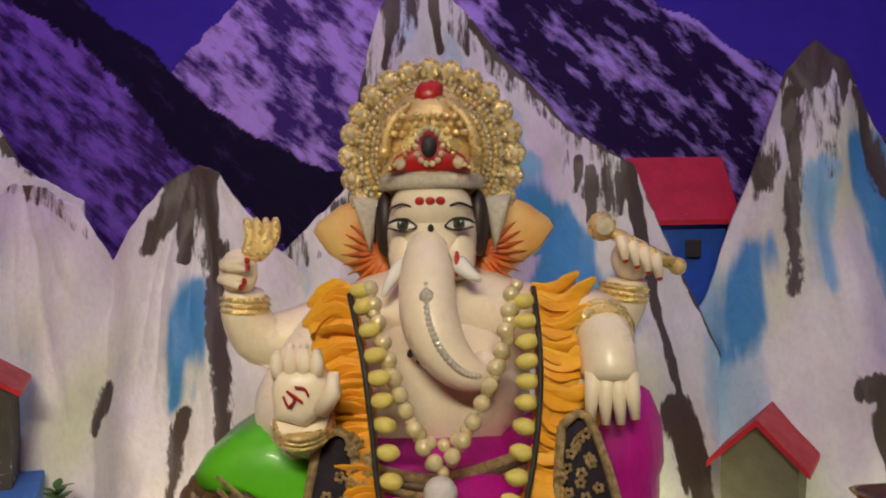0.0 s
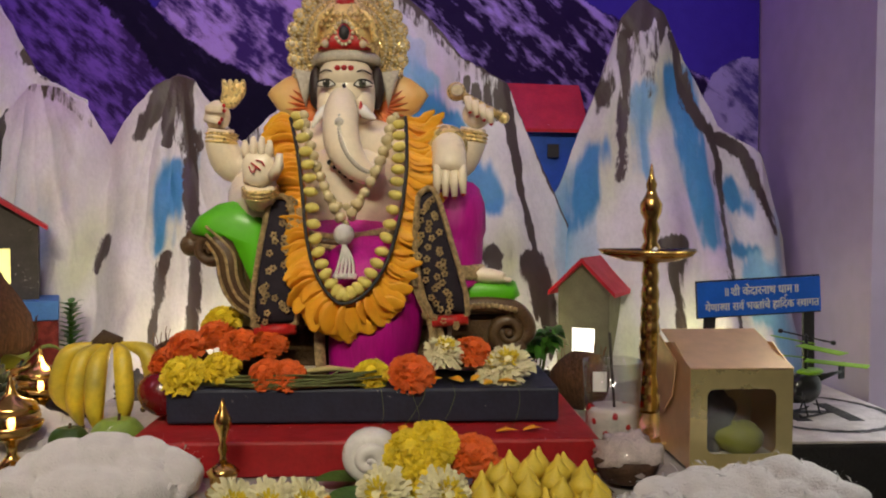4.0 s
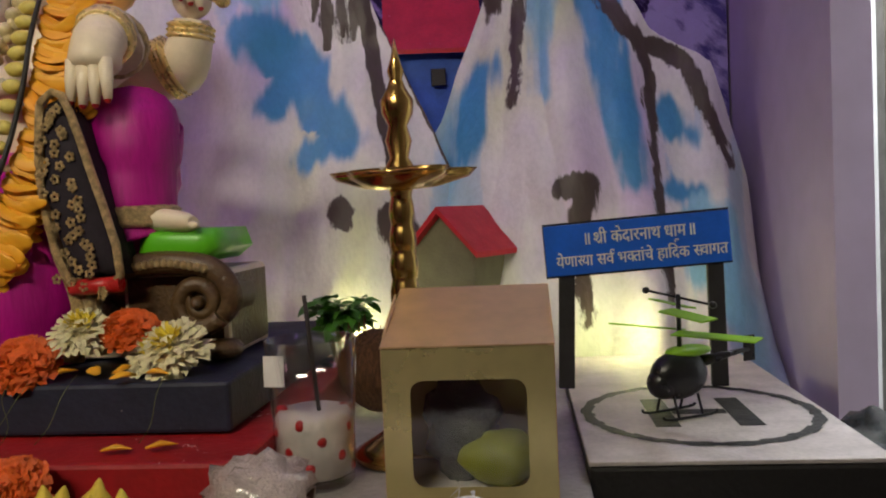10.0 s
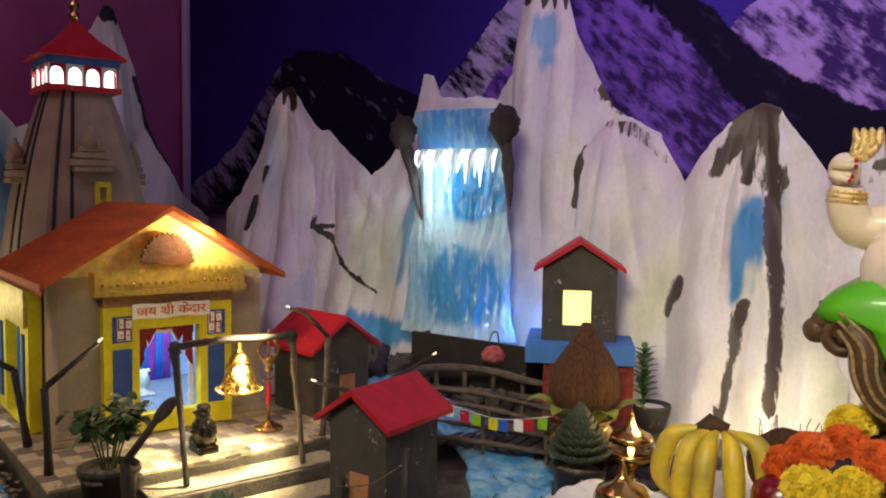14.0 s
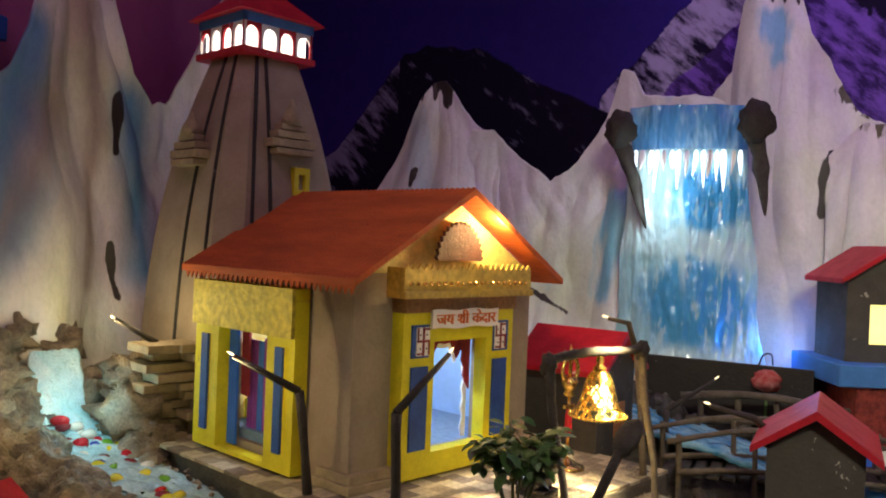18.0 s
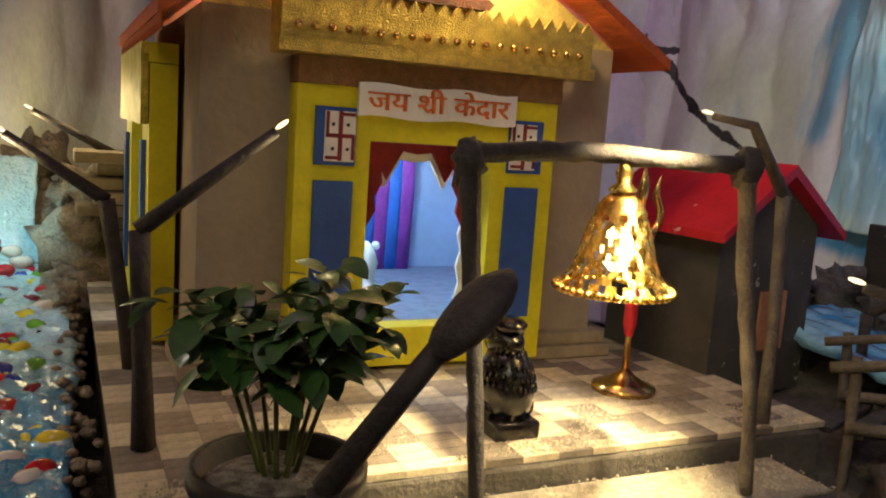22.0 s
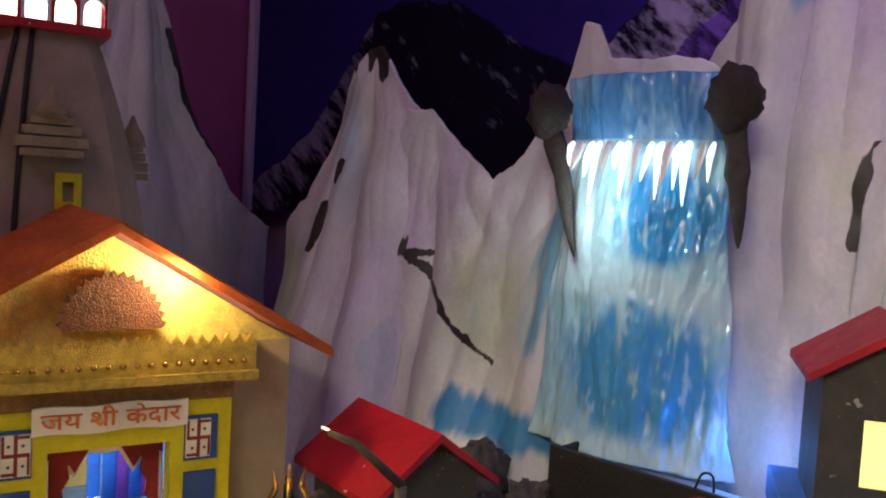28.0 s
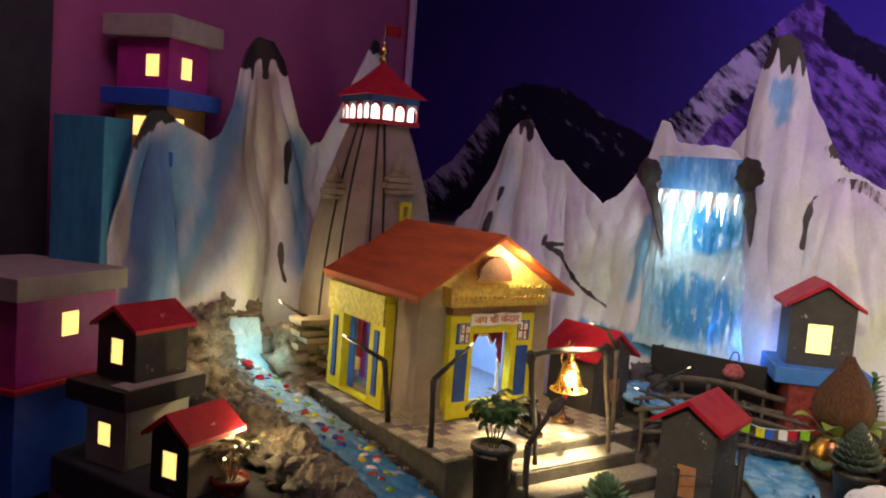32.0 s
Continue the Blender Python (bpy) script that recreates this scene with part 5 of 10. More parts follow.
M_BELL = mat("yellow_polished_brass", (0.66, 0.45, 0.12), 0.24, metal=1.0, scale=60, vary=0.3, bump=0.25)
M_BELLGLOW = mat("warm_bell_bulb", (0.9, 0.8, 0.4), 0.4, bump=0, glow=(1.0, 0.78, 0.32), power=6.0)


def rot3(deg):
    return Matrix.Rotation(radians(deg), 4, "Z")


def bell():
    t = thing("brass_bell", pose(-0.939, 0.848, 0.984), "pierced golden bell with a bulb inside, hanging from the beam", "bell")
    outer = [(0.0360, 0.0000), (0.0345, 0.0035), (0.0305, 0.0080), (0.0275, 0.0120), (0.0255, 0.0165), (0.0240, 0.0210), (0.0228, 0.0255), (0.0216, 0.0300), (0.0204, 0.0345), (0.0192, 0.0390), (0.0178, 0.0435), (0.0160, 0.0480), (0.0138, 0.0525), (0.0108, 0.0565), (0.0060, 0.0600)]
    b = BM()
    seg = 60
    rings = [[b.verts.new((r * math.cos(2 * math.pi * i / seg), r * math.sin(2 * math.pi * i / seg), z)) for i in range(seg)] for r, z in outer]
    for j, (p, q) in enumerate(zip(rings, rings[1:])):
        for i in range(seg):
            a, c = abs(i % 6 - 3), abs(j % 4 - 2)
            if 1 <= j <= 10 and (a + c <= 1 or (3 - a) + (2 - c) <= 1):
                continue
            b.faces.new((p[i], p[(i + 1) % seg], q[(i + 1) % seg], q[i])).smooth = True
    b.faces.new(rings[-1])
    bmesh.ops.solidify(b, geom=b.faces[:], thickness=0.0014)
    part("bell_body", b, M_BELL, t, "pierced golden bell wall")
    b = BM()
    for k in range(40):
        a = 2 * math.pi * k / 40
        ball(b, (0.0355 * math.cos(a), 0.0355 * math.sin(a), 0.002), 0.0026, 6, 5)
    part("beaded_rim", b, M_BELL, t, "beaded bell rim")
    b = BM()
    lathe(b, ((0.007, 0.058), (0.009, 0.062), (0.004, 0.066), (0.0055, 0.072), (0.003, 0.078), (0.0015, 0.084)), 12)
    part("crown", b, M_BELL, t)
    b = BM()
    ball(b, (0, 0, 0.026), (0.010, 0.010, 0.014), 12, 8)
    part("bulb", b, M_BELLGLOW, t, "warm glowing bulb inside the bell")


bell()


def nandi():
    """A seated bull figure in one mesh."""
    b = BM()
    box(b, 0, 0, 0.0, 0.058, 0.066, 0.016, bevel=0.003)
    lathe(b, ((0.026, 0.014), (0.031, 0.024), (0.034, 0.036), (0.033, 0.048), (0.029, 0.058), (0.023, 0.066), (0.019, 0.071)), 22)
    ball(b, (0, 0.006, 0.077), (0.021, 0.024, 0.014), 18, 11)
    ball(b, (0, 0.030, 0.072), (0.011, 0.014, 0.010), 12, 8)
    lathe(b, ((0.012, 0.086), (0.018, 0.089), (0.020, 0.094), (0.014, 0.098), (0.006, 0.099)), 18)
    for z, r, n in ((0.060, 0.0290, 26), (0.052, 0.0325, 28), (0.044, 0.0342, 30), (0.070, 0.0205, 20)):
        for k in range(n):
            a = 2 * math.pi * k / n
            ball(b, (r * math.cos(a), r * math.sin(a), z + 0.003 * math.sin(2 * a)), 0.0026, 6, 4)
    for s in (-1, 1):
        ball(b, (0.020 * s, 0.010, 0.082), (0.008, 0.004, 0.004), 8, 6)
        ball(b, (0.026 * s, 0.006, 0.022), (0.012, 0.024, 0.013), 12, 8)
        ball(b, (0.018 * s, 0.032, 0.020), (0.008, 0.014, 0.009), 10, 7)
    solid("bull_statue", b, mat("glossy_black_resin", (0.010, 0.009, 0.008), 0.16, scale=60, vary=0.3, bump=0.12, clear=0.3), "glossy black seated bull statue on the tiles", "statue", pose(-1.013, 0.843, 0.8735, 0, 0, 69) @ Matrix.Diagonal((0.58, 0.70, 0.80, 1)), smooth=True)


nandi()


def trident():
    t = thing("brass_trident", pose(-1.012, 0.995, 0.874, 0, 0, 68.9), "brass trident with red cloth on a round foot", "trident")
    b = BM()
    lathe(b, ((0.026, 0.0), (0.026, 0.004), (0.016, 0.008), (0.008, 0.013), (0.003, 0.018)), 20)
    part("foot", b, M_GOLD, t)
    b = BM()
    tube(b, [(0, 0, 0.012), (0, 0, 0.112)], 0.0026, 8)
    part("shaft", b, M_GOLD, t)
    b = BM()
    lathe(b, ((0.003, 0.045), (0.0055, 0.055), (0.005, 0.080), (0.003, 0.086)), 10)
    part("cloth_wrap", b, M_RED, t, "red cloth tied round the shaft")
    b = BM()
    lathe(b, ((0.004, 0.104), (0.010, 0.108), (0.006, 0.114), (0.011, 0.120), (0.013, 0.128), (0.006, 0.134)), 12)
    box(b, 0, 0, 0.088, 0.024, 0.006, 0.006, bevel=0.001)
    part("collar", b, M_GOLD, t)
    for s in (-1, 0, 1):
        b = BM()
        if s:
            tube(b, curve_pts([(0, 0, 0.128), (0.015 * s, 0, 0.132), (0.019 * s, 0, 0.146), (0.013 * s, 0, 0.160), (0.016 * s, 0, 0.176)], 5), [0.003] * 14 + [0.0035, 0.003, 0.0025, 0.002, 0.0012, 0.0006, 0.0003], 8)
        else:
            tube(b, [(0, 0, 0.128), (0, 0, 0.150), (0, 0, 0.166), (0, 0, 0.182)], [0.003, 0.0028, 0.0045, 0.0004], 8)
        part("prong", b, M_GOLD, t)


trident()


def street_lamp(pts, r=0.0058, paddle=False, mm=None, bulb=True):
    """A twig lamp post: foot, bend and tip with a light chip."""
    t = thing("twig_lamp", Matrix.Translation(pts[0]), "dark twig street lamp with a bent arm and tiny light", "street lamp", "twig lamps")
    o = Vector(pts[0])
    loc = [Vector(p) - o for p in pts]
    b = BM()
    tube(b, [loc[0], loc[0].lerp(loc[1], 0.4) + Vector((0.0015, 0, 0)), loc[0].lerp(loc[1], 0.8), loc[1]], [r * 1.15, r, r, r * 1.1], 9, rough=0.3)
    part("post", b, mm or M_BRANCH, t)
    b = BM()
    line = loc[1:]
    rad = [r * 0.95] + [r * 0.8] * (len(line) - 2) + [r * 0.55]
    tube(b, line, rad, 9, rough=0.3)
    part("arm", b, mm or M_BRANCH, t)
    if paddle:
        b = BM()
        d = (line[-1] - line[-2]).normalized()
        ball(b, line[-1] - d * 0.004, (0.0145, 0.008, 0.022), 14, 10, m=d.to_track_quat("Z", "Y").to_matrix().to_4x4(), lump=0.1)
        part("shade", b, M_BRANCH, t, "dark rounded lamp shade")
    b = BM()
    tip = line[1 if paddle else -1]
    d = (line[-1] - line[-2]).normalized()
    ball(b, tip + d * (0.004 if not paddle else -0.004) + Vector((0, 0, 0.002)), (0.0014, 0.0014, 0.0048 if not paddle else 0.004), 8, 6, m=d.to_track_quat("Z", "Y").to_matrix().to_4x4())
    part("tape", b, M_SIGNWHITE if not bulb else M_LED, t, "tiny warm light chip")
    return t


street_lamp([(-1.117, 0.637, 0.875), (-1.118, 0.632, 1.005), (-1.085, 0.700, 1.066)])
street_lamp([(-1.270, 0.702, 0.875), (-1.275, 0.682, 1.005), (-1.339, 0.633, 1.048)])
street_lamp([(-1.655, 0.880, 0.90), (-1.650, 0.862, 1.012), (-1.654, 0.764, 1.062)])
street_lamp([(-0.885, 0.590, 0.78), (-0.889, 0.592, 0.945), (-0.871, 0.627, 0.996), (-0.864, 0.640, 1.012)], 0.0056, True)
street_lamp([(-0.90, 1.20, 0.85), (-0.90, 1.21, 0.935), (-0.83, 1.26, 0.985)], 0.005)
street_lamp([(-0.905, 1.015, 0.874), (-0.927, 1.058, 1.041), (-0.931, 0.999, 1.092), (-0.96, 0.993, 1.097)], 0.005, mm=M_BARK)

street_lamp([(-0.707, 0.938, 0.78), (-0.707, 0.938, 0.948), (-0.757, 0.908, 0.993), (-0.807, 0.878, 1.008)], 0.005)

# loose pale sand on the plinth's front and on the steps
rs = random.Random(77)
grain = BM()
for k in range(6000):
    if k < 3600:
        u = rs.random() ** 1.6
        x, y, z = rs.uniform(-0.235, 0.24), -0.172 + 0.16 * u, 0.0995
        if noise.noise((x * 16, y * 16, 5)) < 0.55 * u - 0.25:
            continue
    else:
        row = rs.randrange(3)
        x, y, z = rs.uniform(-0.12, 0.20), (-0.208, -0.276, -0.350)[row] + rs.uniform(-0.03, 0.03), (0.0797, 0.0537, 0.0277)[row]
    r = rs.uniform(0.0006, 0.0015)
    a = rs.uniform(0, 6.28)
    vs = [grain.verts.new((x + r * math.cos(a + 2.094 * i), y + r * math.sin(a + 2.094 * i), z)) for i in range(3)] + [grain.verts.new((x, y, z + r * 1.2))]
    for f in ((0, 1, 3), (1, 2, 3), (2, 0, 3)):
        grain.faces.new([vs[i] for i in f])
solid("strewn_sand", grain, mat("pale_sand_grain", (0.50, 0.43, 0.33), 0.9, scale=90, vary=0.2, bump=0), "pale sand grains strewn over the plinth and steps", "sand", TEMPLE @ Matrix.Translation((0, 0, -0.10)), kind="stuff")

# ---- small houses ----
def hut(name, m, w, d, h, rise, over, wall, roof, label, window=None, glow=None, door=None, eave=None, group="model houses", thick=0.010, black_front=False):
    """A gabled card hut; front at -y. window, door: (x, z, width, height) on the front."""
    t = thing(name, m, label, "model house", group)
    b = BM()
    if window:
        x, z, ww, wh = window
        ring_wall(b, -w / 2, w / 2, 0, h, x - ww / 2, x + ww / 2, z, z + wh, -d / 2, -d / 2 + 0.003)
    else:
        box(b, 0, -d / 2 + 0.0015, 0, w, 0.003, h)
    prism(b, ((-w / 2, h), (w / 2, h), (0, h + rise)), -d / 2, -d / 2 + 0.003)
    part("front_wall", b, M_BLACK if black_front else wall, t)
    for s in (-1, 1):
        b = BM()
        box(b, s * (w / 2 - 0.0015), 0.0015, 0, 0.003, d - 0.003, h)
        part("side_wall", b, wall, t)
    b = BM()
    box(b, 0, d / 2 - 0.0015, 0, w - 0.006, 0.003, h)
    prism(b, ((-w / 2 + 0.003, h), (w / 2 - 0.003, h), (0, h + rise)), d / 2 - 0.003, d / 2)
    part("back_wall", b, wall, t)
    k = (w / 2 + over) / (w / 2)
    for s in (-1, 1):
        b = BM()
        lo, hi = (s * w / 2 * k, h - rise * (k - 1)), (0, h + rise)
        prism(b, (lo, hi, (hi[0], hi[1] + thick), (lo[0], lo[1] + thick * 0.8)), -d / 2 - over, d / 2 + over)
        part("roof_slope", b, roof, t, "red card roof slope")
    if window:
        b = BM()
        x, z, ww, wh = window
        box(b, x, -d / 2 + 0.006, z - 0.002, ww + 0.006, 0.002, wh + 0.004)
        part("window_pane", b, glow, t, "glowing paper window pane")
    if door:
        b = BM()
        x, z, ww, wh, dm = door
        box(b, x, -d / 2 - 0.0012, z, ww, 0.002, wh)
        part("door", b, dm, t, "orange card door flap")
    return t


M_OLIVE = mat("olive_grey_card", (0.16, 0.15, 0.10), 0.75, scale=40, vary=0.15, bump=0.2)
M_TAN = mat("tan_card_flap", (0.55, 0.25, 0.11), 0.7, scale=40, vary=0.2, bump=0.2)
M_BRIGHTBLUE = mat("bright_blue_card", (0.03, 0.12, 0.62), 0.5, scale=40, vary=0.15, bump=0.15)
M_PINK = mat("magenta_card", (0.55, 0.03, 0.32), 0.55, scale=30, vary=0.2, bump=0.2)
M_CYANCARD = mat("teal_blue_card", (0.06, 0.34, 0.55), 0.5, scale=12, vary=0.4, bump=0.2, stretch=(1, 1, 0.2))
M_MUSTARD = mat("mustard_card", (0.60, 0.30, 0.08), 0.6, scale=30, vary=0.2, bump=0.15)
M_GREYROOF = mat("pale_grey_card", (0.42, 0.40, 0.34), 0.7, scale=30, vary=0.15, bump=0.15)
M_BRICKRED = mat("red_textured_block", (0.42, 0.06, 0.05), 0.85, scale=90, vary=0.5, bump=0.9)
# front faces the camera side; turn gives the facing
hut("grey_hut", pose(-0.590, 1.410, 1.026, 0, 0, 22), 0.138, 0.115, 0.140, 0.044, 0.016, M_HUTGREY, M_RED, "dark grey hut with red roof and lit window on a block", (-0.004, 0.030, 0.052, 0.066), M_GLOWYEL)
block = thing("hut_block", pose(-0.585, 1.405, 0.84, 0, 0, 22), "blue and red painted block under the grey hut", "block")
b = BM(); box(b, 0, 0, 0.150, 0.20, 0.19, 0.036, bevel=0.002); part("blue_slab", b, M_BLUE, block)
b = BM(); box(b, 0.016, 0.0, 0.0, 0.165, 0.17, 0.1495, bevel=0.003); part("red_block", b, M_BRICKRED, block)
hut("front_hut", pose(-0.685, 0.888, 0.775, 0, 0, -3), 0.102, 0.126, 0.207, 0.034, 0.017, M_HUTGREY, M_RED, "dark grey hut with red roof and a tan door flap", None, None, (0.004, 0.070, 0.034, 0.058, M_TAN))
hut("porch_hut", pose(-1.040, 1.178, 0.850, 0, 0, 75), 0.130, 0.135, 0.158, 0.046, 0.018, M_HUTGREY, M_RED, "dark grey hut with red roof beside the temple", None, None, (0.012, 0.042, 0.036, 0.055, M_TAN))
hut("olive_hut", pose(0.562, 1.462, 0.862, 0, 0, -30), 0.104, 0.112, 0.180, 0.050, 0.016, M_OLIVE, M_RED, "olive grey hut with red roof and a lit window", (0.0, 0.045, 0.046, 0.055), M_GLOWWHITE)
hut("blue_hut", pose(0.500, 1.715, 1.10, 0, 0, 98), 0.105, 0.135, 0.300, 0.078, 0.020, M_BRIGHTBLUE, M_RED, "small blue hut with a large red roof between the peaks")
q = BM(); box(q, 0.515, 1.655, 1.315, 0.026, 0.004, 0.03, bevel=0.001)
solid("hut_shutter", q, M_BLACK, "dark shutter on the blue hut", "shutter")
# left village
hut("dark_hut", pose(-1.672, 0.40, 0.945, 0, 0, 6), 0.105, 0.135, 0.105, 0.032, 0.012, M_HUTGREY, M_RED, "black and grey hut with red roof and lit window", (0.0, 0.030, 0.034, 0.050), M_GLOWWIN, black_front=True)
base = thing("grey_storey", pose(-1.672, 0.40, 0.775, 0, 0, 6), "grey base storey with a lit window under the dark hut", "model house", "model houses")
b = BM(); ring_wall(b, -0.055, 0.055, 0, 0.125, -0.022, 0.012, 0.04, 0.085, -0.085, -0.080); box(b, 0, 0.0, 0, 0.108, 0.155, 0.124); part("base_wall", b, M_GREYROOF, base)
b = BM(); box(b, -0.005, -0.0825, 0.038, 0.036, 0.003, 0.05); part("window_pane", b, M_GLOWWIN, base)
b = BM(); box(b, 0.0, -0.01, 0.126, 0.165, 0.21, 0.040, bevel=0.002); part("ledge", b, M_BLACK, base, "black overhanging ledge")
b = BM(); box(b, 0.055, -0.01, 0.167, 0.05, 0.19, 0.003); part("ledge_top", b, M_GREYROOF, base)
hut("low_hut", pose(-1.465, 0.365, 0.775, 0, 0, 6), 0.09, 0.12, 0.113, 0.032, 0.014, M_STONEWALL, M_RED, "low black-fronted hut with red roof and a lit window", (0.0, 0.032, 0.036, 0.05), M_GLOWWIN, black_front=True)


def block_tower(name, m, tiers, label):
    """A stack of coloured card storeys: (width, depth, height, material, [window])."""
    t = thing(name, m, label, "model house", "model houses")
    z = 0.0
    for w, d, h, mm, win in tiers:
        b = BM()
        box(b, 0, 0, z, w, d, h, bevel=0.002)
        s = part("storey", b, mm, t)
        for wx, wz, ww, wh, face in win:
            q = BM()
            mt = Matrix.Rotation(radians(face), 4, "Z")
            dist = (d if face % 180 == 0 else w) / 2
            box(q, wx, -dist - 0.0015, z + wz, ww, 0.002, wh, m=mt)
            part("window_pane", q, M_GLOWWIN, s, "glowing paper window pane")
        z += h
    return t


block_tower("pink_house", pose(-1.925, 0.285, 0.70, 0, 0, 14), ((0.265, 0.265, 0.215, M_BRIGHTBLUE, ((-0.05, 0.05, 0.05, 0.09, 0),)), (0.285, 0.285, 0.012, M_RED, ()), (0.262, 0.262, 0.168, M_PINK, ((0.0, 0.085, 0.042, 0.048, 90), (0.06, 0.055, 0.035, 0.085, 0))), (0.292, 0.292, 0.045, M_GREYROOF, ())), "magenta and blue model house with lit windows and a grey roof")
block_tower("teal_block", pose(-1.965, 0.462, 0.70, 0, 0, 20), ((0.13, 0.10, 0.76, M_CYANCARD, ()),), "tall plain teal card block")
block_tower("tall_house", pose(-2.005, 0.67, 0.70, 0, 0, 14), ((0.15, 0.15, 0.66, M_MUSTARD, ()), (0.17, 0.17, 0.035, M_BRIGHTBLUE, ()), (0.15, 0.15, 0.105, M_MUSTARD, ((0.0, 0.035, 0.035, 0.045, 0), (-0.03, 0.035, 0.035, 0.045, 90))), (0.20, 0.20, 0.04, M_BRIGHTBLUE, ()), (0.15, 0.15, 0.12, M_PINK, ((0.03, 0.03, 0.035, 0.05, 0), (-0.01, 0.03, 0.035, 0.05, 90))), (0.20, 0.20, 0.05, M_GREYROOF, ())), "tall card house in mustard, blue and pink storeys")

# ---- the statue on its throne, in one mesh ----
M_SKIN = mat("cream_painted_plaster", (0.93, 0.80, 0.60), 0.30, scale=30, vary=0.08, bump=0.05, clear=0.15)
M_EAR = mat("ear_wash_yellow", (0.80, 0.55, 0.20), 0.4, scale=16, vary=0.1, bump=0.05, second=(0.76, 0.34, 0.08))
M_SILK = mat("magenta_silk", (0.54, 0.002, 0.29), 0.48, scale=8, vary=0.25, bump=0.25, stretch=(6, 6, 1))
M_SHAWL = mat("black_velvet_brocade", (0.020, 0.012, 0.022), 0.85, scale=30, vary=0.3, bump=0.3)
M_ZARI = mat("gold_thread_braid", (0.78, 0.57, 0.28), 0.36, metal=0.35, scale=160, vary=0.5, bump=0.8)
M_GREEN = mat("green_cushion", (0.12, 0.55, 0.01), 0.42, scale=10, vary=0.15, bump=0.08, clear=0.2)
M_THRONE = mat("dark_carved_wood_paint", (0.10, 0.055, 0.030), 0.36, scale=40, vary=0.5, bump=0.4, second=(0.13, 0.075, 0.03))
M_STONEJEWEL = mat("crystal_stones", (0.93, 0.80, 0.54), 0.18, metal=0.1, scale=150, vary=0.25, bump=0.6)
M_HAIR = mat("dark_hair_paint", (0.03, 0.015, 0.012), 0.5)
M_BINDI = mat("red_enamel", (0.55, 0.02, 0.02), 0.3, scale=60, bump=0.1)
M_EARRED = mat("orange_red_ear_wash", (0.62, 0.10, 0.02), 0.4, scale=60, vary=0.2, bump=0.1, second=(0.72, 0.22, 0.05))
M_EYEWHITE = mat("painted_eye_white", (0.85, 0.83, 0.78), 0.2, scale=40, vary=0.03, bump=0)
M_IRIS = mat("grey_green_iris", (0.10, 0.11, 0.08), 0.15, scale=60, vary=0.3, bump=0)
M_SILVERSTONE = mat("grey_sparkling_stones", (0.74, 0.68, 0.56), 0.20, metal=0.15, scale=260, vary=0.2, bump=0.4)
M_GOLDDEEP = mat("embossed_gold", (0.95, 0.72, 0.30), 0.28, metal=0.55, scale=120, vary=0.15, bump=0.4)
IDOL_MATS = [M_SKIN, M_EAR, M_SILK, M_SHAWL, M_ZARI, M_GREEN, M_THRONE, M_STONEJEWEL, M_HAIR, M_BINDI, M_GOLDDEEP, M_BLACK, M_EYEWHITE, M_EARRED, M_IRIS, M_SILVERSTONE]
SKIN, EAR, SILK, SHAWL, ZARI, GREEN, WOOD, STONES, HAIR, BINDI, GOLDC, INK, EYEW, EARRED, IRIS, SILV = range(16)


def rot(ax, deg):
    return Matrix.Rotation(radians(deg), 4, ax)


def lobed(bm, outline, y, depth, mi, back=0.4, curve=0.0):
    """A pillow-edged plate from an (x, z) outline: front bulges to -y."""
    n = len(outline)
    cx, cz = sum(p[0] for p in outline) / n, sum(p[1] for p in outline) / n
    rings = []
    for k, (s, dy) in enumerate(((1.0, depth * back), (1.0, 0.0), (0.93, -depth * 0.45), (0.75, -depth * 0.8), (0.45, -depth * 0.95))):
        rings.append([bm.verts.new((cx + (x - cx) * s, y + dy + curve * ((cx + (x - cx) * s) - cx) ** 2, cz + (z - cz) * s)) for x, z in outline])
    for a, b in zip(rings, rings[1:]):
        for i in range(n):
            f = bm.faces.new((a[i], a[(i + 1) % n], b[(i + 1) % n], b[i]))
            f.material_index, f.smooth = mi, True
    for ring in (rings[0], rings[-1]):
        f = bm.faces.new(ring)
        f.material_index, f.smooth = mi, True


def spiral(bm, c, r, mi, y, turns=1.6, thick=0.011, sgn=1):
    pts = []
    n = 30
    for i in range(n + 1):
        a = sgn * (turns * 2 * math.pi * i / n) - 0.6
        rr = r * (1 - 0.72 * i / n)
        pts.append((c[0] + rr * math.cos(a), y, c[1] + rr * math.sin(a)))
    tube(bm, pts, [thick * (1 - 0.45 * i / n) for i in range(n + 1)], 9, mi)
    ball(bm, (c[0], y - 0.003, c[1]), (r * 0.26, 0.012, r * 0.26), 10, 7, mi=mi)


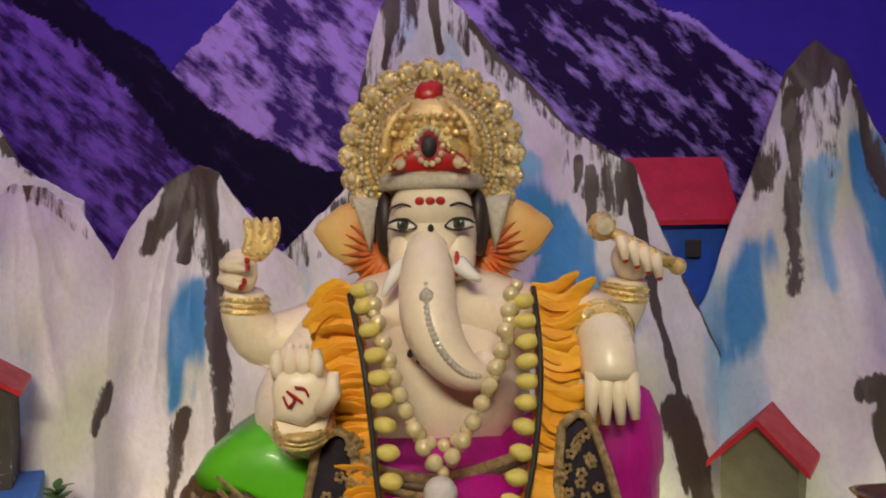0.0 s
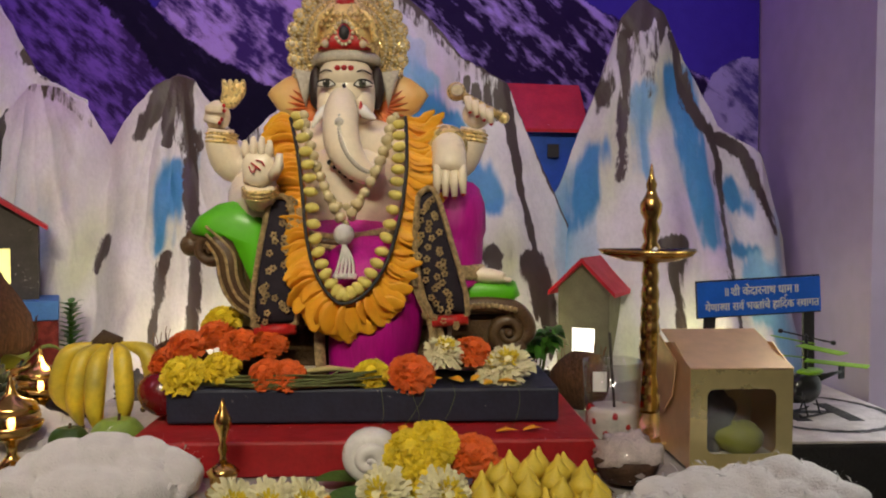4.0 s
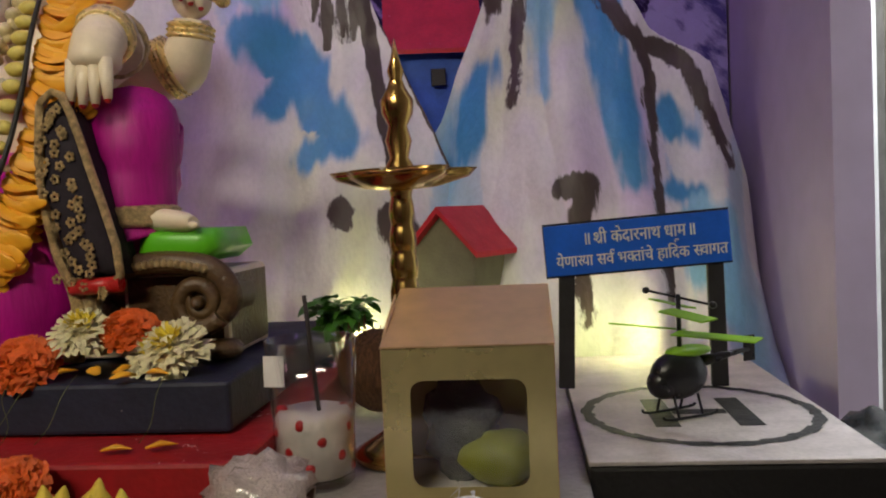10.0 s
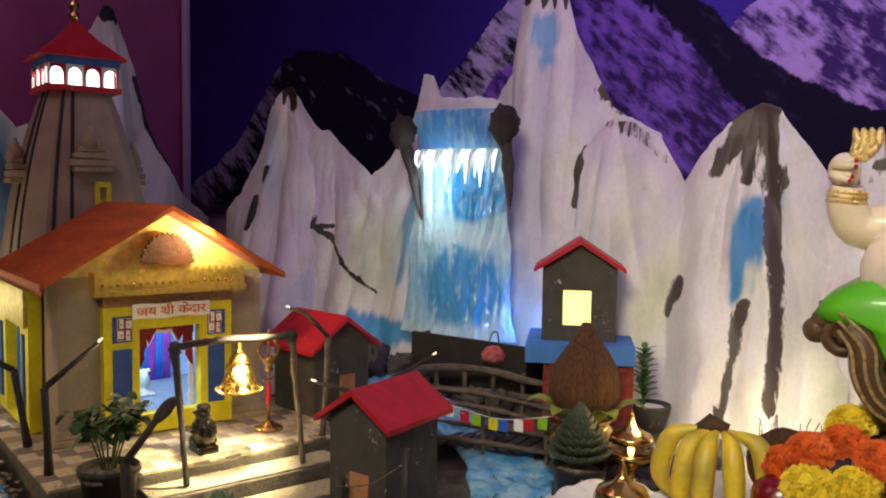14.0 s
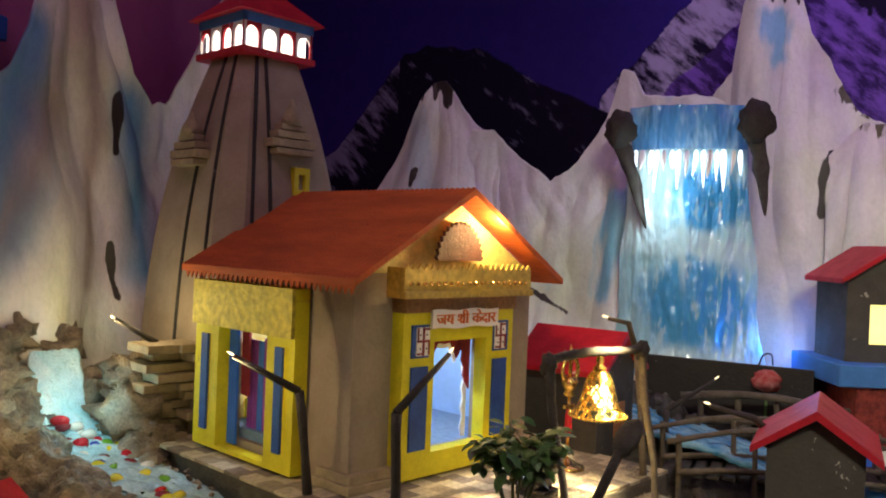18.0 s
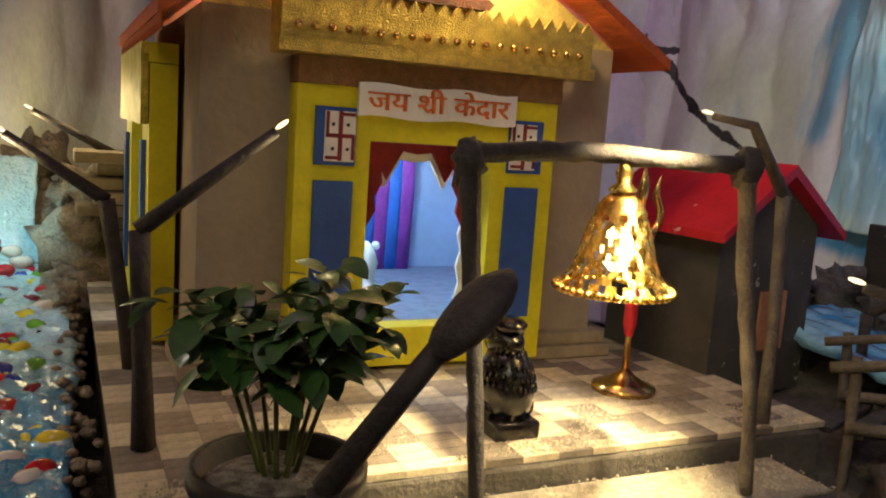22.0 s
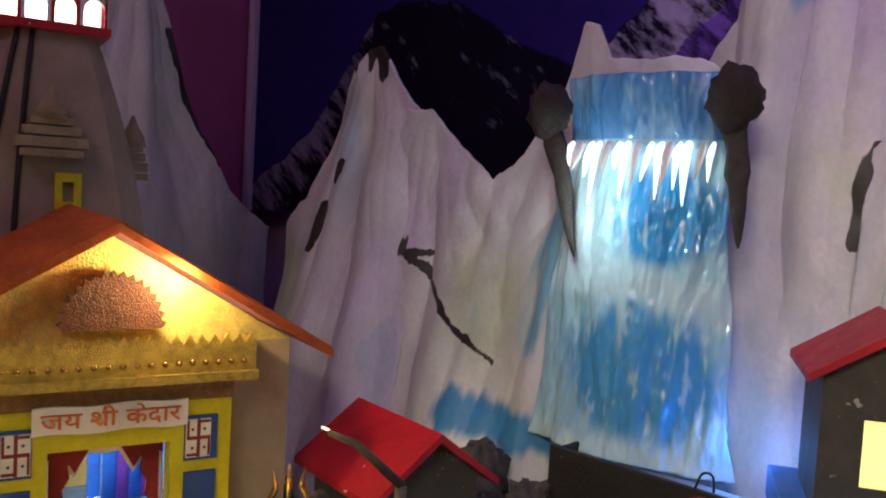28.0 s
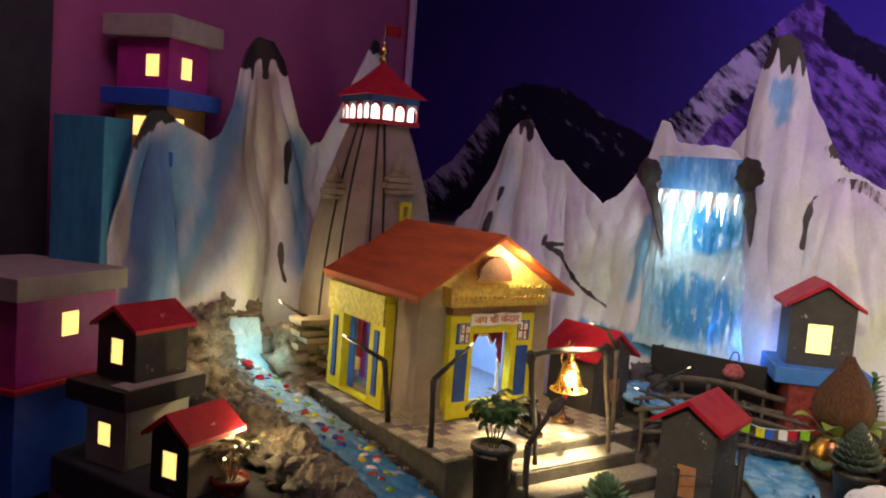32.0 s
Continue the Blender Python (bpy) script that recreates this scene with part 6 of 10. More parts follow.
def build_idol():
    b = BM()
    X = 0.093
    # head, cheeks, brow, trunk
    ball(b, (X, 1.100, 1.372), (0.047, 0.050, 0.056), 24, 16, mi=SKIN)
    ball(b, (X, 1.082, 1.398), (0.041, 0.036, 0.030), 20, 12, mi=SKIN)
    for s in (-1, 1):
        ball(b, (X + 0.024 * s, 1.078, 1.352), (0.020, 0.024, 0.028), 16, 10, mi=SKIN)
        # eyes with lids and brows
        ball(b, (X + 0.027 * s, 1.0545, 1.381), (0.0125, 0.005, 0.0056), 14, 8, mi=EYEW, m=rot("Y", -6 * s))
        ball(b, (X + 0.027 * s, 1.0510, 1.3813), (0.0060, 0.003, 0.0054), 12, 8, mi=IRIS)
        ball(b, (X + 0.027 * s, 1.0486, 1.3815), (0.0030, 0.002, 0.0030), 10, 7, mi=INK)
        # white dot set on the pupil as a glint
        ball(b, (X + 0.029 * s, 1.0470, 1.3840), 0.0012, 7, 5, mi=EYEW)
        tube(b, curve_pts([(X + 0.0135 * s, 1.0515, 1.3800), (X + 0.020 * s, 1.0495, 1.3855), (X + 0.028 * s, 1.0495, 1.3870), (X + 0.037 * s, 1.053, 1.3852), (X + 0.0435 * s, 1.059, 1.3815)], 5), [0.0008] * 6 + [0.0015] * 10 + [0.0013, 0.0011, 0.0009, 0.0007, 0.0004], 7, INK)
        tube(b, curve_pts([(X + 0.0135 * s, 1.0515, 1.379), (X + 0.026 * s, 1.0495, 1.3755), (X + 0.041 * s, 1.057, 1.3785)], 5), 0.0009, 6, HAIR)
        tube(b, curve_pts([(X + 0.013 * s, 1.052, 1.396), (X + 0.027 * s, 1.052, 1.4015), (X + 0.040 * s, 1.062, 1.397)], 5), 0.0012, 6, HAIR)
        # hair at the temples
        ball(b, (X + 0.047 * s, 1.098, 1.382), (0.011, 0.014, 0.034), 12, 9, mi=HAIR)
        # tusks
        tube(b, curve_pts([(X + 0.026 * s, 1.058, 1.342), (X + 0.036 * s, 1.046, 1.334), (X + 0.047 * s, 1.040, 1.314 if s < 0 else 1.328)], 4), [0.0100, 0.0095, 0.0088, 0.0078, 0.0068, 0.0058, 0.0045, 0.003, 0.0012], 10, EYEW)
        ball(b, (X + 0.0245 * s, 1.052, 1.343), (0.0032, 0.005, 0.013), 8, 6, mi=BINDI)
        # ears: broad fans with red centres, turned a little to the back
        fan = [(0.040, 1.420), (0.075, 1.412), (0.100, 1.402), (0.122, 1.386), (0.128, 1.376), (0.112, 1.352), (0.094, 1.340), (0.076, 1.326), (0.060, 1.318), (0.046, 1.326), (0.040, 1.36)]
        lobed(b, [(X + s * x, z) for x, z in fan], 1.135, 0.014, EAR, back=0.5)
        for k in range(9):
            a = radians(-70 + 13 * k)
            tube(b, [(X + s * 0.046, 1.117, 1.352), (X + s * (0.046 + 0.030 * math.cos(a)), 1.1185, 1.354 + 0.030 * math.sin(a)), (X + s * (0.046 + 0.052 * math.cos(a)), 1.124, 1.356 + 0.050 * math.sin(a))], [0.0075, 0.0055, 0.0010], 7, EARRED, flat=0.5)
        # stone ear pendants
        lobed(b, [(X + s * 0.052, 1.408), (X + s * 0.082, 1.412), (X + s * 0.075, 1.385), (X + s * 0.064, 1.352), (X + s * 0.058, 1.38)], 1.106, 0.012, SILV)
    trunk = curve_pts([(X - 0.003, 1.092, 1.374), (X - 0.004, 1.054, 1.354), (X - 0.004, 1.030, 1.325), (X - 0.002, 1.016, 1.296), (X + 0.008, 1.007, 1.270), (X + 0.026, 1.003, 1.250), (X + 0.044, 1.008, 1.244), (X + 0.050, 1.022, 1.256)], 6)
    n = len(trunk)
    tube(b, trunk, [0.0170 + 0.0095 * ease(0, 0.30, i / (n - 1)) - 0.0145 * ease(0.42, 1.0, i / (n - 1)) + 0.0003 * (i % 2) for i in range(n)], 18, SKIN)
    # stone line down the trunk
    for i in range(8, 36):
        p = trunk[min(n - 1, i)]
        r = 0.0170 + 0.0095 * ease(0, 0.30, i / (n - 1)) - 0.0145 * ease(0.42, 1.0, i / (n - 1))
        ball(b, (p.x, p.y - r * 0.98, p.z + 0.002), 0.0036 if i != 14 else 0.0072, 7, 5, mi=SILV)
    for dx in (-0.010, 0.0, 0.010):
        ball(b, (X + dx, 1.0475 - 0.001 * (dx == 0), 1.404), (0.0048, 0.003, 0.0042), 8, 6, mi=BINDI)
    ball(b, (X, 1.048, 1.378), (0.003, 0.002, 0.004), 8, 6, mi=INK)
    # crown: band, gold cap, half-disc rim of stones
    lathe(b, ((0.050, 0), (0.053, 0.004), (0.053, 0.012), (0.049, 0.016)), 24, Matrix.Translation((X, 1.102, 1.416)), SILV)
    lathe(b, ((0.050, 0), (0.051, 0.010), (0.049, 0.034), (0.044, 0.058), (0.034, 0.078), (0.018, 0.092), (0.004, 0.098)), 24, Matrix.Translation((X, 1.106, 1.428)), GOLDC)
    lobed(b, [(X + 0.068 * math.cos(a), 1.455 + 0.068 * math.sin(a)) for a in [radians(-38 + 256 * i / 30) for i in range(31)]], 1.135, 0.020, GOLDC)
    lobed(b, [(X + 0.094 * math.cos(a), 1.452 + 0.098 * math.sin(a)) for a in [radians(-44 + 268 * i / 40) for i in range(41)]], 1.142, 0.010, GOLDC)
    for i in range(19):
        # rosettes of the outer rim: a gold cup, a ring of small stones, one stone in the middle
        a = radians(-44 + 268 * i / 18)
        c = Vector((X + 0.0865 * math.cos(a), 1.128, 1.453 + 0.0905 * math.sin(a)))
        ball(b, c, (0.0125, 0.006, 0.0125), 12, 7, mi=GOLDC)
        ball(b, c + Vector((0, -0.006, 0)), (0.0052, 0.003, 0.0052), 8, 5, mi=STONES)
        for k in range(8):
            q = k * 0.7854
            ball(b, c + Vector((0.0095 * math.cos(q), -0.0045, 0.0095 * math.sin(q))), 0.0026, 6, 4, mi=STONES)
    for rad, rr, cnt, m_, y in ((0.0735, 0.0030, 56, STONES, 1.124), (0.0675, 0.0036, 46, GOLDC, 1.121), (0.0615, 0.0026, 52, STONES, 1.117), (0.0560, 0.0034, 40, GOLDC, 1.112)):
        for i in range(cnt):
            a = radians(-40 + 260 * i / (cnt - 1))
            ball(b, (X + rad * math.cos(a), y, 1.453 + rad * 1.05 * math.sin(a)), (rr, rr * 0.8, rr), 7, 5, mi=m_)
    for row in range(3):
        for i in range(9 - row):
            ball(b, (X + 0.0085 * (i - (8 - row) / 2), 1.062 - 0.001 * row, 1.470 + 0.008 * row), (0.0042, 0.003, 0.0036), 7, 5, mi=GOLDC)
    lobed(b, [(X - 0.040, 1.433), (X + 0.040, 1.433), (X + 0.034, 1.447), (X + 0.016, 1.458), (X, 1.476), (X - 0.016, 1.458), (X - 0.034, 1.447)], 1.058, 0.010, BINDI, back=1.2)
    for s in (-1, 1):
        for i in range(12):
            k = i / 11
            ball(b, (X + s * 0.042 * (1 - k), 1.048, 1.434 + 0.044 * k ** 1.4), 0.0026, 6, 4, mi=GOLDC)
    ball(b, (X, 1.047, 1.456), (0.008, 0.005, 0.011), 10, 7, mi=INK)
    for i in range(14):
        a = 2 * math.pi * i / 14
        ball(b, (X + 0.013 * math.cos(a), 1.048, 1.456 + 0.017 * math.sin(a)), 0.0032, 7, 5, mi=STONES)
    for s in (-1, 1):
        ball(b, (X + 0.028 * s, 1.050, 1.440), 0.0062, 9, 6, mi=STONES)
        tube(b, curve_pts([(X + 0.046 * s, 1.075, 1.448), (X + 0.038 * s, 1.068, 1.480), (X + 0.016 * s, 1.070, 1.502)], 5), [0.006] * 5 + [0.005, 0.005, 0.004, 0.003, 0.002, 0.001], 8, GOLDC)
    ball(b, (X, 1.080, 1.508), (0.016, 0.008, 0.014), 10, 7, mi=BINDI, lump=0.5, freq=4)
    # neck, chest, belly, hips
    ball(b, (X, 1.120, 1.285), (0.115, 0.065, 0.055), 22, 14, mi=SKIN)
    ball(b, (X, 1.105, 1.220), (0.098, 0.075, 0.090), 24, 16, mi=SKIN)
    ball(b, (X, 1.090, 1.128), (0.105, 0.095, 0.060), 24, 14, mi=SILK)
    ball(b, (X + 0.01, 1.10, 1.075), (0.145, 0.095, 0.070), 24, 14, mi=SILK)
    # lower legs: one hangs to the board, one is folded with a raised knee
    tube(b, curve_pts([(X + 0.035, 1.060, 1.110), (X + 0.045, 1.005, 1.090), (X + 0.050, 0.985, 1.040), (X + 0.045, 0.985, 0.985), (X + 0.045, 0.985, 0.957)], 5), [0.070, 0.072, 0.073, 0.074, 0.075, 0.075, 0.075, 0.074, 0.073, 0.072, 0.071, 0.070, 0.069, 0.068, 0.067, 0.066, 0.065, 0.065, 0.065, 0.064, 0.064], 18, SILK, flat=0.8)
    tube(b, curve_pts([(X + 0.09, 1.09, 1.12), (X + 0.150, 1.035, 1.165), (X + 0.162, 1.020, 1.198), (X + 0.164, 1.015, 1.150), (X + 0.162, 1.012, 1.100), (X + 0.166, 1.012, 1.078)], 5), [0.060] * 5 + [0.050] * 5 + [0.046] * 5 + [0.042] * 5 + [0.038] * 6, 16, SILK)
    lathe(b, ((0.040, 0), (0.045, 0.004), (0.043, 0.010), (0.045, 0.018), (0.040, 0.022)), 18, Matrix.Translation((X + 0.164, 1.012, 1.092)), ZARI)
    tube(b, curve_pts([(X + 0.160, 1.010, 1.096), (X + 0.195, 0.998, 1.098), (X + 0.235, 0.985, 1.094)], 4), [0.026, 0.024, 0.022, 0.020, 0.018, 0.017, 0.016, 0.014, 0.009], 12, SKIN, flat=0.7)
    for k in range(5):
        ball(b, (X + 0.238 - 0.002 * k, 0.976 + 0.005 * k, 1.092), (0.006, 0.004, 0.004), 7, 5, mi=SKIN)
    # gold border that falls between the knees
    tube(b, curve_pts([(X + 0.090, 1.00, 1.13), (X + 0.110, 0.962, 1.08), (X + 0.132, 0.955, 1.02), (X + 0.118, 0.955, 0.965)], 5), 0.013, 8, ZARI, flat=0.45)
    tube(b, curve_pts([(X + 0.075, 0.990, 1.12), (X + 0.128, 0.960, 1.06), (X + 0.150, 0.955, 0.970)], 5), 0.010, 8, ZARI, flat=0.45)
    tube(b, curve_pts([(X - 0.030, 0.990, 1.06), (X - 0.028, 0.950, 1.0), (X - 0.022, 0.935, 0.958)], 5), 0.009, 8, ZARI, flat=0.5)
    # black shawl panels with braid and flower sprigs
    for pts, sp in (([(-0.094, 1.206), (-0.069, 1.206), (-0.059, 1.134), (-0.059, 1.036), (-0.116, 1.034), (-0.113, 1.110)], -1), ([(0.109, 1.212), (0.130, 1.220), (0.154, 1.150), (0.178, 1.048), (0.128, 1.045), (0.105, 1.13)], 1)):
        out = [(X + x, z) for x, z in pts]
        lobed(b, out, 0.948 if sp < 0 else 0.950, 0.012, SHAWL, back=3.0)
        tube(b, curve_pts([(x, (0.941 if sp < 0 else 0.942), z) for x, z in out + out[:1]], 3), 0.0042, 7, ZARI)
        cx = sum(p[0] for p in out) / 6
        rs = random.Random(5 + sp)
        for k in range(44):
            fz = 1.030 + 0.0041 * k
            fx = cx + rs.uniform(-0.026, 0.026) * (1 - 0.35 * k / 44) + (0.012 - 0.0008 * k) * sp
            for q in range(5):
                a = q * 1.2566 + k
                ball(b, (fx + 0.0032 * math.cos(a), (0.936 if sp < 0 else 0.937), fz + 0.0032 * math.sin(a)), (0.0022, 0.0010, 0.0022), 5, 4, mi=ZARI)
        tube(b, [(out[3][0], (0.942 if sp < 0 else 0.944), out[3][1] - 0.008), (out[4][0], (0.942 if sp < 0 else 0.944), out[4][1] - 0.008)], 0.008, 8, BINDI)
    # arms
    def arm(pts, rad, n=5):
        line = curve_pts(pts, n)
        m_ = len(line)
        tube(b, line, [rad[0] + (rad[1] - rad[0]) * i / (m_ - 1) for i in range(m_)], 14, SKIN)

    def bangle(c, r, d, mi=GOLDC):
        q = Vector(d).to_track_quat("Z", "Y").to_matrix().to_4x4()
        for k in range(3):
            lathe(b, ((r, 0), (r + 0.0035, 0.003), (r, 0.006)), 18, Matrix.Translation(Vector(c) + Vector(d).normalized() * 0.006 * (k - 1)) @ q, mi)

    def fingers(c, dirs, r=0.0065, length=0.036, nail=True):
        for d in dirs:
            p = Vector(c)
            e = p + Vector(d).normalized() * length
            tube(b, [p, p.lerp(e, 0.5), e], [r, r * 0.95, r * 0.6], 9, SKIN)
            if nail:
                ball(b, e, r * 0.55, 7, 5, mi=BINDI)
    # raised open palm in front of the garland
    P, first = X - 0.104, len(b.verts)
    arm([(X - 0.100, 1.11, 1.275), (X - 0.140, 1.05, 1.215), (P - 0.006, 0.960, 1.185)], (0.036, 0.029))
    arm([(P - 0.004, 0.960, 1.180), (P, 0.925, 1.206)], (0.029, 0.027))
    bangle((P - 0.002, 0.940, 1.190), 0.030, (0.0, -0.4, 1))
    lobed(b, [(P - 0.028, 1.205), (P + 0.004, 1.196), (P + 0.026, 1.212), (P + 0.030, 1.242), (P + 0.020, 1.258), (P - 0.025, 1.258), (P - 0.031, 1.235)], 0.922, 0.017, SKIN, back=1.0)
    for k, (dx, ln) in enumerate(((-0.021, 0.026), (-0.008, 0.032), (0.005, 0.032), (0.017, 0.026))):
        tube(b, [(P + dx, 0.920, 1.246), (P + dx * 1.1, 0.914, 1.246 + ln * 0.55), (P + dx * 1.1, 0.916, 1.246 + ln)], [0.0078, 0.0074, 0.0050], 10, SKIN)
        ball(b, (P + dx * 1.1, 0.916, 1.246 + ln), 0.0052, 8, 6, mi=SKIN)
    tube(b, [(P + 0.022, 0.915, 1.215), (P + 0.036, 0.908, 1.234), (P + 0.037, 0.908, 1.254)], [0.0105, 0.0088, 0.0055], 10, SKIN)
    tube(b, curve_pts([(P - 0.014, 0.904, 1.232), (P - 0.008, 0.902, 1.222), (P - 0.002, 0.902, 1.231), (P - 0.010, 0.902, 1.238), (P + 0.006, 0.902, 1.226)], 5), 0.0014, 6, BINDI)
    tube(b, curve_pts([(P - 0.002, 0.902, 1.242), (P + 0.008, 0.902, 1.240), (P + 0.012, 0.903, 1.232)], 4), 0.0012, 6, BINDI)
    b.verts.ensure_lookup_table()
    for v in b.verts[first:]:
        if v.co.y < 0.99:
            k = min(1.0, (0.99 - v.co.y) / 0.04)
            v.co = v.co.lerp(Vector((P + (v.co.x - P) * 0.78, v.co.y, 1.205 + (v.co.z - 1.205) * 0.80 + 0.022)), k)
    # waist sash and belly folds
    for k in range(3):
        tube(b, curve_pts([(X - 0.085, 1.02, 1.165 - 0.006 * k), (X, 0.993, 1.153 - 0.008 * k), (X + 0.085, 1.02, 1.168 - 0.006 * k)], 6), 0.0050, 8, ZARI if k != 1 else WOOD)
    # chest pendant of teal stones and small gold chains
    for k in range(9):
        ball(b, (X - 0.020 + 0.004 * k, 1.022, 1.262 - 0.0032 * k), (0.0042, 0.004, 0.0042), 7, 5, mi=STONES if k % 2 else INK)
    # rear raised arm with the golden axe head
    arm([(X - 0.10, 1.13, 1.280), (X - 0.172, 1.12, 1.262), (X - 0.194, 1.105, 1.290), (X - 0.194, 1.100, 1.318)], (0.034, 0.020))
    bangle((X - 0.194, 1.103, 1.300), 0.023, (0.05, 0, 1))
    ball(b, (X - 0.198, 1.095, 1.337), (0.020, 0.018, 0.024), 14, 10, mi=SKIN)
    fingers((X - 0.210, 1.080, 1.345), ((0.9, -0.3, 0.15), (0.9, -0.3, -0.1)), 0.0065, 0.028)
    fingers((X - 0.212, 1.082, 1.332), ((0.9, -0.3, -0.1), (0.8, -0.4, -0.3)), 0.0065, 0.026)
    for k in range(4):
        tube(b, curve_pts([(X - 0.190 + 0.004 * k, 1.092, 1.350), (X - 0.184 + 0.008 * k, 1.090, 1.372), (X - 0.188 + 0.010 * k, 1.090, 1.392)], 4), [0.005, 0.006, 0.0065, 0.0065, 0.006, 0.0055, 0.005, 0.004, 0.002], 8, GOLDC)
    # rear raised arm with the golden mace
    arm([(X + 0.09, 1.13, 1.280), (X + 0.165, 1.125, 1.268), (X + 0.192, 1.110, 1.295), (X + 0.198, 1.105, 1.322)], (0.036, 0.020))
    bangle((X + 0.194, 1.108, 1.305), 0.024, (0.15, 0, 1))
    bangle((X + 0.160, 1.122, 1.272), 0.034, (0.8, 0, 0.3))
    ball(b, (X + 0.202, 1.098, 1.342), (0.022, 0.019, 0.022), 14, 10, mi=SKIN)
    tube(b, [(X + 0.176, 1.086, 1.372), (X + 0.215, 1.082, 1.350), (X + 0.240, 1.080, 1.337)], [0.007, 0.0065, 0.007], 10, GOLDC)
    ball(b, (X + 0.170, 1.087, 1.376), (0.015, 0.012, 0.015), 12, 9, mi=GOLDC)
    lathe(b, ((0.008, 0), (0.010, 0.003), (0.008, 0.006)), 12, Matrix.Translation((X + 0.170, 1.075, 1.376)) @ rot("X", 90), STONES)
    ball(b, (X + 0.243, 1.080, 1.335), (0.009, 0.009, 0.009), 10, 7, mi=GOLDC)
    for k in range(4):
        fingers((X + 0.186 + 0.011 * k, 1.074, 1.366 - 0.006 * k), ((0.15, -0.2, -1),), 0.0062, 0.024)
    # drooping hand on the raised knee
    arm([(X + 0.093, 1.10, 1.285), (X + 0.138, 1.04, 1.285), (X + 0.156, 1.005, 1.272)], (0.036, 0.026))
    bangle((X + 0.148, 1.016, 1.280), 0.031, (0.5, -0.6, -0.2), ZARI)
    tube(b, curve_pts([(X + 0.140, 1.035, 1.292), (X + 0.150, 0.998, 1.286), (X + 0.153, 0.972, 1.268), (X + 0.153, 0.964, 1.242)], 5), [0.029] * 5 + [0.025] * 5 + [0.0245] * 3 + [0.025, 0.021, 0.010], 16, SKIN)
    bangle((X + 0.150, 0.996, 1.285), 0.0270, (0.12, -0.85, -0.40))
    for k in range(4):
        fingers((X + 0.137 + 0.0108 * k, 0.955, 1.254), ((-0.06 + 0.04 * k, -0.10, -1),), 0.0068, 0.046 - 0.004 * abs(k - 1.5))
    tube(b, [(X + 0.132, 0.985, 1.262), (X + 0.126, 0.975, 1.244), (X + 0.127, 0.972, 1.230)], [0.009, 0.008, 0.005], 9, SKIN)
    # throne: seat, green cushions, carved scroll arms
    box(b, 0.105, 1.10, 0.957, 0.36, 0.19, 0.085, bevel=0.008, mi=WOOD)
    for k in range(16):
        ball(b, (-0.06 + 0.022 * k, 1.003, 1.008), (0.010, 0.005, 0.012), 9, 6, mi=WOOD)
    tube(b, [(-0.07, 1.002, 1.030), (0.29, 1.002, 1.030)], 0.006, 8, ZARI)
    lobed(b, [(-0.124, 1.160), (-0.110, 1.182), (-0.082, 1.200), (-0.044, 1.208), (-0.008, 1.190), (0.002, 1.14), (0.004, 1.060), (-0.020, 1.062), (-0.042, 1.112), (-0.058, 1.148), (-0.085, 1.164)], 0.990, 0.034, GREEN, back=3.0)
    tube(b, curve_pts([(-0.118, 0.984, 1.150), (-0.088, 0.976, 1.155), (-0.066, 0.972, 1.130), (-0.060, 0.974, 1.095), (-0.046, 0.978, 1.066), (-0.014, 0.984, 1.044), (0.040, 0.990, 1.030)], 6), [0.014] * 8 + [0.019] * 14 + [0.018] * 15, 12, WOOD)
    for off in (-0.011, 0.0, 0.011):
        tube(b, curve_pts([(-0.092, 0.958, 1.158 + off), (-0.066 + off, 0.953, 1.130 + off * 0.4), (-0.060 + off, 0.955, 1.095 + off * 0.3), (-0.046 + off * 0.6, 0.959, 1.066 + off * 0.8), (-0.014, 0.966, 1.044 + off)], 6), 0.0022, 6, ZARI)
    tube(b, curve_pts([(-0.118, 1.06, 1.150), (-0.080, 1.06, 1.160), (-0.052, 1.06, 1.128), (-0.036, 1.06, 1.080), (0.000, 1.06, 1.040)], 6), 0.020, 10, WOOD)
    spiral(b, (-0.088, 1.136), 0.024, WOOD, 0.972, 1.6, 0.0085)
    lobed(b, [(-0.088 + 0.026 * math.cos(0.314 * i), 1.136 + 0.026 * math.sin(0.314 * i)) for i in range(20)], 0.985, 0.010, WOOD, back=6.0)
    ball(b, (-0.118, 0.982, 1.142), (0.016, 0.016, 0.016), 12, 8, mi=WOOD)
    lobed(b, [(0.262, 1.055), (0.335, 1.055), (0.352, 1.068), (0.345, 1.088), (0.268, 1.090)], 1.000, 0.020, GREEN, back=4.5)
    tube(b, curve_pts([(0.252, 0.985, 1.052), (0.300, 0.982, 1.056), (0.345, 0.984, 1.048), (0.362, 0.986, 1.018), (0.340, 0.988, 0.995)], 6), 0.012, 10, WOOD)
    spiral(b, (0.332, 1.016), 0.026, WOOD, 0.978, 1.5, 0.010, -1)
    lobed(b, [(0.332 + 0.027 * math.cos(0.314 * i), 1.016 + 0.027 * math.sin(0.314 * i)) for i in range(20)], 0.990, 0.010, WOOD, back=8.0)
    for k in range(14):
        ball(b, (0.256 + 0.0065 * k, 0.972, 1.050 + 0.006 * math.sin(k / 4)), 0.0046, 7, 5, mi=ZARI)
    box(b, 0.30, 1.06, 0.957, 0.11, 0.13, 0.09, bevel=0.006, mi=WOOD)
    for x in (-0.05, 0.345):
        ball(b, (x, 1.0, 0.966), (0.022, 0.022, 0.012), 10, 7, mi=WOOD)
    solid("seated_statue", b, IDOL_MATS, "painted seated elephant-headed statue with golden crown on a green throne", "statue")


build_idol()

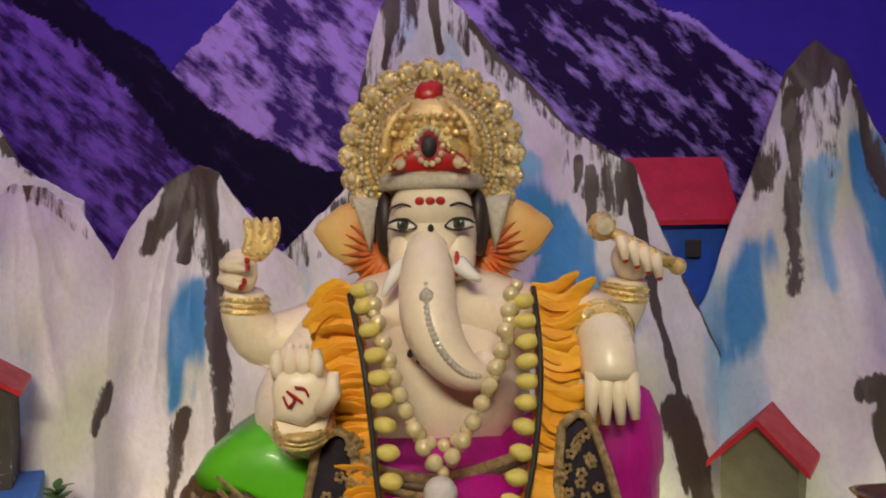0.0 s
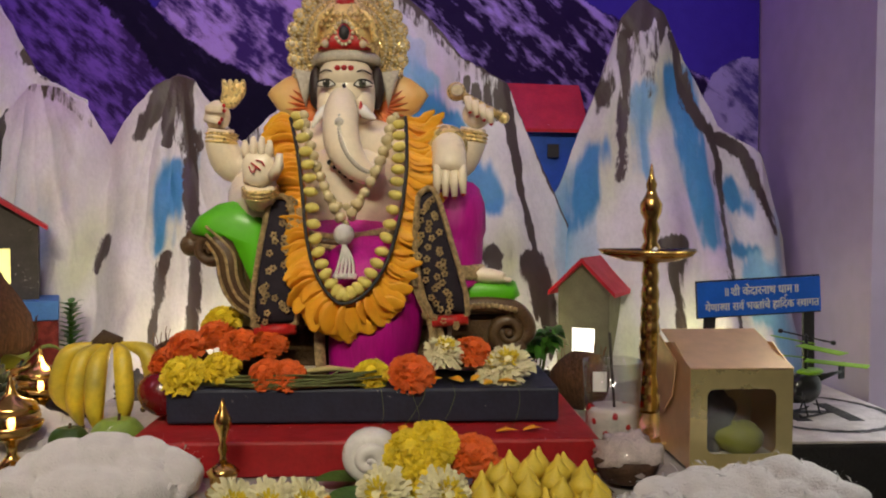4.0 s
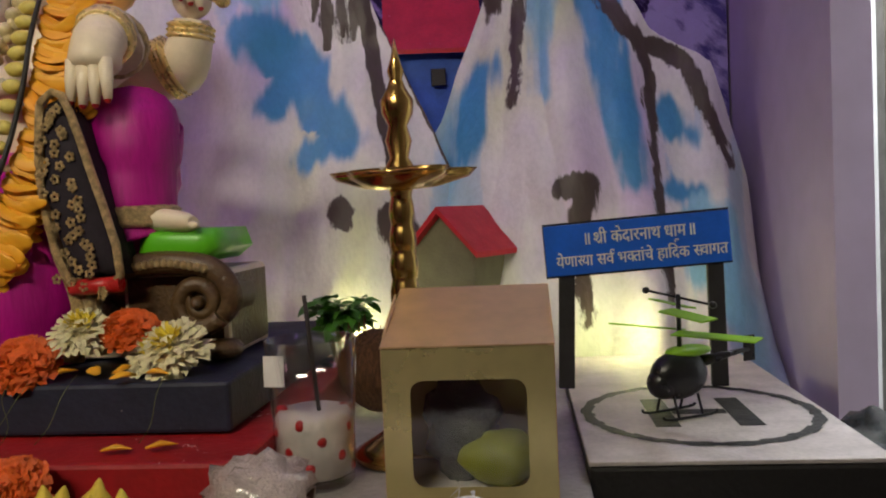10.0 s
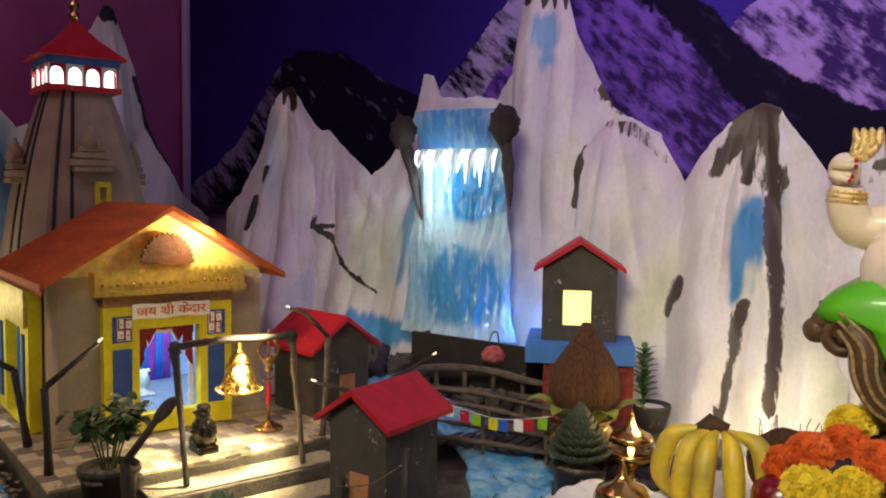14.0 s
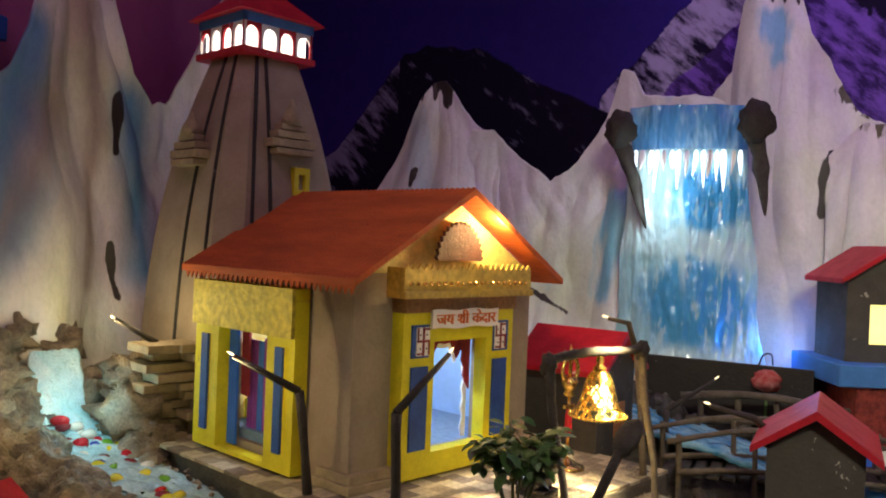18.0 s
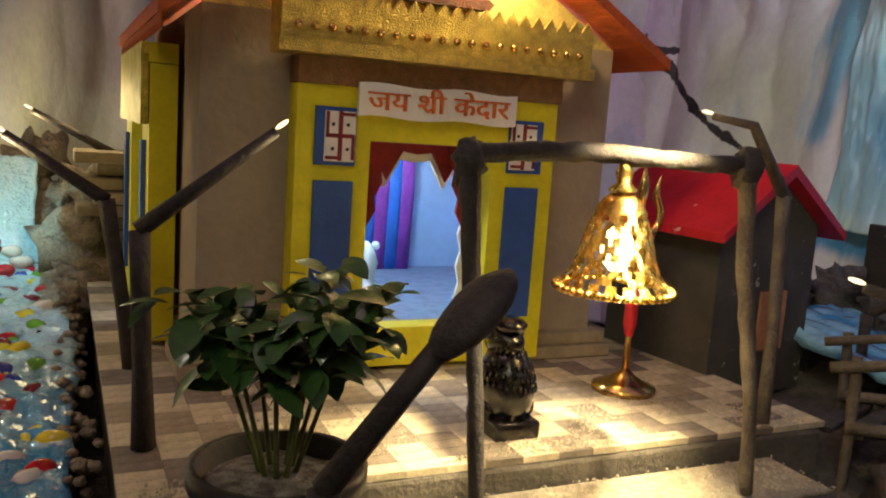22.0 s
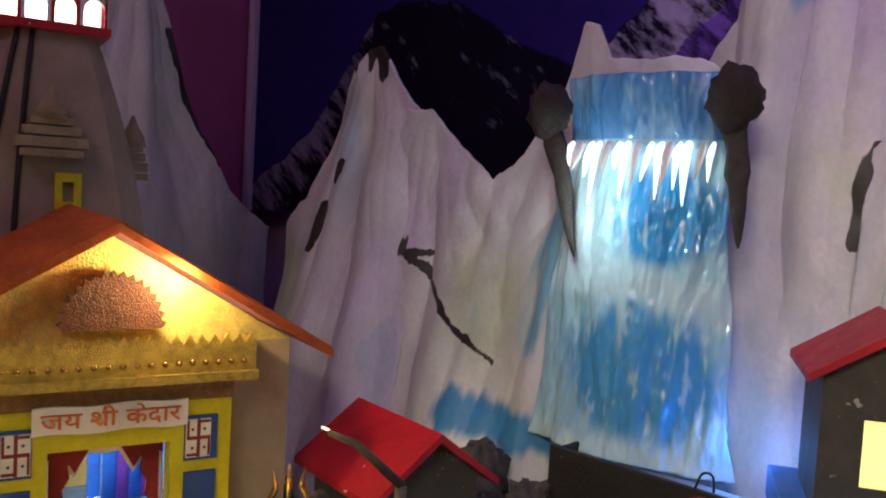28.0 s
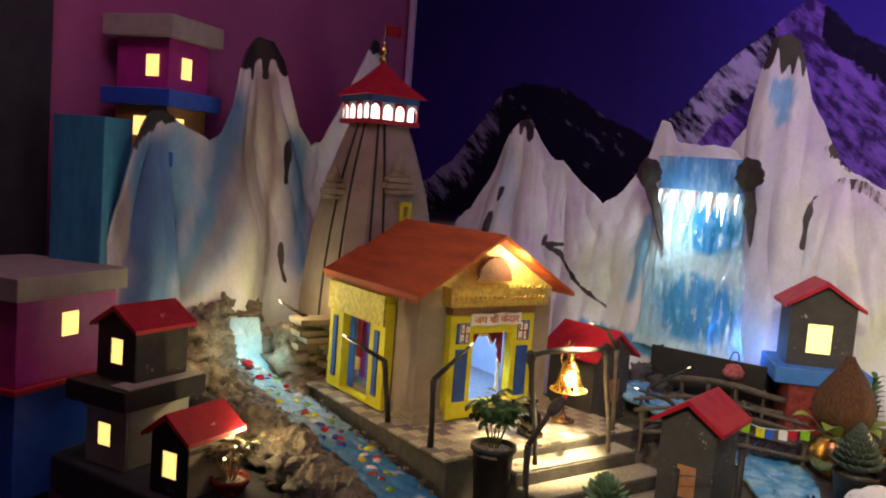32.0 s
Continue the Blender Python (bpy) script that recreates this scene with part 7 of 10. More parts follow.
# ---- flower garland over the statue ----
M_PETAL = mat("yellow_orange_petal", (0.94, 0.53, 0.03), 0.5, scale=26, vary=0.15, bump=0.25, second=(0.86, 0.36, 0.02), stretch=(0.4, 1, 2))
M_BUD = mat("pale_yellow_bud", (0.80, 0.66, 0.16), 0.5, scale=40, vary=0.15, bump=0.15)
M_PEARL = mat("champagne_pearl", (0.86, 0.72, 0.40), 0.2, metal=0.2, scale=60, vary=0.2, bump=0.05, clear=0.4)
garland = thing("flower_garland", pose(0, 0, 0), "thick garland of yellow-orange petals and pale buds on dark cord", "garland")
U = curve_pts([(0.022, 0.995, 1.322), (0.036, 0.962, 1.270), (0.044, 0.945, 1.215), (0.052, 0.930, 1.150), (0.068, 0.918, 1.100), (0.096, 0.910, 1.068), (0.128, 0.914, 1.078), (0.156, 0.925, 1.115), (0.174, 0.940, 1.170), (0.184, 0.955, 1.230), (0.186, 0.970, 1.280), (0.184, 0.995, 1.325)], 6)
q = BM(); tube(q, [p + Vector((0, -0.010, 0)) for p in U], 0.0026, 7); part("cord", q, M_BLACK, garland, "dark twisted cord")
petal_meshes, wide_meshes = [], []
for k in range(4):
    for half, out in ((0.52, petal_meshes), (0.86, wide_meshes)):
        q = BM()
        ln = 0.046 + 0.004 * k
        tube(q, curve_pts([(0, 0, 0), (ln * 0.35, -0.006 - 0.002 * k, -0.001), (ln * 0.75, -0.004, -0.003 - 0.002 * k), (ln, 0.004, -0.007 - 0.002 * k)], 4), [half * e for e in (0.006, 0.0095, 0.0125, 0.0145, 0.0155, 0.0160, 0.0160, 0.0155, 0.0145, 0.0130, 0.0105, 0.0075, 0.0020)], 10, flat=0.22)
        for v in q.verts:
            v.co.y += 18 * v.co.z * v.co.z - 0.0012 * math.sin(v.co.z * 900)
        out.append(mesh_of("petal", q, M_PETAL))
q = BM(); ball(q, (0, 0, 0), (0.0105, 0.0085, 0.0072), 10, 7, lump=0.1)
bud_mesh = mesh_of("bud", q, M_BUD)
rs = random.Random(4)
fringe = BM()
V = [p for i, (a, c) in enumerate(zip(U, U[1:])) for p in ((a, a.lerp(c, 0.5)) if i % 2 else (a,))] + [U[-1]]
for i in range(len(V) - 1):
    p, d = V[i], (V[i + 1] - V[i]).normalized()
    out = Vector((d.z, 0, -d.x))
    if out.dot(Vector((p.x - 0.105, 0, p.z - 1.20))) < 0:
        out = -out
    ang = math.degrees(math.atan2(out.z, out.x))
    low = p.z < 1.105
    for layer in range(5):
        m = Matrix.Translation(p + Vector((0, 0.001 + 0.005 * layer, 0)) + d * rs.uniform(-0.004, 0.004)) @ rot("Y", -ang + 10 * (1 if out.x < 0 else -1) * -1 + rs.uniform(-16, 16)) @ rot("X", 90 + rs.uniform(-45, 45)) @ rot("Z", rs.uniform(-14, 16))
        k = rs.randrange(4)
        mesh = (wide_meshes if low else petal_meshes)[k]
        m = m @ Matrix.Scale(rs.uniform(0.72, 1.02) * (0.86 if 1.10 < p.z < 1.22 else 1.0), 4)
        if layer < 3:
            shared("petal", mesh, garland, m)
        else:
            first = len(fringe.verts)
            fringe.from_mesh(mesh)
            fringe.verts.ensure_lookup_table()
            for v in fringe.verts[first:]:
                v.co = m @ v.co
for i in range(0, len(U) - 1, 2):
    p, d = U[i], (U[i + 1] - U[i]).normalized()
    out = Vector((d.z, 0, -d.x))
    if out.dot(Vector((p.x - 0.105, 0, p.z - 1.20))) < 0:
        out = -out
    shared("bud", bud_mesh, garland, Matrix.Translation(p - out * 0.011 + Vector((0, -0.008, 0))) @ rot("Y", -math.degrees(math.atan2(out.z, out.x)) + rs.uniform(-15, 15)))
tagged(part("petal_fringe", fringe, M_PETAL, garland, "lower layers of yellow-orange petals", True), kind="stuff")

necklace = thing("pearl_necklace", pose(0, 0, 0), "three-strand champagne pearl necklace with a white tassel ball", "necklace")
pm = {}
for r in (0.0075, 0.0058):
    q = BM(); ball(q, (0, 0, 0), r, 12, 8); pm[r] = mesh_of("pearl", q, M_PEARL)
for off, r, drop in ((0.0, 0.0075, 1.180), (0.010, 0.0058, 1.196), (0.020, 0.0058, 1.172)):
    line = curve_pts([(0.040 - off * 0.2, 0.992, 1.326), (0.056 - off * 0.2, 0.966, 1.270), (0.076, 0.955, 1.215), (0.100, 0.950, drop), (0.128, 0.952, 1.215), (0.152 + off * 0.2, 0.962, 1.270), (0.166 + off * 0.2, 0.992, 1.326)], 16)
    last = None
    for p in line:
        if last is None or (p - last).length > 2 * r * 0.96:
            shared("pearl", pm[r], necklace, Matrix.Translation(p + Vector((0, -0.006 + off * 0.3, 0))))
            last = p
M_TASSEL = mat("white_beaded_tassel", (0.90, 0.84, 0.80), 0.35, scale=150, vary=0.12, bump=0.7)
q = BM(); ball(q, (0.1, 0.938, 1.158), 0.0145, 16, 10); part("tassel_ball", q, M_TASSEL, necklace, "white beaded ball")
q = BM()
for k in range(5):
    tube(q, curve_pts([(0.1, 0.935, 1.146), (0.096 + 0.004 * k, 0.928, 1.125), (0.090 + 0.006 * k, 0.922, 1.105)], 4), 0.0022, 6)
    ball(q, (0.090 + 0.006 * k, 0.921, 1.102), 0.0048, 8, 6)
part("tassel", q, M_TASSEL, necklace, "white tassel strings")

# ---- boards under the statue ----
M_NAVY = mat("navy_painted_board", (0.016, 0.020, 0.046), 0.6, scale=25, vary=0.3, bump=0.2)
M_REDBOARD = mat("red_painted_board", (0.40, 0.008, 0.012), 0.55, scale=25, vary=0.25, bump=0.2)
flecked(M_NAVY, (0.30, 0.26, 0.26), 120, 0.0)
flecked(M_REDBOARD, (0.80, 0.62, 0.60), 160, 0.03)
board = thing("navy_board", pose(0.13, 1.09, 0.909), "thick navy painted board under the statue", "board")
q = BM(); box(q, 0, 0, 0, 0.52, 0.40, 0.046, bevel=0.004); part("board_top", q, M_NAVY, board)
board = thing("red_board", pose(0.135, 1.05, 0.862), "flat red board under the navy one, dusted with powder", "board")
q = BM(); box(q, 0, 0, 0, 0.585, 0.48, 0.045, bevel=0.004); part("board_top", q, M_REDBOARD, board)
bm = BM(); box(bm, 0.18, 1.075, 0.775, 1.04, 0.95, 0.085, bevel=0.004)
solid("silver_platform", bm, M_SILVER, "low platform covered in silvery foil", "platform", kind="structure")

# ---- flowers ----
M_MARI = mat("orange_marigold_petal", (0.80, 0.13, 0.01), 0.6, scale=60, vary=0.3, bump=0.3)
M_YMARI = mat("yellow_marigold_petal", (0.86, 0.64, 0.02), 0.6, scale=60, vary=0.25, bump=0.3)
M_MUM = mat("cream_chrysanthemum_petal", (0.82, 0.76, 0.48), 0.6, scale=60, vary=0.15, bump=0.2)
M_MUMC = mat("yellow_flower_heart", (0.80, 0.62, 0.04), 0.6, scale=60, vary=0.2, bump=0.3)
M_LEAF = mat("green_leaf", (0.06, 0.16, 0.02), 0.5, scale=40, vary=0.3, bump=0.25)
M_STEM = mat("dry_green_stem", (0.13, 0.15, 0.04), 0.6, scale=60, vary=0.3, bump=0.3)


def bloom_mesh(r, layers, n0, mm, heart=None, ruffle=0.25, seed=0):
    """A double flower head of many small curled petals."""
    rs = random.Random(seed)
    b = BM()
    ball(b, (0, 0, r * 0.30), (r * 0.70, r * 0.70, r * 0.52), 10, 7)
    for L in range(layers):
        k = L / max(1, layers - 1)
        n = max(5, int(n0 * (1 - 0.55 * k)))
        tilt = 8 + 72 * k
        for i in range(n):
            a = 2 * math.pi * (i + 0.5 * (L % 2)) / n + rs.uniform(-0.08, 0.08)
            ln = r * ((1.0 if heart is not None else 0.80) - 0.42 * k) * rs.uniform(0.85, 1.08)
            w = ln * (0.15 if heart is None else 0.090)
            base = r * 0.22
            m = Matrix.Rotation(a, 4, "Z") @ Matrix.Translation((base, 0, r * (0.16 + 0.36 * k))) @ Matrix.Rotation(-radians(tilt + rs.uniform(-8, 8)), 4, "Y")
            vs = []
            for (x, y, z) in ((0, -w * 0.4, 0), (0, w * 0.4, 0), (ln * 0.55, w, 0.10 * r), (ln * 0.85, w * 0.8 * rs.uniform(0.7, 1.1), r * ruffle * rs.uniform(-0.5, 0.5)), (ln * 0.85, -w * 0.8 * rs.uniform(0.7, 1.1), r * ruffle * rs.uniform(-0.5, 0.5)), (ln * 0.55, -w, 0.10 * r)):
                vs.append(b.verts.new(m @ Vector((x, y, z))))
            b.faces.new((vs[0], vs[1], vs[2], vs[5]))
            f = b.faces.new((vs[5], vs[2], vs[3], vs[4]))
            if heart is not None and k > 0.7:
                f.material_index = 1
    if heart is not None:
        ball(b, (0, 0, r * 0.50), (r * 0.34, r * 0.34, r * 0.24), 10, 6, mi=1, lump=0.4, freq=6)
    return mesh_of("flower_head", b, [mm, heart] if heart else mm)


HEADS = {"or": [bloom_mesh(0.034, 13, 44, M_MARI, None, 0.22, s) for s in (1, 2)], "ye": [bloom_mesh(0.034, 12, 40, M_YMARI, None, 0.25, s) for s in (3, 4)], "wh": [bloom_mesh(0.031, 7, 34, M_MUM, M_MUMC, 0.2, s) for s in (5, 6)]}
KINDS = {"or": ("marigold", "orange double marigold head among the offerings", "flower"), "ye": ("yellow_marigold", "yellow ruffled marigold head among the offerings", "flower"), "wh": ("chrysanthemum", "cream chrysanthemum with a yellow heart", "flower")}


def flower(kind, x, y, z, r, tip=-55, turn=0):
    name, label, cat = KINDS[kind]
    t = thing(name, Matrix.Translation((x, y, z)) @ rot("Z", turn) @ rot("X", tip + 90) @ Matrix.Scale(r / 0.030, 4), label, cat, "offering flowers")
    shared("flower_head", HEADS[kind][int(abs(x) * 1000) % 2], t, Matrix.Identity(4))
    return t


for k, x, y, z, r in (("or", -0.113, 0.940, 0.996, 0.030), ("or", -0.078, 0.958, 1.010, 0.027), ("or", -0.042, 0.940, 0.998, 0.029), ("or", -0.006, 0.945, 1.000, 0.029), ("or", -0.144, 0.955, 0.975, 0.026), ("ye", -0.074, 0.985, 1.024, 0.030),
                      ("ye", -0.110, 0.912, 0.964, 0.032), ("ye", -0.063, 0.915, 0.972, 0.028), ("ye", 0.138, 0.918, 0.962, 0.026), ("wh", 0.236, 0.935, 0.985, 0.030), ("or", 0.275, 0.945, 0.986, 0.029), ("or", 0.191, 0.912, 0.964, 0.032),
                      ("or", 0.000, 0.910, 0.965, 0.026), ("or", 0.026, 0.908, 0.964, 0.026), ("wh", 0.328, 0.935, 0.968, 0.034), ("wh", 0.305, 0.938, 0.966, 0.026)):
    flower(k, x, y, z, r, -60 if z > 0.97 else -48, (x * 997) % 40 - 20)
for k, x, y, z, r in (("ye", 0.190, 0.762, 0.898, 0.034), ("ye", 0.215, 0.772, 0.905, 0.034), ("or", 0.263, 0.775, 0.893, 0.030), ("wh", 0.163, 0.705, 0.872, 0.032), ("wh", 0.223, 0.700, 0.872, 0.032), ("wh", -0.004, 0.682, 0.872, 0.029), ("wh", 0.041, 0.680, 0.870, 0.030), ("wh", 0.070, 0.690, 0.870, 0.028), ("ye", 0.205, 0.735, 0.875, 0.028), ("or", 0.285, 0.765, 0.872, 0.026)):
    flower(k, x, y, z, r, -25 if k == "wh" else -50, (x * 777) % 60 - 30)
# grass stems, corn strips and loose petals
stems = thing("grass_bundle", pose(0, 0, 0), "bundle of thin green grass stems across the board", "grass")
rs = random.Random(9)
for k in range(26):
    q = BM()
    x0, z0 = -0.09 + rs.uniform(-0.02, 0.04), 0.957 + rs.uniform(0, 0.012)
    tube(q, curve_pts([(x0, 0.905 + rs.uniform(-0.012, 0.012), z0), (0.03 + rs.uniform(-0.02, 0.02), 0.892 + rs.uniform(-0.008, 0.010), z0 + rs.uniform(-0.004, 0.006)), (0.13 + rs.uniform(-0.04, 0.03), 0.90 + rs.uniform(-0.01, 0.012), 0.962 + rs.uniform(-0.004, 0.018))], 4), 0.0014, 5)
    part("stem", q, M_STEM, stems)
for k in range(5):
    q = BM()
    x0 = (0.205, 0.245, 0.330, 0.150, 0.19)[k]
    tube(q, curve_pts([(x0, 0.900, 0.962), (x0 + 0.004, 0.868, 0.950), (x0 - 0.012 + 0.006 * k, 0.862, 0.925), (x0 - 0.024 + 0.008 * k, 0.855, 0.911)], 4), 0.00035, 4)
    part("dry_strand", q, M_STEM, stems)
q = BM(); tube(q, [(0.03, 0.935, 0.966), (0.08, 0.928, 0.975), (0.13, 0.925, 0.972)], [0.010, 0.012, 0.005], 8, flat=0.4)
solid("corn_husk", q, mat("pale_corn_husk", (0.72, 0.58, 0.25), 0.6, scale=30, stretch=(1, 8, 8)), "pale dry corn husk lying on the board", "husk")
for k in range(14):
    q = BM()
    tube(q, [(0, 0, 0), (0.012, 0, 0.003), (0.026, 0, 0.001)], [0.003, 0.007, 0.001], 7, flat=0.4)
    x, y, z = ((0.30, 0.835, 0.908), (0.275, 0.91, 0.958), (0.262, 0.905, 0.958), (0.24, 0.80, 0.864), (0.27, 0.79, 0.864), (0.31, 0.905, 0.958), (0.215, 0.905, 0.958), (0.47, 0.745, 0.865), (0.50, 0.735, 0.864), (0.30, 0.90, 0.958), (0.09, 0.70, 0.872), (0.335, 0.84, 0.908), (0.18, 0.835, 0.908), (0.44, 0.80, 0.864))[k]
    solid("loose_petal", q, M_PETAL, "loose orange petal fallen on the boards", "petal", pose(x, y, z + 0.003, 0, 0, k * 67), "loose petals", smooth=True)


# ---- leaves under the front flowers ----
def leaf_mesh(ln, w, bend=0.2, n=6):
    b = BM()
    rows = []
    for i in range(n + 1):
        t = i / n
        ww = w * math.sin(math.pi * min(1, t * 0.92 + 0.06)) ** 0.8
        rows.append([b.verts.new((t * ln, s * ww * 0.5, -bend * ln * t * t + (0.12 * ww if s else 0))) for s in (-1, 0, 1)])
    for a, c in zip(rows, rows[1:]):
        for k in (0, 1):
            b.faces.new((a[k], a[k + 1], c[k + 1], c[k])).smooth = True
    return mesh_of("leaf", b, M_LEAF)


BIGLEAF = leaf_mesh(0.085, 0.05, 0.08)
for x, y, a in ((0.163, 0.725, -85), (0.223, 0.720, -80), (0.10, 0.70, 30), (0.05, 0.70, 200), (0.08, 0.765, 20), (-0.01, 0.705, 250), (0.44, 0.70, -60)):
    ob = new("betel_leaf", BIGLEAF)
    ob.matrix_world = pose(x, y, 0.872, 0, 4, a)
    tagged(ob, "glossy green betel leaf under the flowers", "leaf", "betel leaves")
# ---- conch, modak tray, crystal ----
q = BM()
pts = []
for i in range(60):
    t = i / 59
    a = t * 4.6 * math.pi
    pts.append(Vector((0.022 * (1 - t) ** 0.8 * math.cos(a), -0.030 * t, 0.022 * (1 - t) ** 0.8 * math.sin(a))))
tube(q, pts, [0.0165 * (1 - i / 60) ** 0.85 + 0.001 for i in range(60)], 12)
ball(q, (0, 0.014, -0.004), (0.024, 0.030, 0.022), 16, 10, lump=0.15)
solid("conch_shell", q, mat("white_shell", (0.80, 0.76, 0.72), 0.3, scale=30, vary=0.1, bump=0.15, clear=0.3), "white spiral conch shell before the red board", "shell", pose(0.142, 0.775, 0.898), smooth=True)
M_MODAK = mat("yellow_dough", (0.78, 0.58, 0.06), 0.55, scale=40, vary=0.15, bump=0.2)
M_STEEL = mat("steel_plate", (0.62, 0.62, 0.60), 0.22, metal=1.0, scale=20, vary=0.1, bump=0.05)
tray = thing("steel_plate", pose(0.335, 0.700, 0.862), "round steel plate heaped with yellow dumplings", "plate")
q = BM(); lathe(q, ((0.060, 0), (0.074, 0.003), (0.082, 0.012), (0.084, 0.013), (0.080, 0.010), (0.072, 0.005), (0.001, 0.004)), 30); part("dish", q, M_STEEL, tray)
mo = []
for s in range(2):
    q = BM()
    seg = 16
    prof = ((0.014, 0), (0.019, 0.006), (0.019, 0.014), (0.013, 0.023), (0.006, 0.031), (0.0035, 0.037), (0.001, 0.041))
    rings = [[q.verts.new((r * (1 + 0.09 * (i % 2)) * math.cos(2 * math.pi * i / seg + z * 9), r * (1 + 0.09 * (i % 2)) * math.sin(2 * math.pi * i / seg + z * 9), z)) for i in range(seg)] for r, z in prof]
    for a, c in zip(rings, rings[1:]):
        for i in range(seg):
            q.faces.new((a[i], a[(i + 1) % seg], c[(i + 1) % seg], c[i])).smooth = True
    q.faces.new(rings[-1]); q.faces.new(rings[0][::-1])
    mo.append(mesh_of("dumpling", q, M_MODAK))
rs = random.Random(3)
for layer, (n, rad, z) in enumerate(((13, 0.064, 0.868), (9, 0.041, 0.867), (4, 0.017, 0.867), (9, 0.048, 0.884), (4, 0.022, 0.888))):
    for i in range(n):
        a = 2 * math.pi * i / n + layer * 0.5
        ob = new("dumpling", mo[i % 2])
        ob.matrix_world = pose(0.335 + rad * math.cos(a), 0.700 + rad * math.sin(a), z, rs.uniform(-14, 14), rs.uniform(-14, 14), rs.uniform(0, 360)) @ Matrix.Scale(rs.uniform(0.64, 0.80), 4)
        tagged(ob, "yellow pleated sweet dumpling on the steel plate", "dumpling", "dumplings on the plate")
t = thing("wrapped_coconut_bowl", pose(0.452, 0.775, 0.862), "half coconut shell filled with white sweets under clear film", "bowl")
q = BM(); lathe(q, ((0.012, 0), (0.030, 0.006), (0.039, 0.022), (0.041, 0.034), (0.038, 0.034), (0.030, 0.020)), 20, wobble=0.08); part("shell", q, mat("brown_coconut_shell", (0.10, 0.045, 0.022), 0.7, scale=50, vary=0.4, bump=0.7), t)
q = BM(); ball(q, (0, -0.004, 0.034), (0.040, 0.036, 0.028), 18, 12, lump=0.5, freq=4); part("wrapped_filling", q, mat("crinkled_film", (0.74, 0.62, 0.58), 0.15, scale=70, vary=0.2, bump=1.0, clear=0.8), t, "white filling under crinkled film", True)

# ---- cotton clouds ----
M_COTTON = mat("white_cotton_wool", (0.80, 0.76, 0.78), 1.0, scale=70, vary=0.08, bump=0.8, sheen=0.8, spec=0.0)
M_COTTON.node_tree.nodes["Principled BSDF"].inputs["Subsurface Weight"].default_value = 0.6
M_COTTON.node_tree.nodes["Principled BSDF"].inputs["Subsurface Radius"].default_value = (0.02, 0.02, 0.02)


def cotton(x, y, z, size, seed, label):
    """A soft heap: puffs melted into one smooth body, with a thin coat of stray fibres."""
    rs = random.Random(seed)
    b, f = BM(), BM()
    puffs = []
    for k in range(70):
        a, u = rs.uniform(0, 6.28), rs.uniform(0, 1) ** 0.6
        r = rs.uniform(0.16, 0.38) * size[2] * 1.5
        c = Vector((size[0] * u * math.cos(a), size[1] * u * math.sin(a), r * 0.6 + rs.uniform(0, size[2] * 0.7) * (1 - u)))
        puffs.append((c, r))
        ball(b, c, (r * 1.30, r * 1.15, r * 0.88), 14, 9, lump=0.15, freq=1.4)
    for k in range(1500):
        c, r = puffs[k % len(puffs)]
        a, e = rs.uniform(0, 6.28), rs.uniform(-0.4, 1.5)
        d = Vector((math.cos(a) * math.cos(e) * 1.28, math.sin(a) * math.cos(e) * 1.12, math.sin(e) * 0.86))
        p = c + d * r * 0.96
        along = Vector((rs.gauss(0, 1), rs.gauss(0, 1), rs.gauss(0, 0.6)))
        along = (along - d * along.dot(d) * 0.6).normalized() * rs.uniform(0.006, 0.016)
        t, q = p + along * 0.5 + d * rs.uniform(0.000, 0.005), p + along + d * rs.uniform(-0.002, 0.010)
        w = along.cross(d).normalized() * 0.00005
        f.faces.new([f.verts.new(v) for v in (p - w, p + w, t + w, q, t - w)])
    ob = solid("cotton_cloud", b, M_COTTON, label, "cotton wool", pose(x, y, z), "cotton clouds", smooth=True)
    rm = ob.modifiers.new("melt", "REMESH")
    rm.mode, rm.voxel_size, rm.use_smooth_shade = "VOXEL", 0.0030, True
    sm = ob.modifiers.new("soften", "SMOOTH")
    sm.factor, sm.iterations = 0.5, 4
    tagged(part("fibre", f, M_COTTON, ob, "stray white fibres"), kind="stuff")


cotton(-0.165, 0.745, 0.862, (0.095, 0.05, 0.058), 1, "fluffy white cotton wool heap beside the red board")
cotton(0.580, 0.690, 0.862, (0.115, 0.055, 0.042), 2, "fluffy white cotton wool heap before the gold box")
cotton(0.470, 0.665, 0.862, (0.05, 0.04, 0.022), 3, "thin tuft of white cotton wool")
cotton(-0.345, 0.93, 0.862, (0.075, 0.06, 0.05), 4, "fluffy white cotton wool heap beside the bananas")
cotton(0.36, 0.60, 0.775, (0.20, 0.04, 0.05), 7, "long cotton wool drift along the platform edge")

cotton(-0.975, 0.475, 0.800, (0.075, 0.035, 0.022), 9, "thin drift of white cotton wool at the brook's mouth")

# ---- brass lamps ----
def small_lamp(x, y, z):
    t = thing("brass_incense_stand", pose(x, y, z), "small brass stand lamp with a bird-shaped tip", "oil lamp")
    q = BM(); lathe(q, ((0.020, 0), (0.021, 0.004), (0.014, 0.008), (0.016, 0.022), (0.019, 0.028), (0.012, 0.034), (0.005, 0.038)), 18); part("foot", q, M_GOLD, t)
    q = BM(); lathe(q, ((0.005, 0.036), (0.0035, 0.046), (0.006, 0.054), (0.0035, 0.062), (0.006, 0.072), (0.010, 0.080), (0.0105, 0.088), (0.006, 0.096), (0.003, 0.104), (0.001, 0.112)), 14); part("stem", q, M_GOLD, t)


small_lamp(-0.025, 0.750, 0.862)


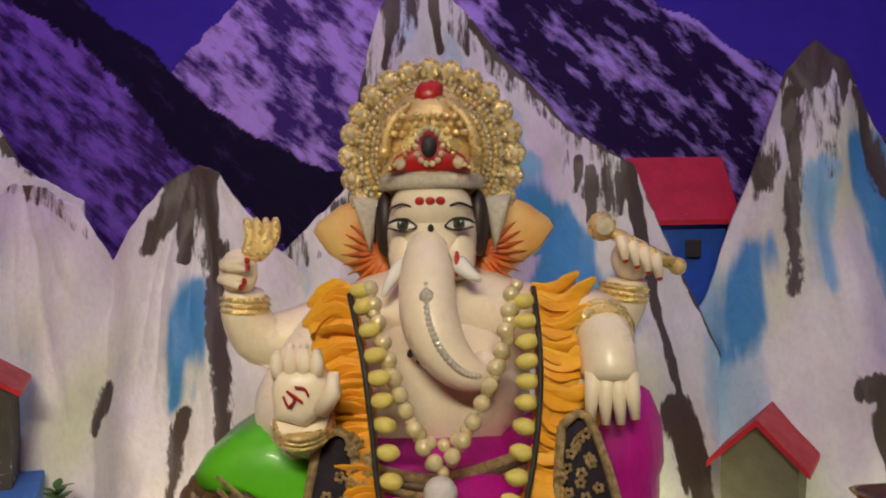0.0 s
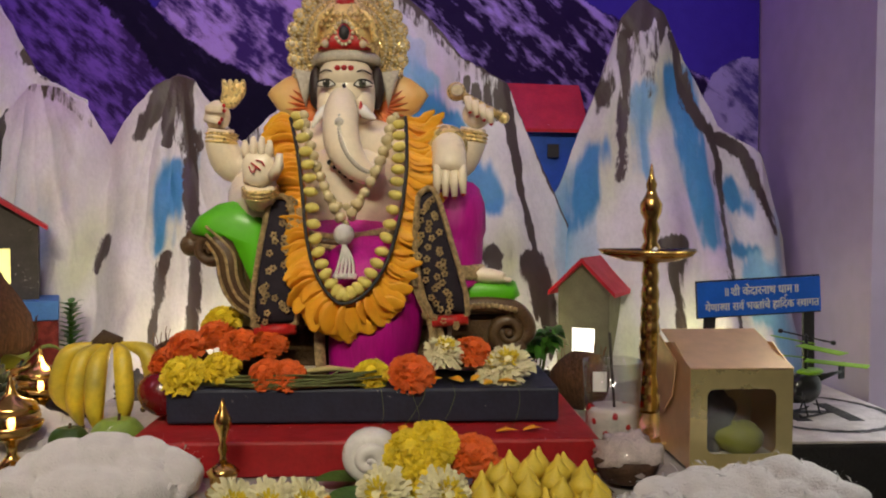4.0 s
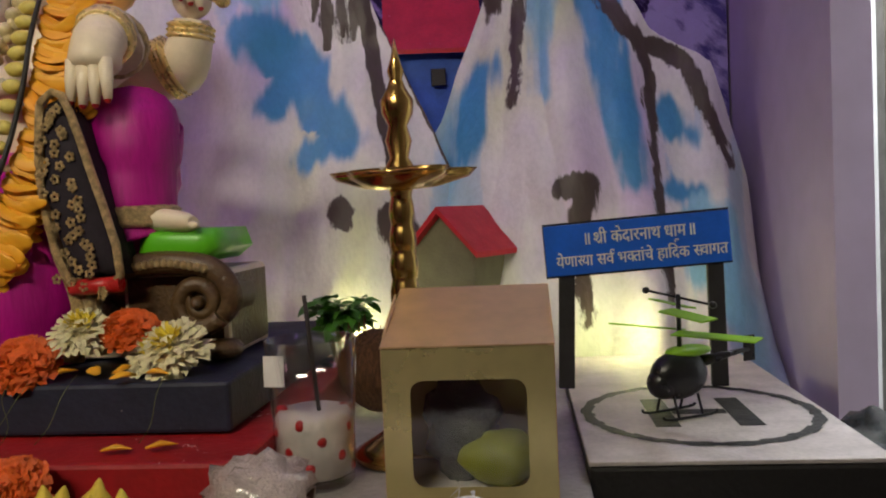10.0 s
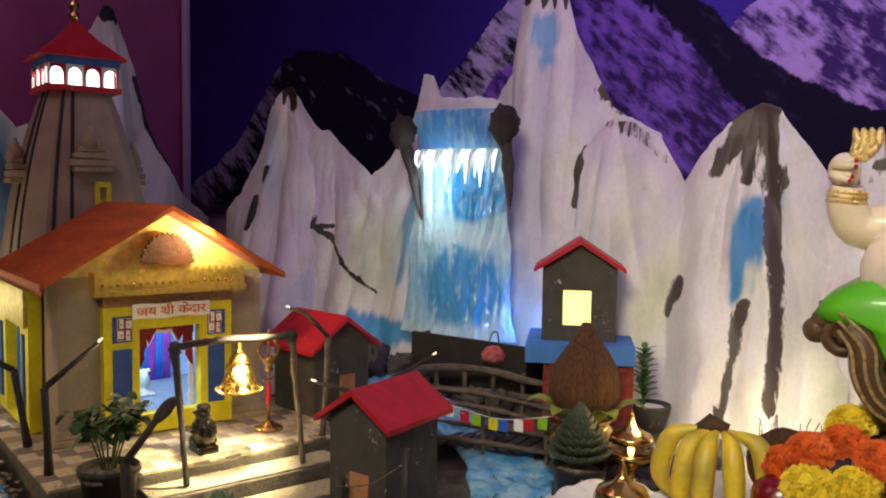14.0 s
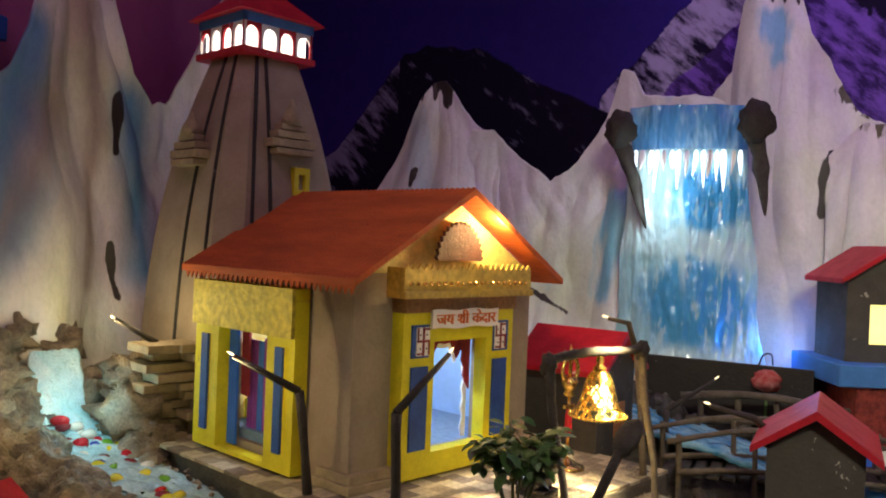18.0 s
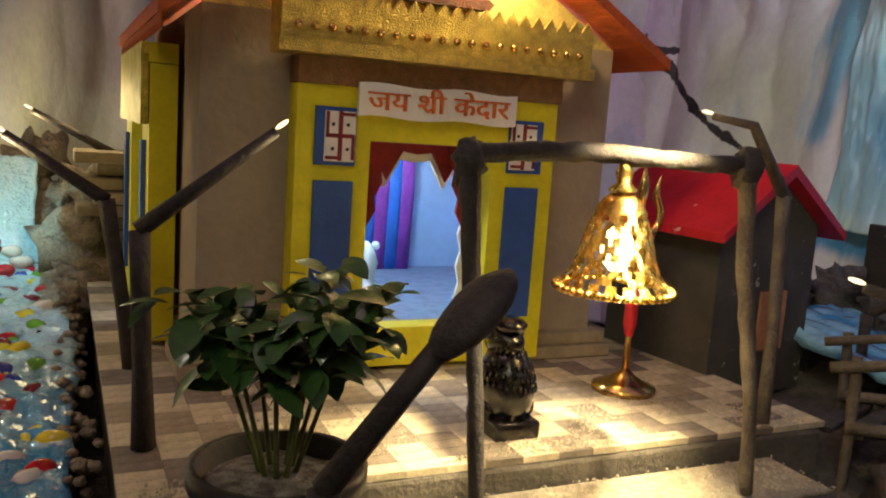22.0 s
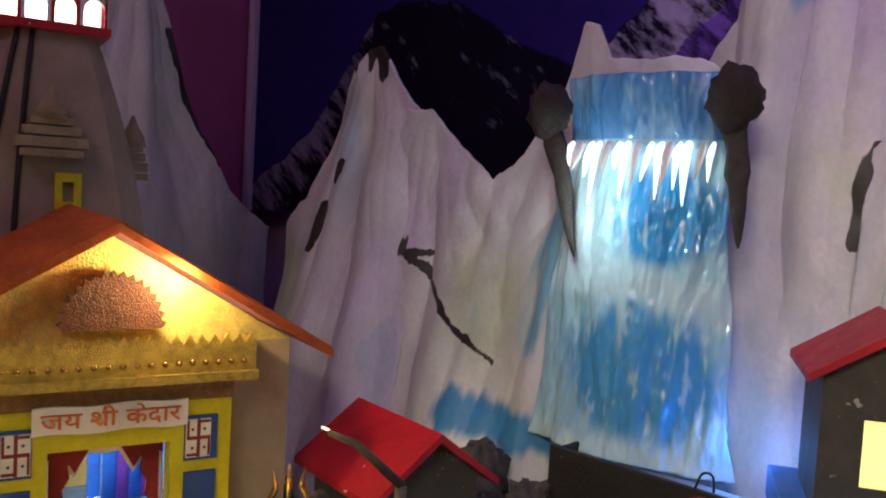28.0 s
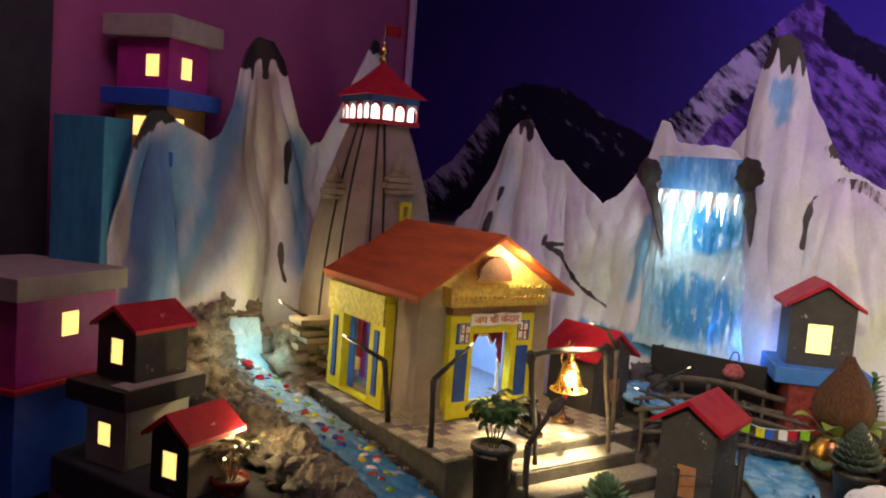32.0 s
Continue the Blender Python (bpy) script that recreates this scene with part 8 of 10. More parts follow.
def tall_lamp(x, y, z, h):
    t = thing("tall_brass_lamp", pose(x, y, z), "tall polished brass oil lamp with a five-spout dish", "oil lamp")
    q = BM(); lathe(q, ((0.055, 0), (0.056, 0.006), (0.046, 0.012), (0.030, 0.022), (0.016, 0.036), (0.012, 0.044)), 26); part("foot", q, M_GOLD, t)
    q = BM()
    prof, zz = [], 0.040
    while zz < h - 0.135:
        k = (zz - 0.04) / 0.013
        prof.append((0.0165 - 0.0065 * min(1, zz / 0.25) + 0.0020 * abs(math.sin(k * 1.57)), zz))
        zz += 0.0026
    lathe(q, prof, 18); part("turned_stem", q, M_GOLD, t)
    q = BM()
    seg = 60
    zc = h - 0.125
    def rim(a, base, lift):
        k = max(0.0, math.cos(2.5 * (a - 0.3))) ** 2
        return base + lift * k
    rings = []
    for base, lift, z0 in ((0.010, 0, zc - 0.012), (0.030, 0.006, zc - 0.010), (0.046, 0.022, zc - 0.001), (0.050, 0.026, zc + 0.007), (0.047, 0.024, zc + 0.006), (0.028, 0.004, zc - 0.003), (0.010, 0, zc - 0.004)):
        rings.append([q.verts.new((rim(2 * math.pi * i / seg, base, lift) * math.cos(2 * math.pi * i / seg), rim(2 * math.pi * i / seg, base, lift) * math.sin(2 * math.pi * i / seg), z0)) for i in range(seg)])
    for a, c in zip(rings, rings[1:]):
        for i in range(seg):
            q.faces.new((a[i], a[(i + 1) % seg], c[(i + 1) % seg], c[i])).smooth = True
    part("dish", q, M_GOLD, t, "five-spouted brass oil dish")
    q = BM(); lathe(q, ((0.010, zc - 0.006), (0.014, zc + 0.010), (0.009, zc + 0.018), (0.013, zc + 0.034), (0.009, zc + 0.048), (0.015, zc + 0.060), (0.016, zc + 0.072), (0.009, zc + 0.084), (0.006, zc + 0.092), (0.008, zc + 0.100), (0.004, zc + 0.112), (0.001, zc + 0.130)), 20); part("finial", q, M_GOLD, t)
    q = BM(); tube(q, [(-0.01, -0.040, zc + 0.004), (-0.008, -0.052, zc + 0.010)], 0.003, 7); part("wick", q, M_SIGNWHITE, t)


tall_lamp(0.537, 0.975, 0.862, 0.392)


def diya(x, y, z):
    t = thing("brass_oil_lamp", pose(x, y, z), "lit brass oil lamp on a stem under a small glass", "oil lamp")
    q = BM(); lathe(q, ((0.030, 0), (0.031, 0.004), (0.014, 0.010), (0.006, 0.020), (0.008, 0.034), (0.018, 0.040), (0.034, 0.050), (0.038, 0.060), (0.036, 0.060), (0.026, 0.052), (0.004, 0.048)), 22); part("bowl", q, M_GOLD, t)
    q = BM(); lathe(q, ((0.034, 0.074), (0.030, 0.084), (0.012, 0.092), (0.006, 0.100), (0.003, 0.114), (0.001, 0.122)), 20); part("lid", q, M_GOLD, t, "domed brass lid")
    q = BM(); lathe(q, ((0.034, 0.060), (0.035, 0.068), (0.034, 0.074)), 20); part("glass_ring", q, glass_mat("lamp_glass", (1, 0.9, 0.7)), t)
    q = BM(); lathe(q, ((0.002, 0.052), (0.005, 0.058), (0.004, 0.066), (0.0005, 0.074)), 8); part("flame", q, mat("flame", (1, 0.6, 0.2), 0.5, bump=0, glow=(1.0, 0.55, 0.15), power=14), t, "small orange flame")


diya(-0.312, 0.855, 0.862)
diya(-0.375, 1.085, 0.862)

# ---- fruit ----
M_BANANA = mat("ripe_banana_skin", (0.86, 0.62, 0.04), 0.45, scale=16, vary=0.25, bump=0.12, second=(0.48, 0.38, 0.05))
M_BROWNTIP = mat("brown_stalk", (0.09, 0.05, 0.02), 0.8, scale=60, bump=0.6)
bunch = thing("banana_bunch", pose(-0.203, 0.965, 0.862) @ Matrix.Scale(0.86, 4), "bunch of ripe yellow bananas standing on their tips", "banana bunch")
for k, (dx, dy, bow) in enumerate(((-0.088, -0.010, -0.036), (-0.060, -0.050, -0.016), (-0.030, -0.066, -0.004), (0.002, -0.046, 0.014), (0.026, -0.010, 0.034))):
    q = BM()
    top = Vector((-0.042 + 0.008 * k, 0.0, 0.166))
    low = Vector((dx, dy * 0.75, 0.034 + (0.022, 0.008, 0.0, 0.010, 0.028)[k]))
    mid = top.lerp(low, 0.5) + Vector((bow, dy * 0.45, 0.016))
    line = curve_pts([top, top.lerp(mid, 0.5) + Vector((bow * 0.4, dy * 0.18, 0.008)), mid, mid.lerp(low, 0.55) + Vector((bow * 0.35, dy * 0.12, 0)), low], 5)
    rad = [0.98 * v for v in (0.005, 0.006, 0.008, 0.0105, 0.013, 0.0145, 0.0155, 0.016, 0.0163, 0.0165, 0.0165, 0.0165, 0.0163, 0.016, 0.0155, 0.0145, 0.013, 0.011, 0.008, 0.0055, 0.004)]
    tube(q, line, rad, 6)
    ba = part("banana", q, M_BANANA, bunch)
    q = BM(); ball(q, low + Vector((0, 0, -0.002)), 0.0048, 8, 6); part("tip", q, M_BROWNTIP, ba, "dark brown tip")
q = BM(); tube(q, [(-0.052, 0, 0.160), (-0.036, 0.002, 0.176), (-0.012, 0.004, 0.168)], [0.011, 0.014, 0.010], 9, rough=0.5); part("stalk", q, M_BROWNTIP, bunch, "dark brown stalk end")


def fruit(name, c, r, mm, label, cat, lump=0.06, dip=True):
    b = BM()
    ball(b, (0, 0, 0), r, 22, 16, lump=lump)
    if dip:
        for v in b.verts:
            d = math.hypot(v.co.x, v.co.y)
            if v.co.z > 0 and d < r[0] * 0.5:
                v.co.z -= (r[0] * 0.5 - d) * 0.55
    t = thing(name, Matrix.Translation(c), label, cat)
    part("flesh", b, mm, t, smooth=True)
    q = BM()
    tube(q, [(0, 0, r[2] * 0.6), (0.002, 0, r[2] * 1.05)], [0.0016, 0.0022], 6)
    part("stalk", q, M_BROWNTIP, t)


fruit("red_apple", (-0.142, 0.925, 0.945), (0.034, 0.034, 0.031), mat("dark_red_apple_skin", (0.22, 0.008, 0.012), 0.25, scale=20, vary=0.4, bump=0.05, clear=0.4), "dark red apple behind the bananas", "apple")
fruit("green_guava", (-0.190, 0.885, 0.893), (0.035, 0.035, 0.031), mat("green_guava_skin", (0.28, 0.42, 0.07), 0.35, scale=20, vary=0.25, bump=0.15, clear=0.2), "pale green guava before the bananas", "guava")
fruit("green_pear", (-0.255, 0.890, 0.886), (0.026, 0.026, 0.025), mat("dark_green_skin", (0.05, 0.10, 0.02), 0.4, scale=20, vary=0.25, bump=0.1), "small dark green fruit under the bananas", "fruit")
M_COIR = mat("coconut_coir", (0.20, 0.085, 0.032), 0.9, scale=45, vary=0.5, bump=1.0, stretch=(6, 6, 0.8))


def coconut(c, r, label, pointed=False, group="coconuts"):
    b = BM()
    if pointed:
        lathe(b, ((0.016, -0.062), (0.044, -0.050), (0.058, -0.026), (0.060, -0.004), (0.052, 0.022), (0.038, 0.046), (0.024, 0.066), (0.013, 0.082), (0.008, 0.094)), 26, wobble=0.10)
    else:
        ball(b, (0, 0, 0), (r, r, r * 0.96), 24, 16, lump=0.10)
    t = thing("coconut", Matrix.Translation(c), label, "coconut", group)
    part("husk", b, M_COIR, t, smooth=True)
    rs = random.Random(7)
    q = BM()
    for k in range(70):
        a, z = rs.uniform(0, 6.28), rs.uniform(-0.9, 0.9)
        p = Vector((r * math.sqrt(1 - z * z) * math.cos(a), r * math.sqrt(1 - z * z) * math.sin(a), r * z))
        if pointed:
            rad = 0.060 * (1 - max(0, z) * 0.75)
            p = Vector((rad * math.cos(a), rad * math.sin(a), -0.02 + 0.075 * z if z > 0 else 0.03 * z))
        tube(q, [p * 0.98, p * 1.01 + Vector((0, 0, 0.012)), p * 1.04 + Vector((rs.uniform(-0.004, 0.004), 0, 0.022))], 0.0006, 4)
    tagged(part("fibre", q, M_COIR, t, "loose coir fibres"), kind="stuff")
    return t


coconut((0.476, 1.160, 0.911), 0.050, "round brown coconut beside the brass lamp")
coconut((-0.150, 1.030, 0.955), 0.050, "round brown coconut behind the bananas")
coconut((-0.483, 1.174, 0.998), 0.058, "pointed brown coconut on a brass pot with leaves", True)
pot = thing("brass_pot", pose(-0.483, 1.174, 0.845), "round brass pot that holds the coconut and leaves", "pot")
q = BM(); lathe(q, ((0.030, 0), (0.050, 0.014), (0.062, 0.036), (0.060, 0.058), (0.044, 0.076), (0.040, 0.084), (0.050, 0.092), (0.048, 0.094), (0.036, 0.084)), 28); part("pot_body", q, M_GOLD, pot)
M_PALELEAF = mat("pale_green_leaf", (0.34, 0.42, 0.06), 0.5, scale=30, vary=0.3, bump=0.2)
for k in range(6):
    a = k * 60 - 100
    b = BM()
    rows = []
    for i in range(7):
        u = i / 6
        w = 0.040 * math.sin(math.pi * min(1, 0.12 + u * 0.88)) ** 0.8
        rows.append([b.verts.new((0.036 + 0.062 * u, s * w * 0.5, 0.088 + 0.030 * math.sin(u * 2.4) + (0.004 if s else 0))) for s in (-1, 0, 1)])
    for p, c in zip(rows, rows[1:]):
        for s in (0, 1):
            b.faces.new((p[s], p[s + 1], c[s + 1], c[s])).smooth = True
    bmesh.ops.transform(b, matrix=rot("Z", a), verts=b.verts[:])
    part("leaf", b, M_PALELEAF, pot, "pale green betel leaf")

# ---- candle glass ----
gl = thing("candle_glass", pose(0.463, 0.895, 0.862), "clear glass of white wax with red berries and a dark stick", "candle glass")
q = BM(); lathe(q, ((0.030, 0), (0.034, 0.004), (0.036, 0.06), (0.040, 0.128), (0.0385, 0.128), (0.0345, 0.06), (0.034, 0.010), (0.002, 0.008)), 30); g = part("glass", q, glass_mat("clear_glass"), gl); g.visible_shadow = False
q = BM(); lathe(q, ((0.030, 0.010), (0.0330, 0.012), (0.0338, 0.060), (0.030, 0.066), (0.002, 0.063)), 26, wobble=0.02); part("wax", q, mat("white_wax", (0.80, 0.74, 0.68), 0.4, scale=40), gl, "white wax")
M_BERRY = mat("red_berry", (0.50, 0.012, 0.012), 0.3)
bm_ = BM(); ball(bm_, (0, 0, 0), 0.0062, 9, 7); bmesh_ = mesh_of("berry", bm_, M_BERRY)
rs = random.Random(12)
for k in range(18):
    a, z = k * 2.4, 0.016 + 0.0028 * k
    shared("berry", bmesh_, gl, pose(0.0290 * math.cos(a), 0.0290 * math.sin(a), z))
q = BM(); tube(q, [(0.004, 0.004, 0.06), (-0.004, 0.002, 0.165)], 0.0020, 7); part("stick", q, M_BRANCH, gl, "dark incense stick")
q = BM(); box(q, -0.020, -0.0335, 0.092, 0.018, 0.001, 0.026, m=rot("Z", -8)); part("sticker", q, M_SIGNWHITE, gl)

# ---- gold gift box ----
M_GOLDCARD = mat("gold_foil_card", (0.80, 0.68, 0.32), 0.30, metal=0.65, scale=9, vary=0.15, bump=0.04)
M_COPPERCARD = mat("copper_foil_card", (0.88, 0.60, 0.33), 0.36, metal=0.5, scale=9, vary=0.15, bump=0.04)
gb = thing("gift_box", pose(0.605, 0.870, 0.866, 0, 0, 0), "gold card sweet box with a clear window and sloped top", "gift box")
W, D, H = 0.130, 0.125, 0.126
q = BM()
out, hole = [(-W / 2, 0), (W / 2, 0), (W / 2, H), (-W / 2, H)], []
for (cx, cz), s in (((-0.034, 0.030), 180), ((0.034, 0.030), 270), ((0.034, 0.092), 0), ((-0.034, 0.092), 90)):
    for k in range(5):
        a = radians(s + 22.5 * k)
        hole.append((cx + 0.010 * math.cos(a), cz + 0.010 * math.sin(a)))
for y in (-D / 2, -D / 2 + 0.0012):
    ov, hv = [q.verts.new((x, y, z)) for x, z in out], [q.verts.new((x, y, z)) for x, z in hole]
    for k in range(4):
        nxt = (k + 1) % 4
        for i in range(4):
            q.faces.new((ov[k], hv[5 * k + i], hv[5 * k + i + 1]))
        q.faces.new((ov[k], hv[5 * k + 4], hv[(5 * nxt) % 20], ov[nxt]))
part("front_panel", q, M_GOLDCARD, gb, "gold front panel with a rounded window")
q = BM(); box(q, 0, -D / 2 + 0.003, 0.018, 0.092, 0.0006, 0.086); pn = part("window_film", q, glass_mat("clear_film", rough=0.08), gb); pn.visible_shadow = False
for s in (-1, 1):
    q = BM(); prism(q, ((-D / 2 + 0.0015, 0), (D / 2, 0), (D / 2, H + 0.016), (0.0, H + 0.026), (-D / 2 + 0.0015, H)), s * W / 2 - 0.0006, s * W / 2 + 0.0006, axis="x"); part("side_panel", q, M_COPPERCARD, gb)
q = BM(); box(q, 0, D / 2, 0, W, 0.0012, H + 0.014); part("back_panel", q, M_GOLDCARD, gb)
q = BM(); prism(q, ((-D / 2, H + 0.001), (0.060, H + 0.034), (0.060, H + 0.0352), (-D / 2, H + 0.0022)), -W / 2 - 0.001, W / 2 + 0.001, axis="x"); part("lid", q, M_COPPERCARD, gb, "copper sloped lid")
q = BM(); prism(q, ((-0.02, H + 0.004), (0.055, H + 0.030), (0.062, H - 0.03), (0.03, H - 0.075), (-0.005, H - 0.045)), -W / 2 - 0.006, -W / 2 - 0.0045, axis="x"); part("flap", q, M_COPPERCARD, gb, "loose copper side flap")
q = BM(); box(q, 0, 0, 0.002, W - 0.006, D - 0.008, 0.004); part("box_floor", q, M_SIGNWHITE, gb)
q = BM(); ball(q, (0.02, -0.005, 0.026), (0.034, 0.030, 0.022), 16, 10, lump=0.15); part("sweet", q, mat("lime_sweet", (0.35, 0.38, 0.04), 0.5), gb, "lime green sweet in the box", True)
q = BM(); ball(q, (-0.012, 0.010, 0.045), (0.030, 0.026, 0.046), 18, 12, lump=0.5, freq=4); part("film_wrap", q, mat("silver_film", (0.30, 0.32, 0.32), 0.12, metal=0.6, scale=50, vary=0.5, bump=1.0), gb, "crinkled silver wrap", True)

# ---- helipad slab, sign and toy helicopter ----
pad = thing("helipad_slab", pose(0.825, 1.15, 0.775), "white-topped black foam slab painted as a helipad", "helipad")
q = BM(); box(q, 0, 0, 0, 0.25, 0.50, 0.096, bevel=0.004); part("slab", q, M_BLACK, pad, "black painted foam slab")
q = BM(); box(q, 0, 0, 0.0965, 0.252, 0.502, 0.004, bevel=0.001); part("slab_top", q, mat("white_painted_foam", (0.66, 0.60, 0.58), 0.7, scale=30, vary=0.2, bump=0.3), pad, "white painted top")
q = BM()
for i in range(64):
    a, c = 2 * math.pi * i / 64, 2 * math.pi * (i + 1) / 64
    r0, r1 = 0.108 + 0.0015 * math.sin(i * 2.3), 0.120 + 0.0015 * math.sin(i * 1.7)
    vs = [q.verts.new((r * math.cos(t_), -0.085 + r * 1.05 * math.sin(t_), 0.1012)) for r, t_ in ((r0, a), (r1, a), (r1, c), (r0, c))]
    q.faces.new(vs)
bmesh.ops.remove_doubles(q, verts=q.verts[:], dist=1e-4)
part("ring_mark", q, M_BLACK, pad, "black painted landing ring")
for dx, sx, sy, dy in ((-0.040, 0.024, 0.115, -0.085), (0.040, 0.024, 0.115, -0.085), (0.0, 0.054, 0.018, -0.085)):
    q = BM(); box(q, dx, dy, 0.1008, sx, sy, 0.0005); part("letter_stroke", q, M_BLACK, pad)
sg = thing("welcome_sign", pose(0.782, 1.176, 0.8755, 0, 0, 0), "blue welcome board with white lettering on two black posts", "sign")
M_SIGNBLUE = mat("blue_printed_board", (0.016, 0.15, 0.78), 0.4, scale=30, vary=0.12, bump=0.05)
tilt = Matrix.Translation((0, -0.004, 0.172)) @ rot("Y", -3.2)
q = BM(); box(q, 0, 0, -0.0295, 0.212, 0.004, 0.059, m=tilt, bevel=0.0008); sb = part("board", q, M_SIGNBLUE, sg, "blue printed board")
q = BM(); box(q, 0, 0.004, -0.032, 0.214, 0.003, 0.064, m=tilt); part("backing", q, M_BLACK, sb)
for words, z, h, wd in ((("॥", " ", ("foot", "शी"), " ", "के", "दारनाथ", " ", "धाम", " ", "॥"), 0.011, 0.021, 0.125), (("ये", "णा", ("half", "र"), "या", " ", "स", ("hook", "व"), " ", "भ", ("half", "क"), "तां", "चे", " ", "हा", ("hook", "िद"), "क", " ", ("half", "स"), "वागत"), -0.014, 0.019, 0.196)):
    letters("lettering", words, h, M_SIGNWHITE, sb, tilt @ Matrix.Translation((0.004, -0.0028, z)) @ rot("X", 90), wd)
for x, h in ((-0.086, 0.15), (0.092, 0.15)):
    q = BM(); box(q, x, 0.004, 0, 0.019, 0.008, h, m=rot("Y", 2 if x < 0 else -1), bevel=0.001); part("post", q, M_BLACK, sg)
M_LIME = mat("lime_plastic", (0.30, 0.62, 0.02), 0.4, bump=0)
M_BLKPLASTIC = mat("black_plastic", (0.012, 0.012, 0.013), 0.3, scale=60, bump=0.05)
he = thing("toy_helicopter", pose(0.805, 1.050, 0.8765, 0, 0, -62) @ Matrix.Scale(1.05, 4), "black and lime green toy helicopter standing on the pad", "toy helicopter")
q = BM(); ball(q, (0, -0.002, 0.040), (0.018, 0.032, 0.024), 18, 12); ball(q, (0, -0.018, 0.034), (0.014, 0.020, 0.016), 14, 10); part("cabin", q, M_BLKPLASTIC, he, "rounded black cabin", True)
q = BM(); ball(q, (0, 0.010, 0.062), (0.014, 0.026, 0.006), 14, 8); part("canopy_trim", q, M_LIME, he, "lime green top trim", True)
q = BM(); tube(q, [(0, 0.025, 0.050), (0, 0.065, 0.054), (0, 0.085, 0.056)], [0.006, 0.003, 0.002], 8); part("tail", q, M_BLKPLASTIC, he)
q = BM(); box(q, 0, 0.086, 0.044, 0.002, 0.014, 0.026, bevel=0.0006); part("tail_fin", q, M_BLKPLASTIC, he)
q = BM(); tube(q, [(0, 0, 0.060), (0, 0, 0.118)], 0.0024, 8); part("mast", q, M_BLKPLASTIC, he)
for z, a, ln in ((0.082, 20, 0.085), (0.104, -12, 0.085)):
    for s in (0, 180):
        q = BM(); box(q, 0.045, 0, z, ln, 0.016 if s == 0 else 0.012, 0.0016, m=rot("Z", a + s) @ rot("X", 8), bevel=0.0006); part("rotor_blade", q, M_LIME, he, "flat lime green rotor blade")
q = BM(); tube(q, [(-0.036, -0.010, 0.120), (0.036, 0.010, 0.110)], 0.0013, 6); sbar = part("stabiliser_bar", q, M_BLKPLASTIC, he)
for s in (-1, 1):
    q = BM(); ball(q, (0.037 * s, 0.010 * s, 0.115 - 0.005 * s), (0.0045, 0.0035, 0.0035), 8, 6); part("weight", q, M_BLKPLASTIC, sbar)
for s in (-1, 1):
    q = BM(); tube(q, curve_pts([(0.016 * s, -0.034, 0.006), (0.017 * s, -0.026, 0.0022), (0.017 * s, 0.022, 0.0022), (0.016 * s, 0.030, 0.005)], 4), 0.0015, 6); sk = part("skid", q, M_BLKPLASTIC, he)
    for y in (-0.016, 0.012):
        q = BM(); tube(q, [(0.017 * s, y, 0.002), (0.010 * s, y, 0.022)], 0.0013, 6); part("strut", q, M_BLKPLASTIC, sk)

# black bin bag edge and blue sheet by the platform
b = BM(); ball(b, (0, 0, 0), (0.07, 0.16, 0.05), 26, 16, lump=0.6, freq=3)
solid("black_plastic_bag", b, mat("black_bag_film", (0.008, 0.008, 0.009), 0.18, scale=60, vary=0.3, bump=0.8), "crumpled black plastic bag beside the helipad", "plastic bag", pose(0.99, 1.02, 0.815), smooth=True)
b = BM(); box(b, 0.62, 0.60, 0.778, 0.30, 0.07, 0.03, bevel=0.01)
solid("blue_sheet", b, mat("blue_tarpaulin", (0.02, 0.16, 0.55), 0.4, scale=20, vary=0.3, bump=0.4), "folded blue plastic sheet at the platform edge", "plastic sheet")

# ---- waterfall ----
M_FALL = mat("glossy_ice_paint", (0.62, 0.82, 0.92), 0.25, scale=14, vary=0.1, bump=0.6, attr="paint", stretch=(1, 1, 0.25), clear=0.4)
M_ICELIGHT = mat("glowing_icicle", (0.9, 0.95, 1.0), 0.3, bump=0, glow=(0.86, 0.95, 1.0), power=1.8)


def fall_place(u, v):
    z = 0.985 + 0.50 * v
    x = -0.912 + (u - 0.5) * (0.262 - 0.040 * v + 0.03 * (1 - v) ** 3) - 0.012 + 0.022 * (1 - v) + 0.01 * noise.noise((z * 8, u * 3, 2))
    y = 1.475 + 0.055 * v - 0.03 * math.cos((u - 0.5) * 3.1) + 0.012 * noise.noise((x * 26, z * 6, 3)) + 0.005 * noise.noise((x * 70, z * 22, 5)) + 0.002 * noise.noise((x * 180, z * 60, 6))
    if v > 0.82:
        y -= 0.028 * math.sin((v - 0.82) / 0.18 * 1.57)
    return (x, y, z)


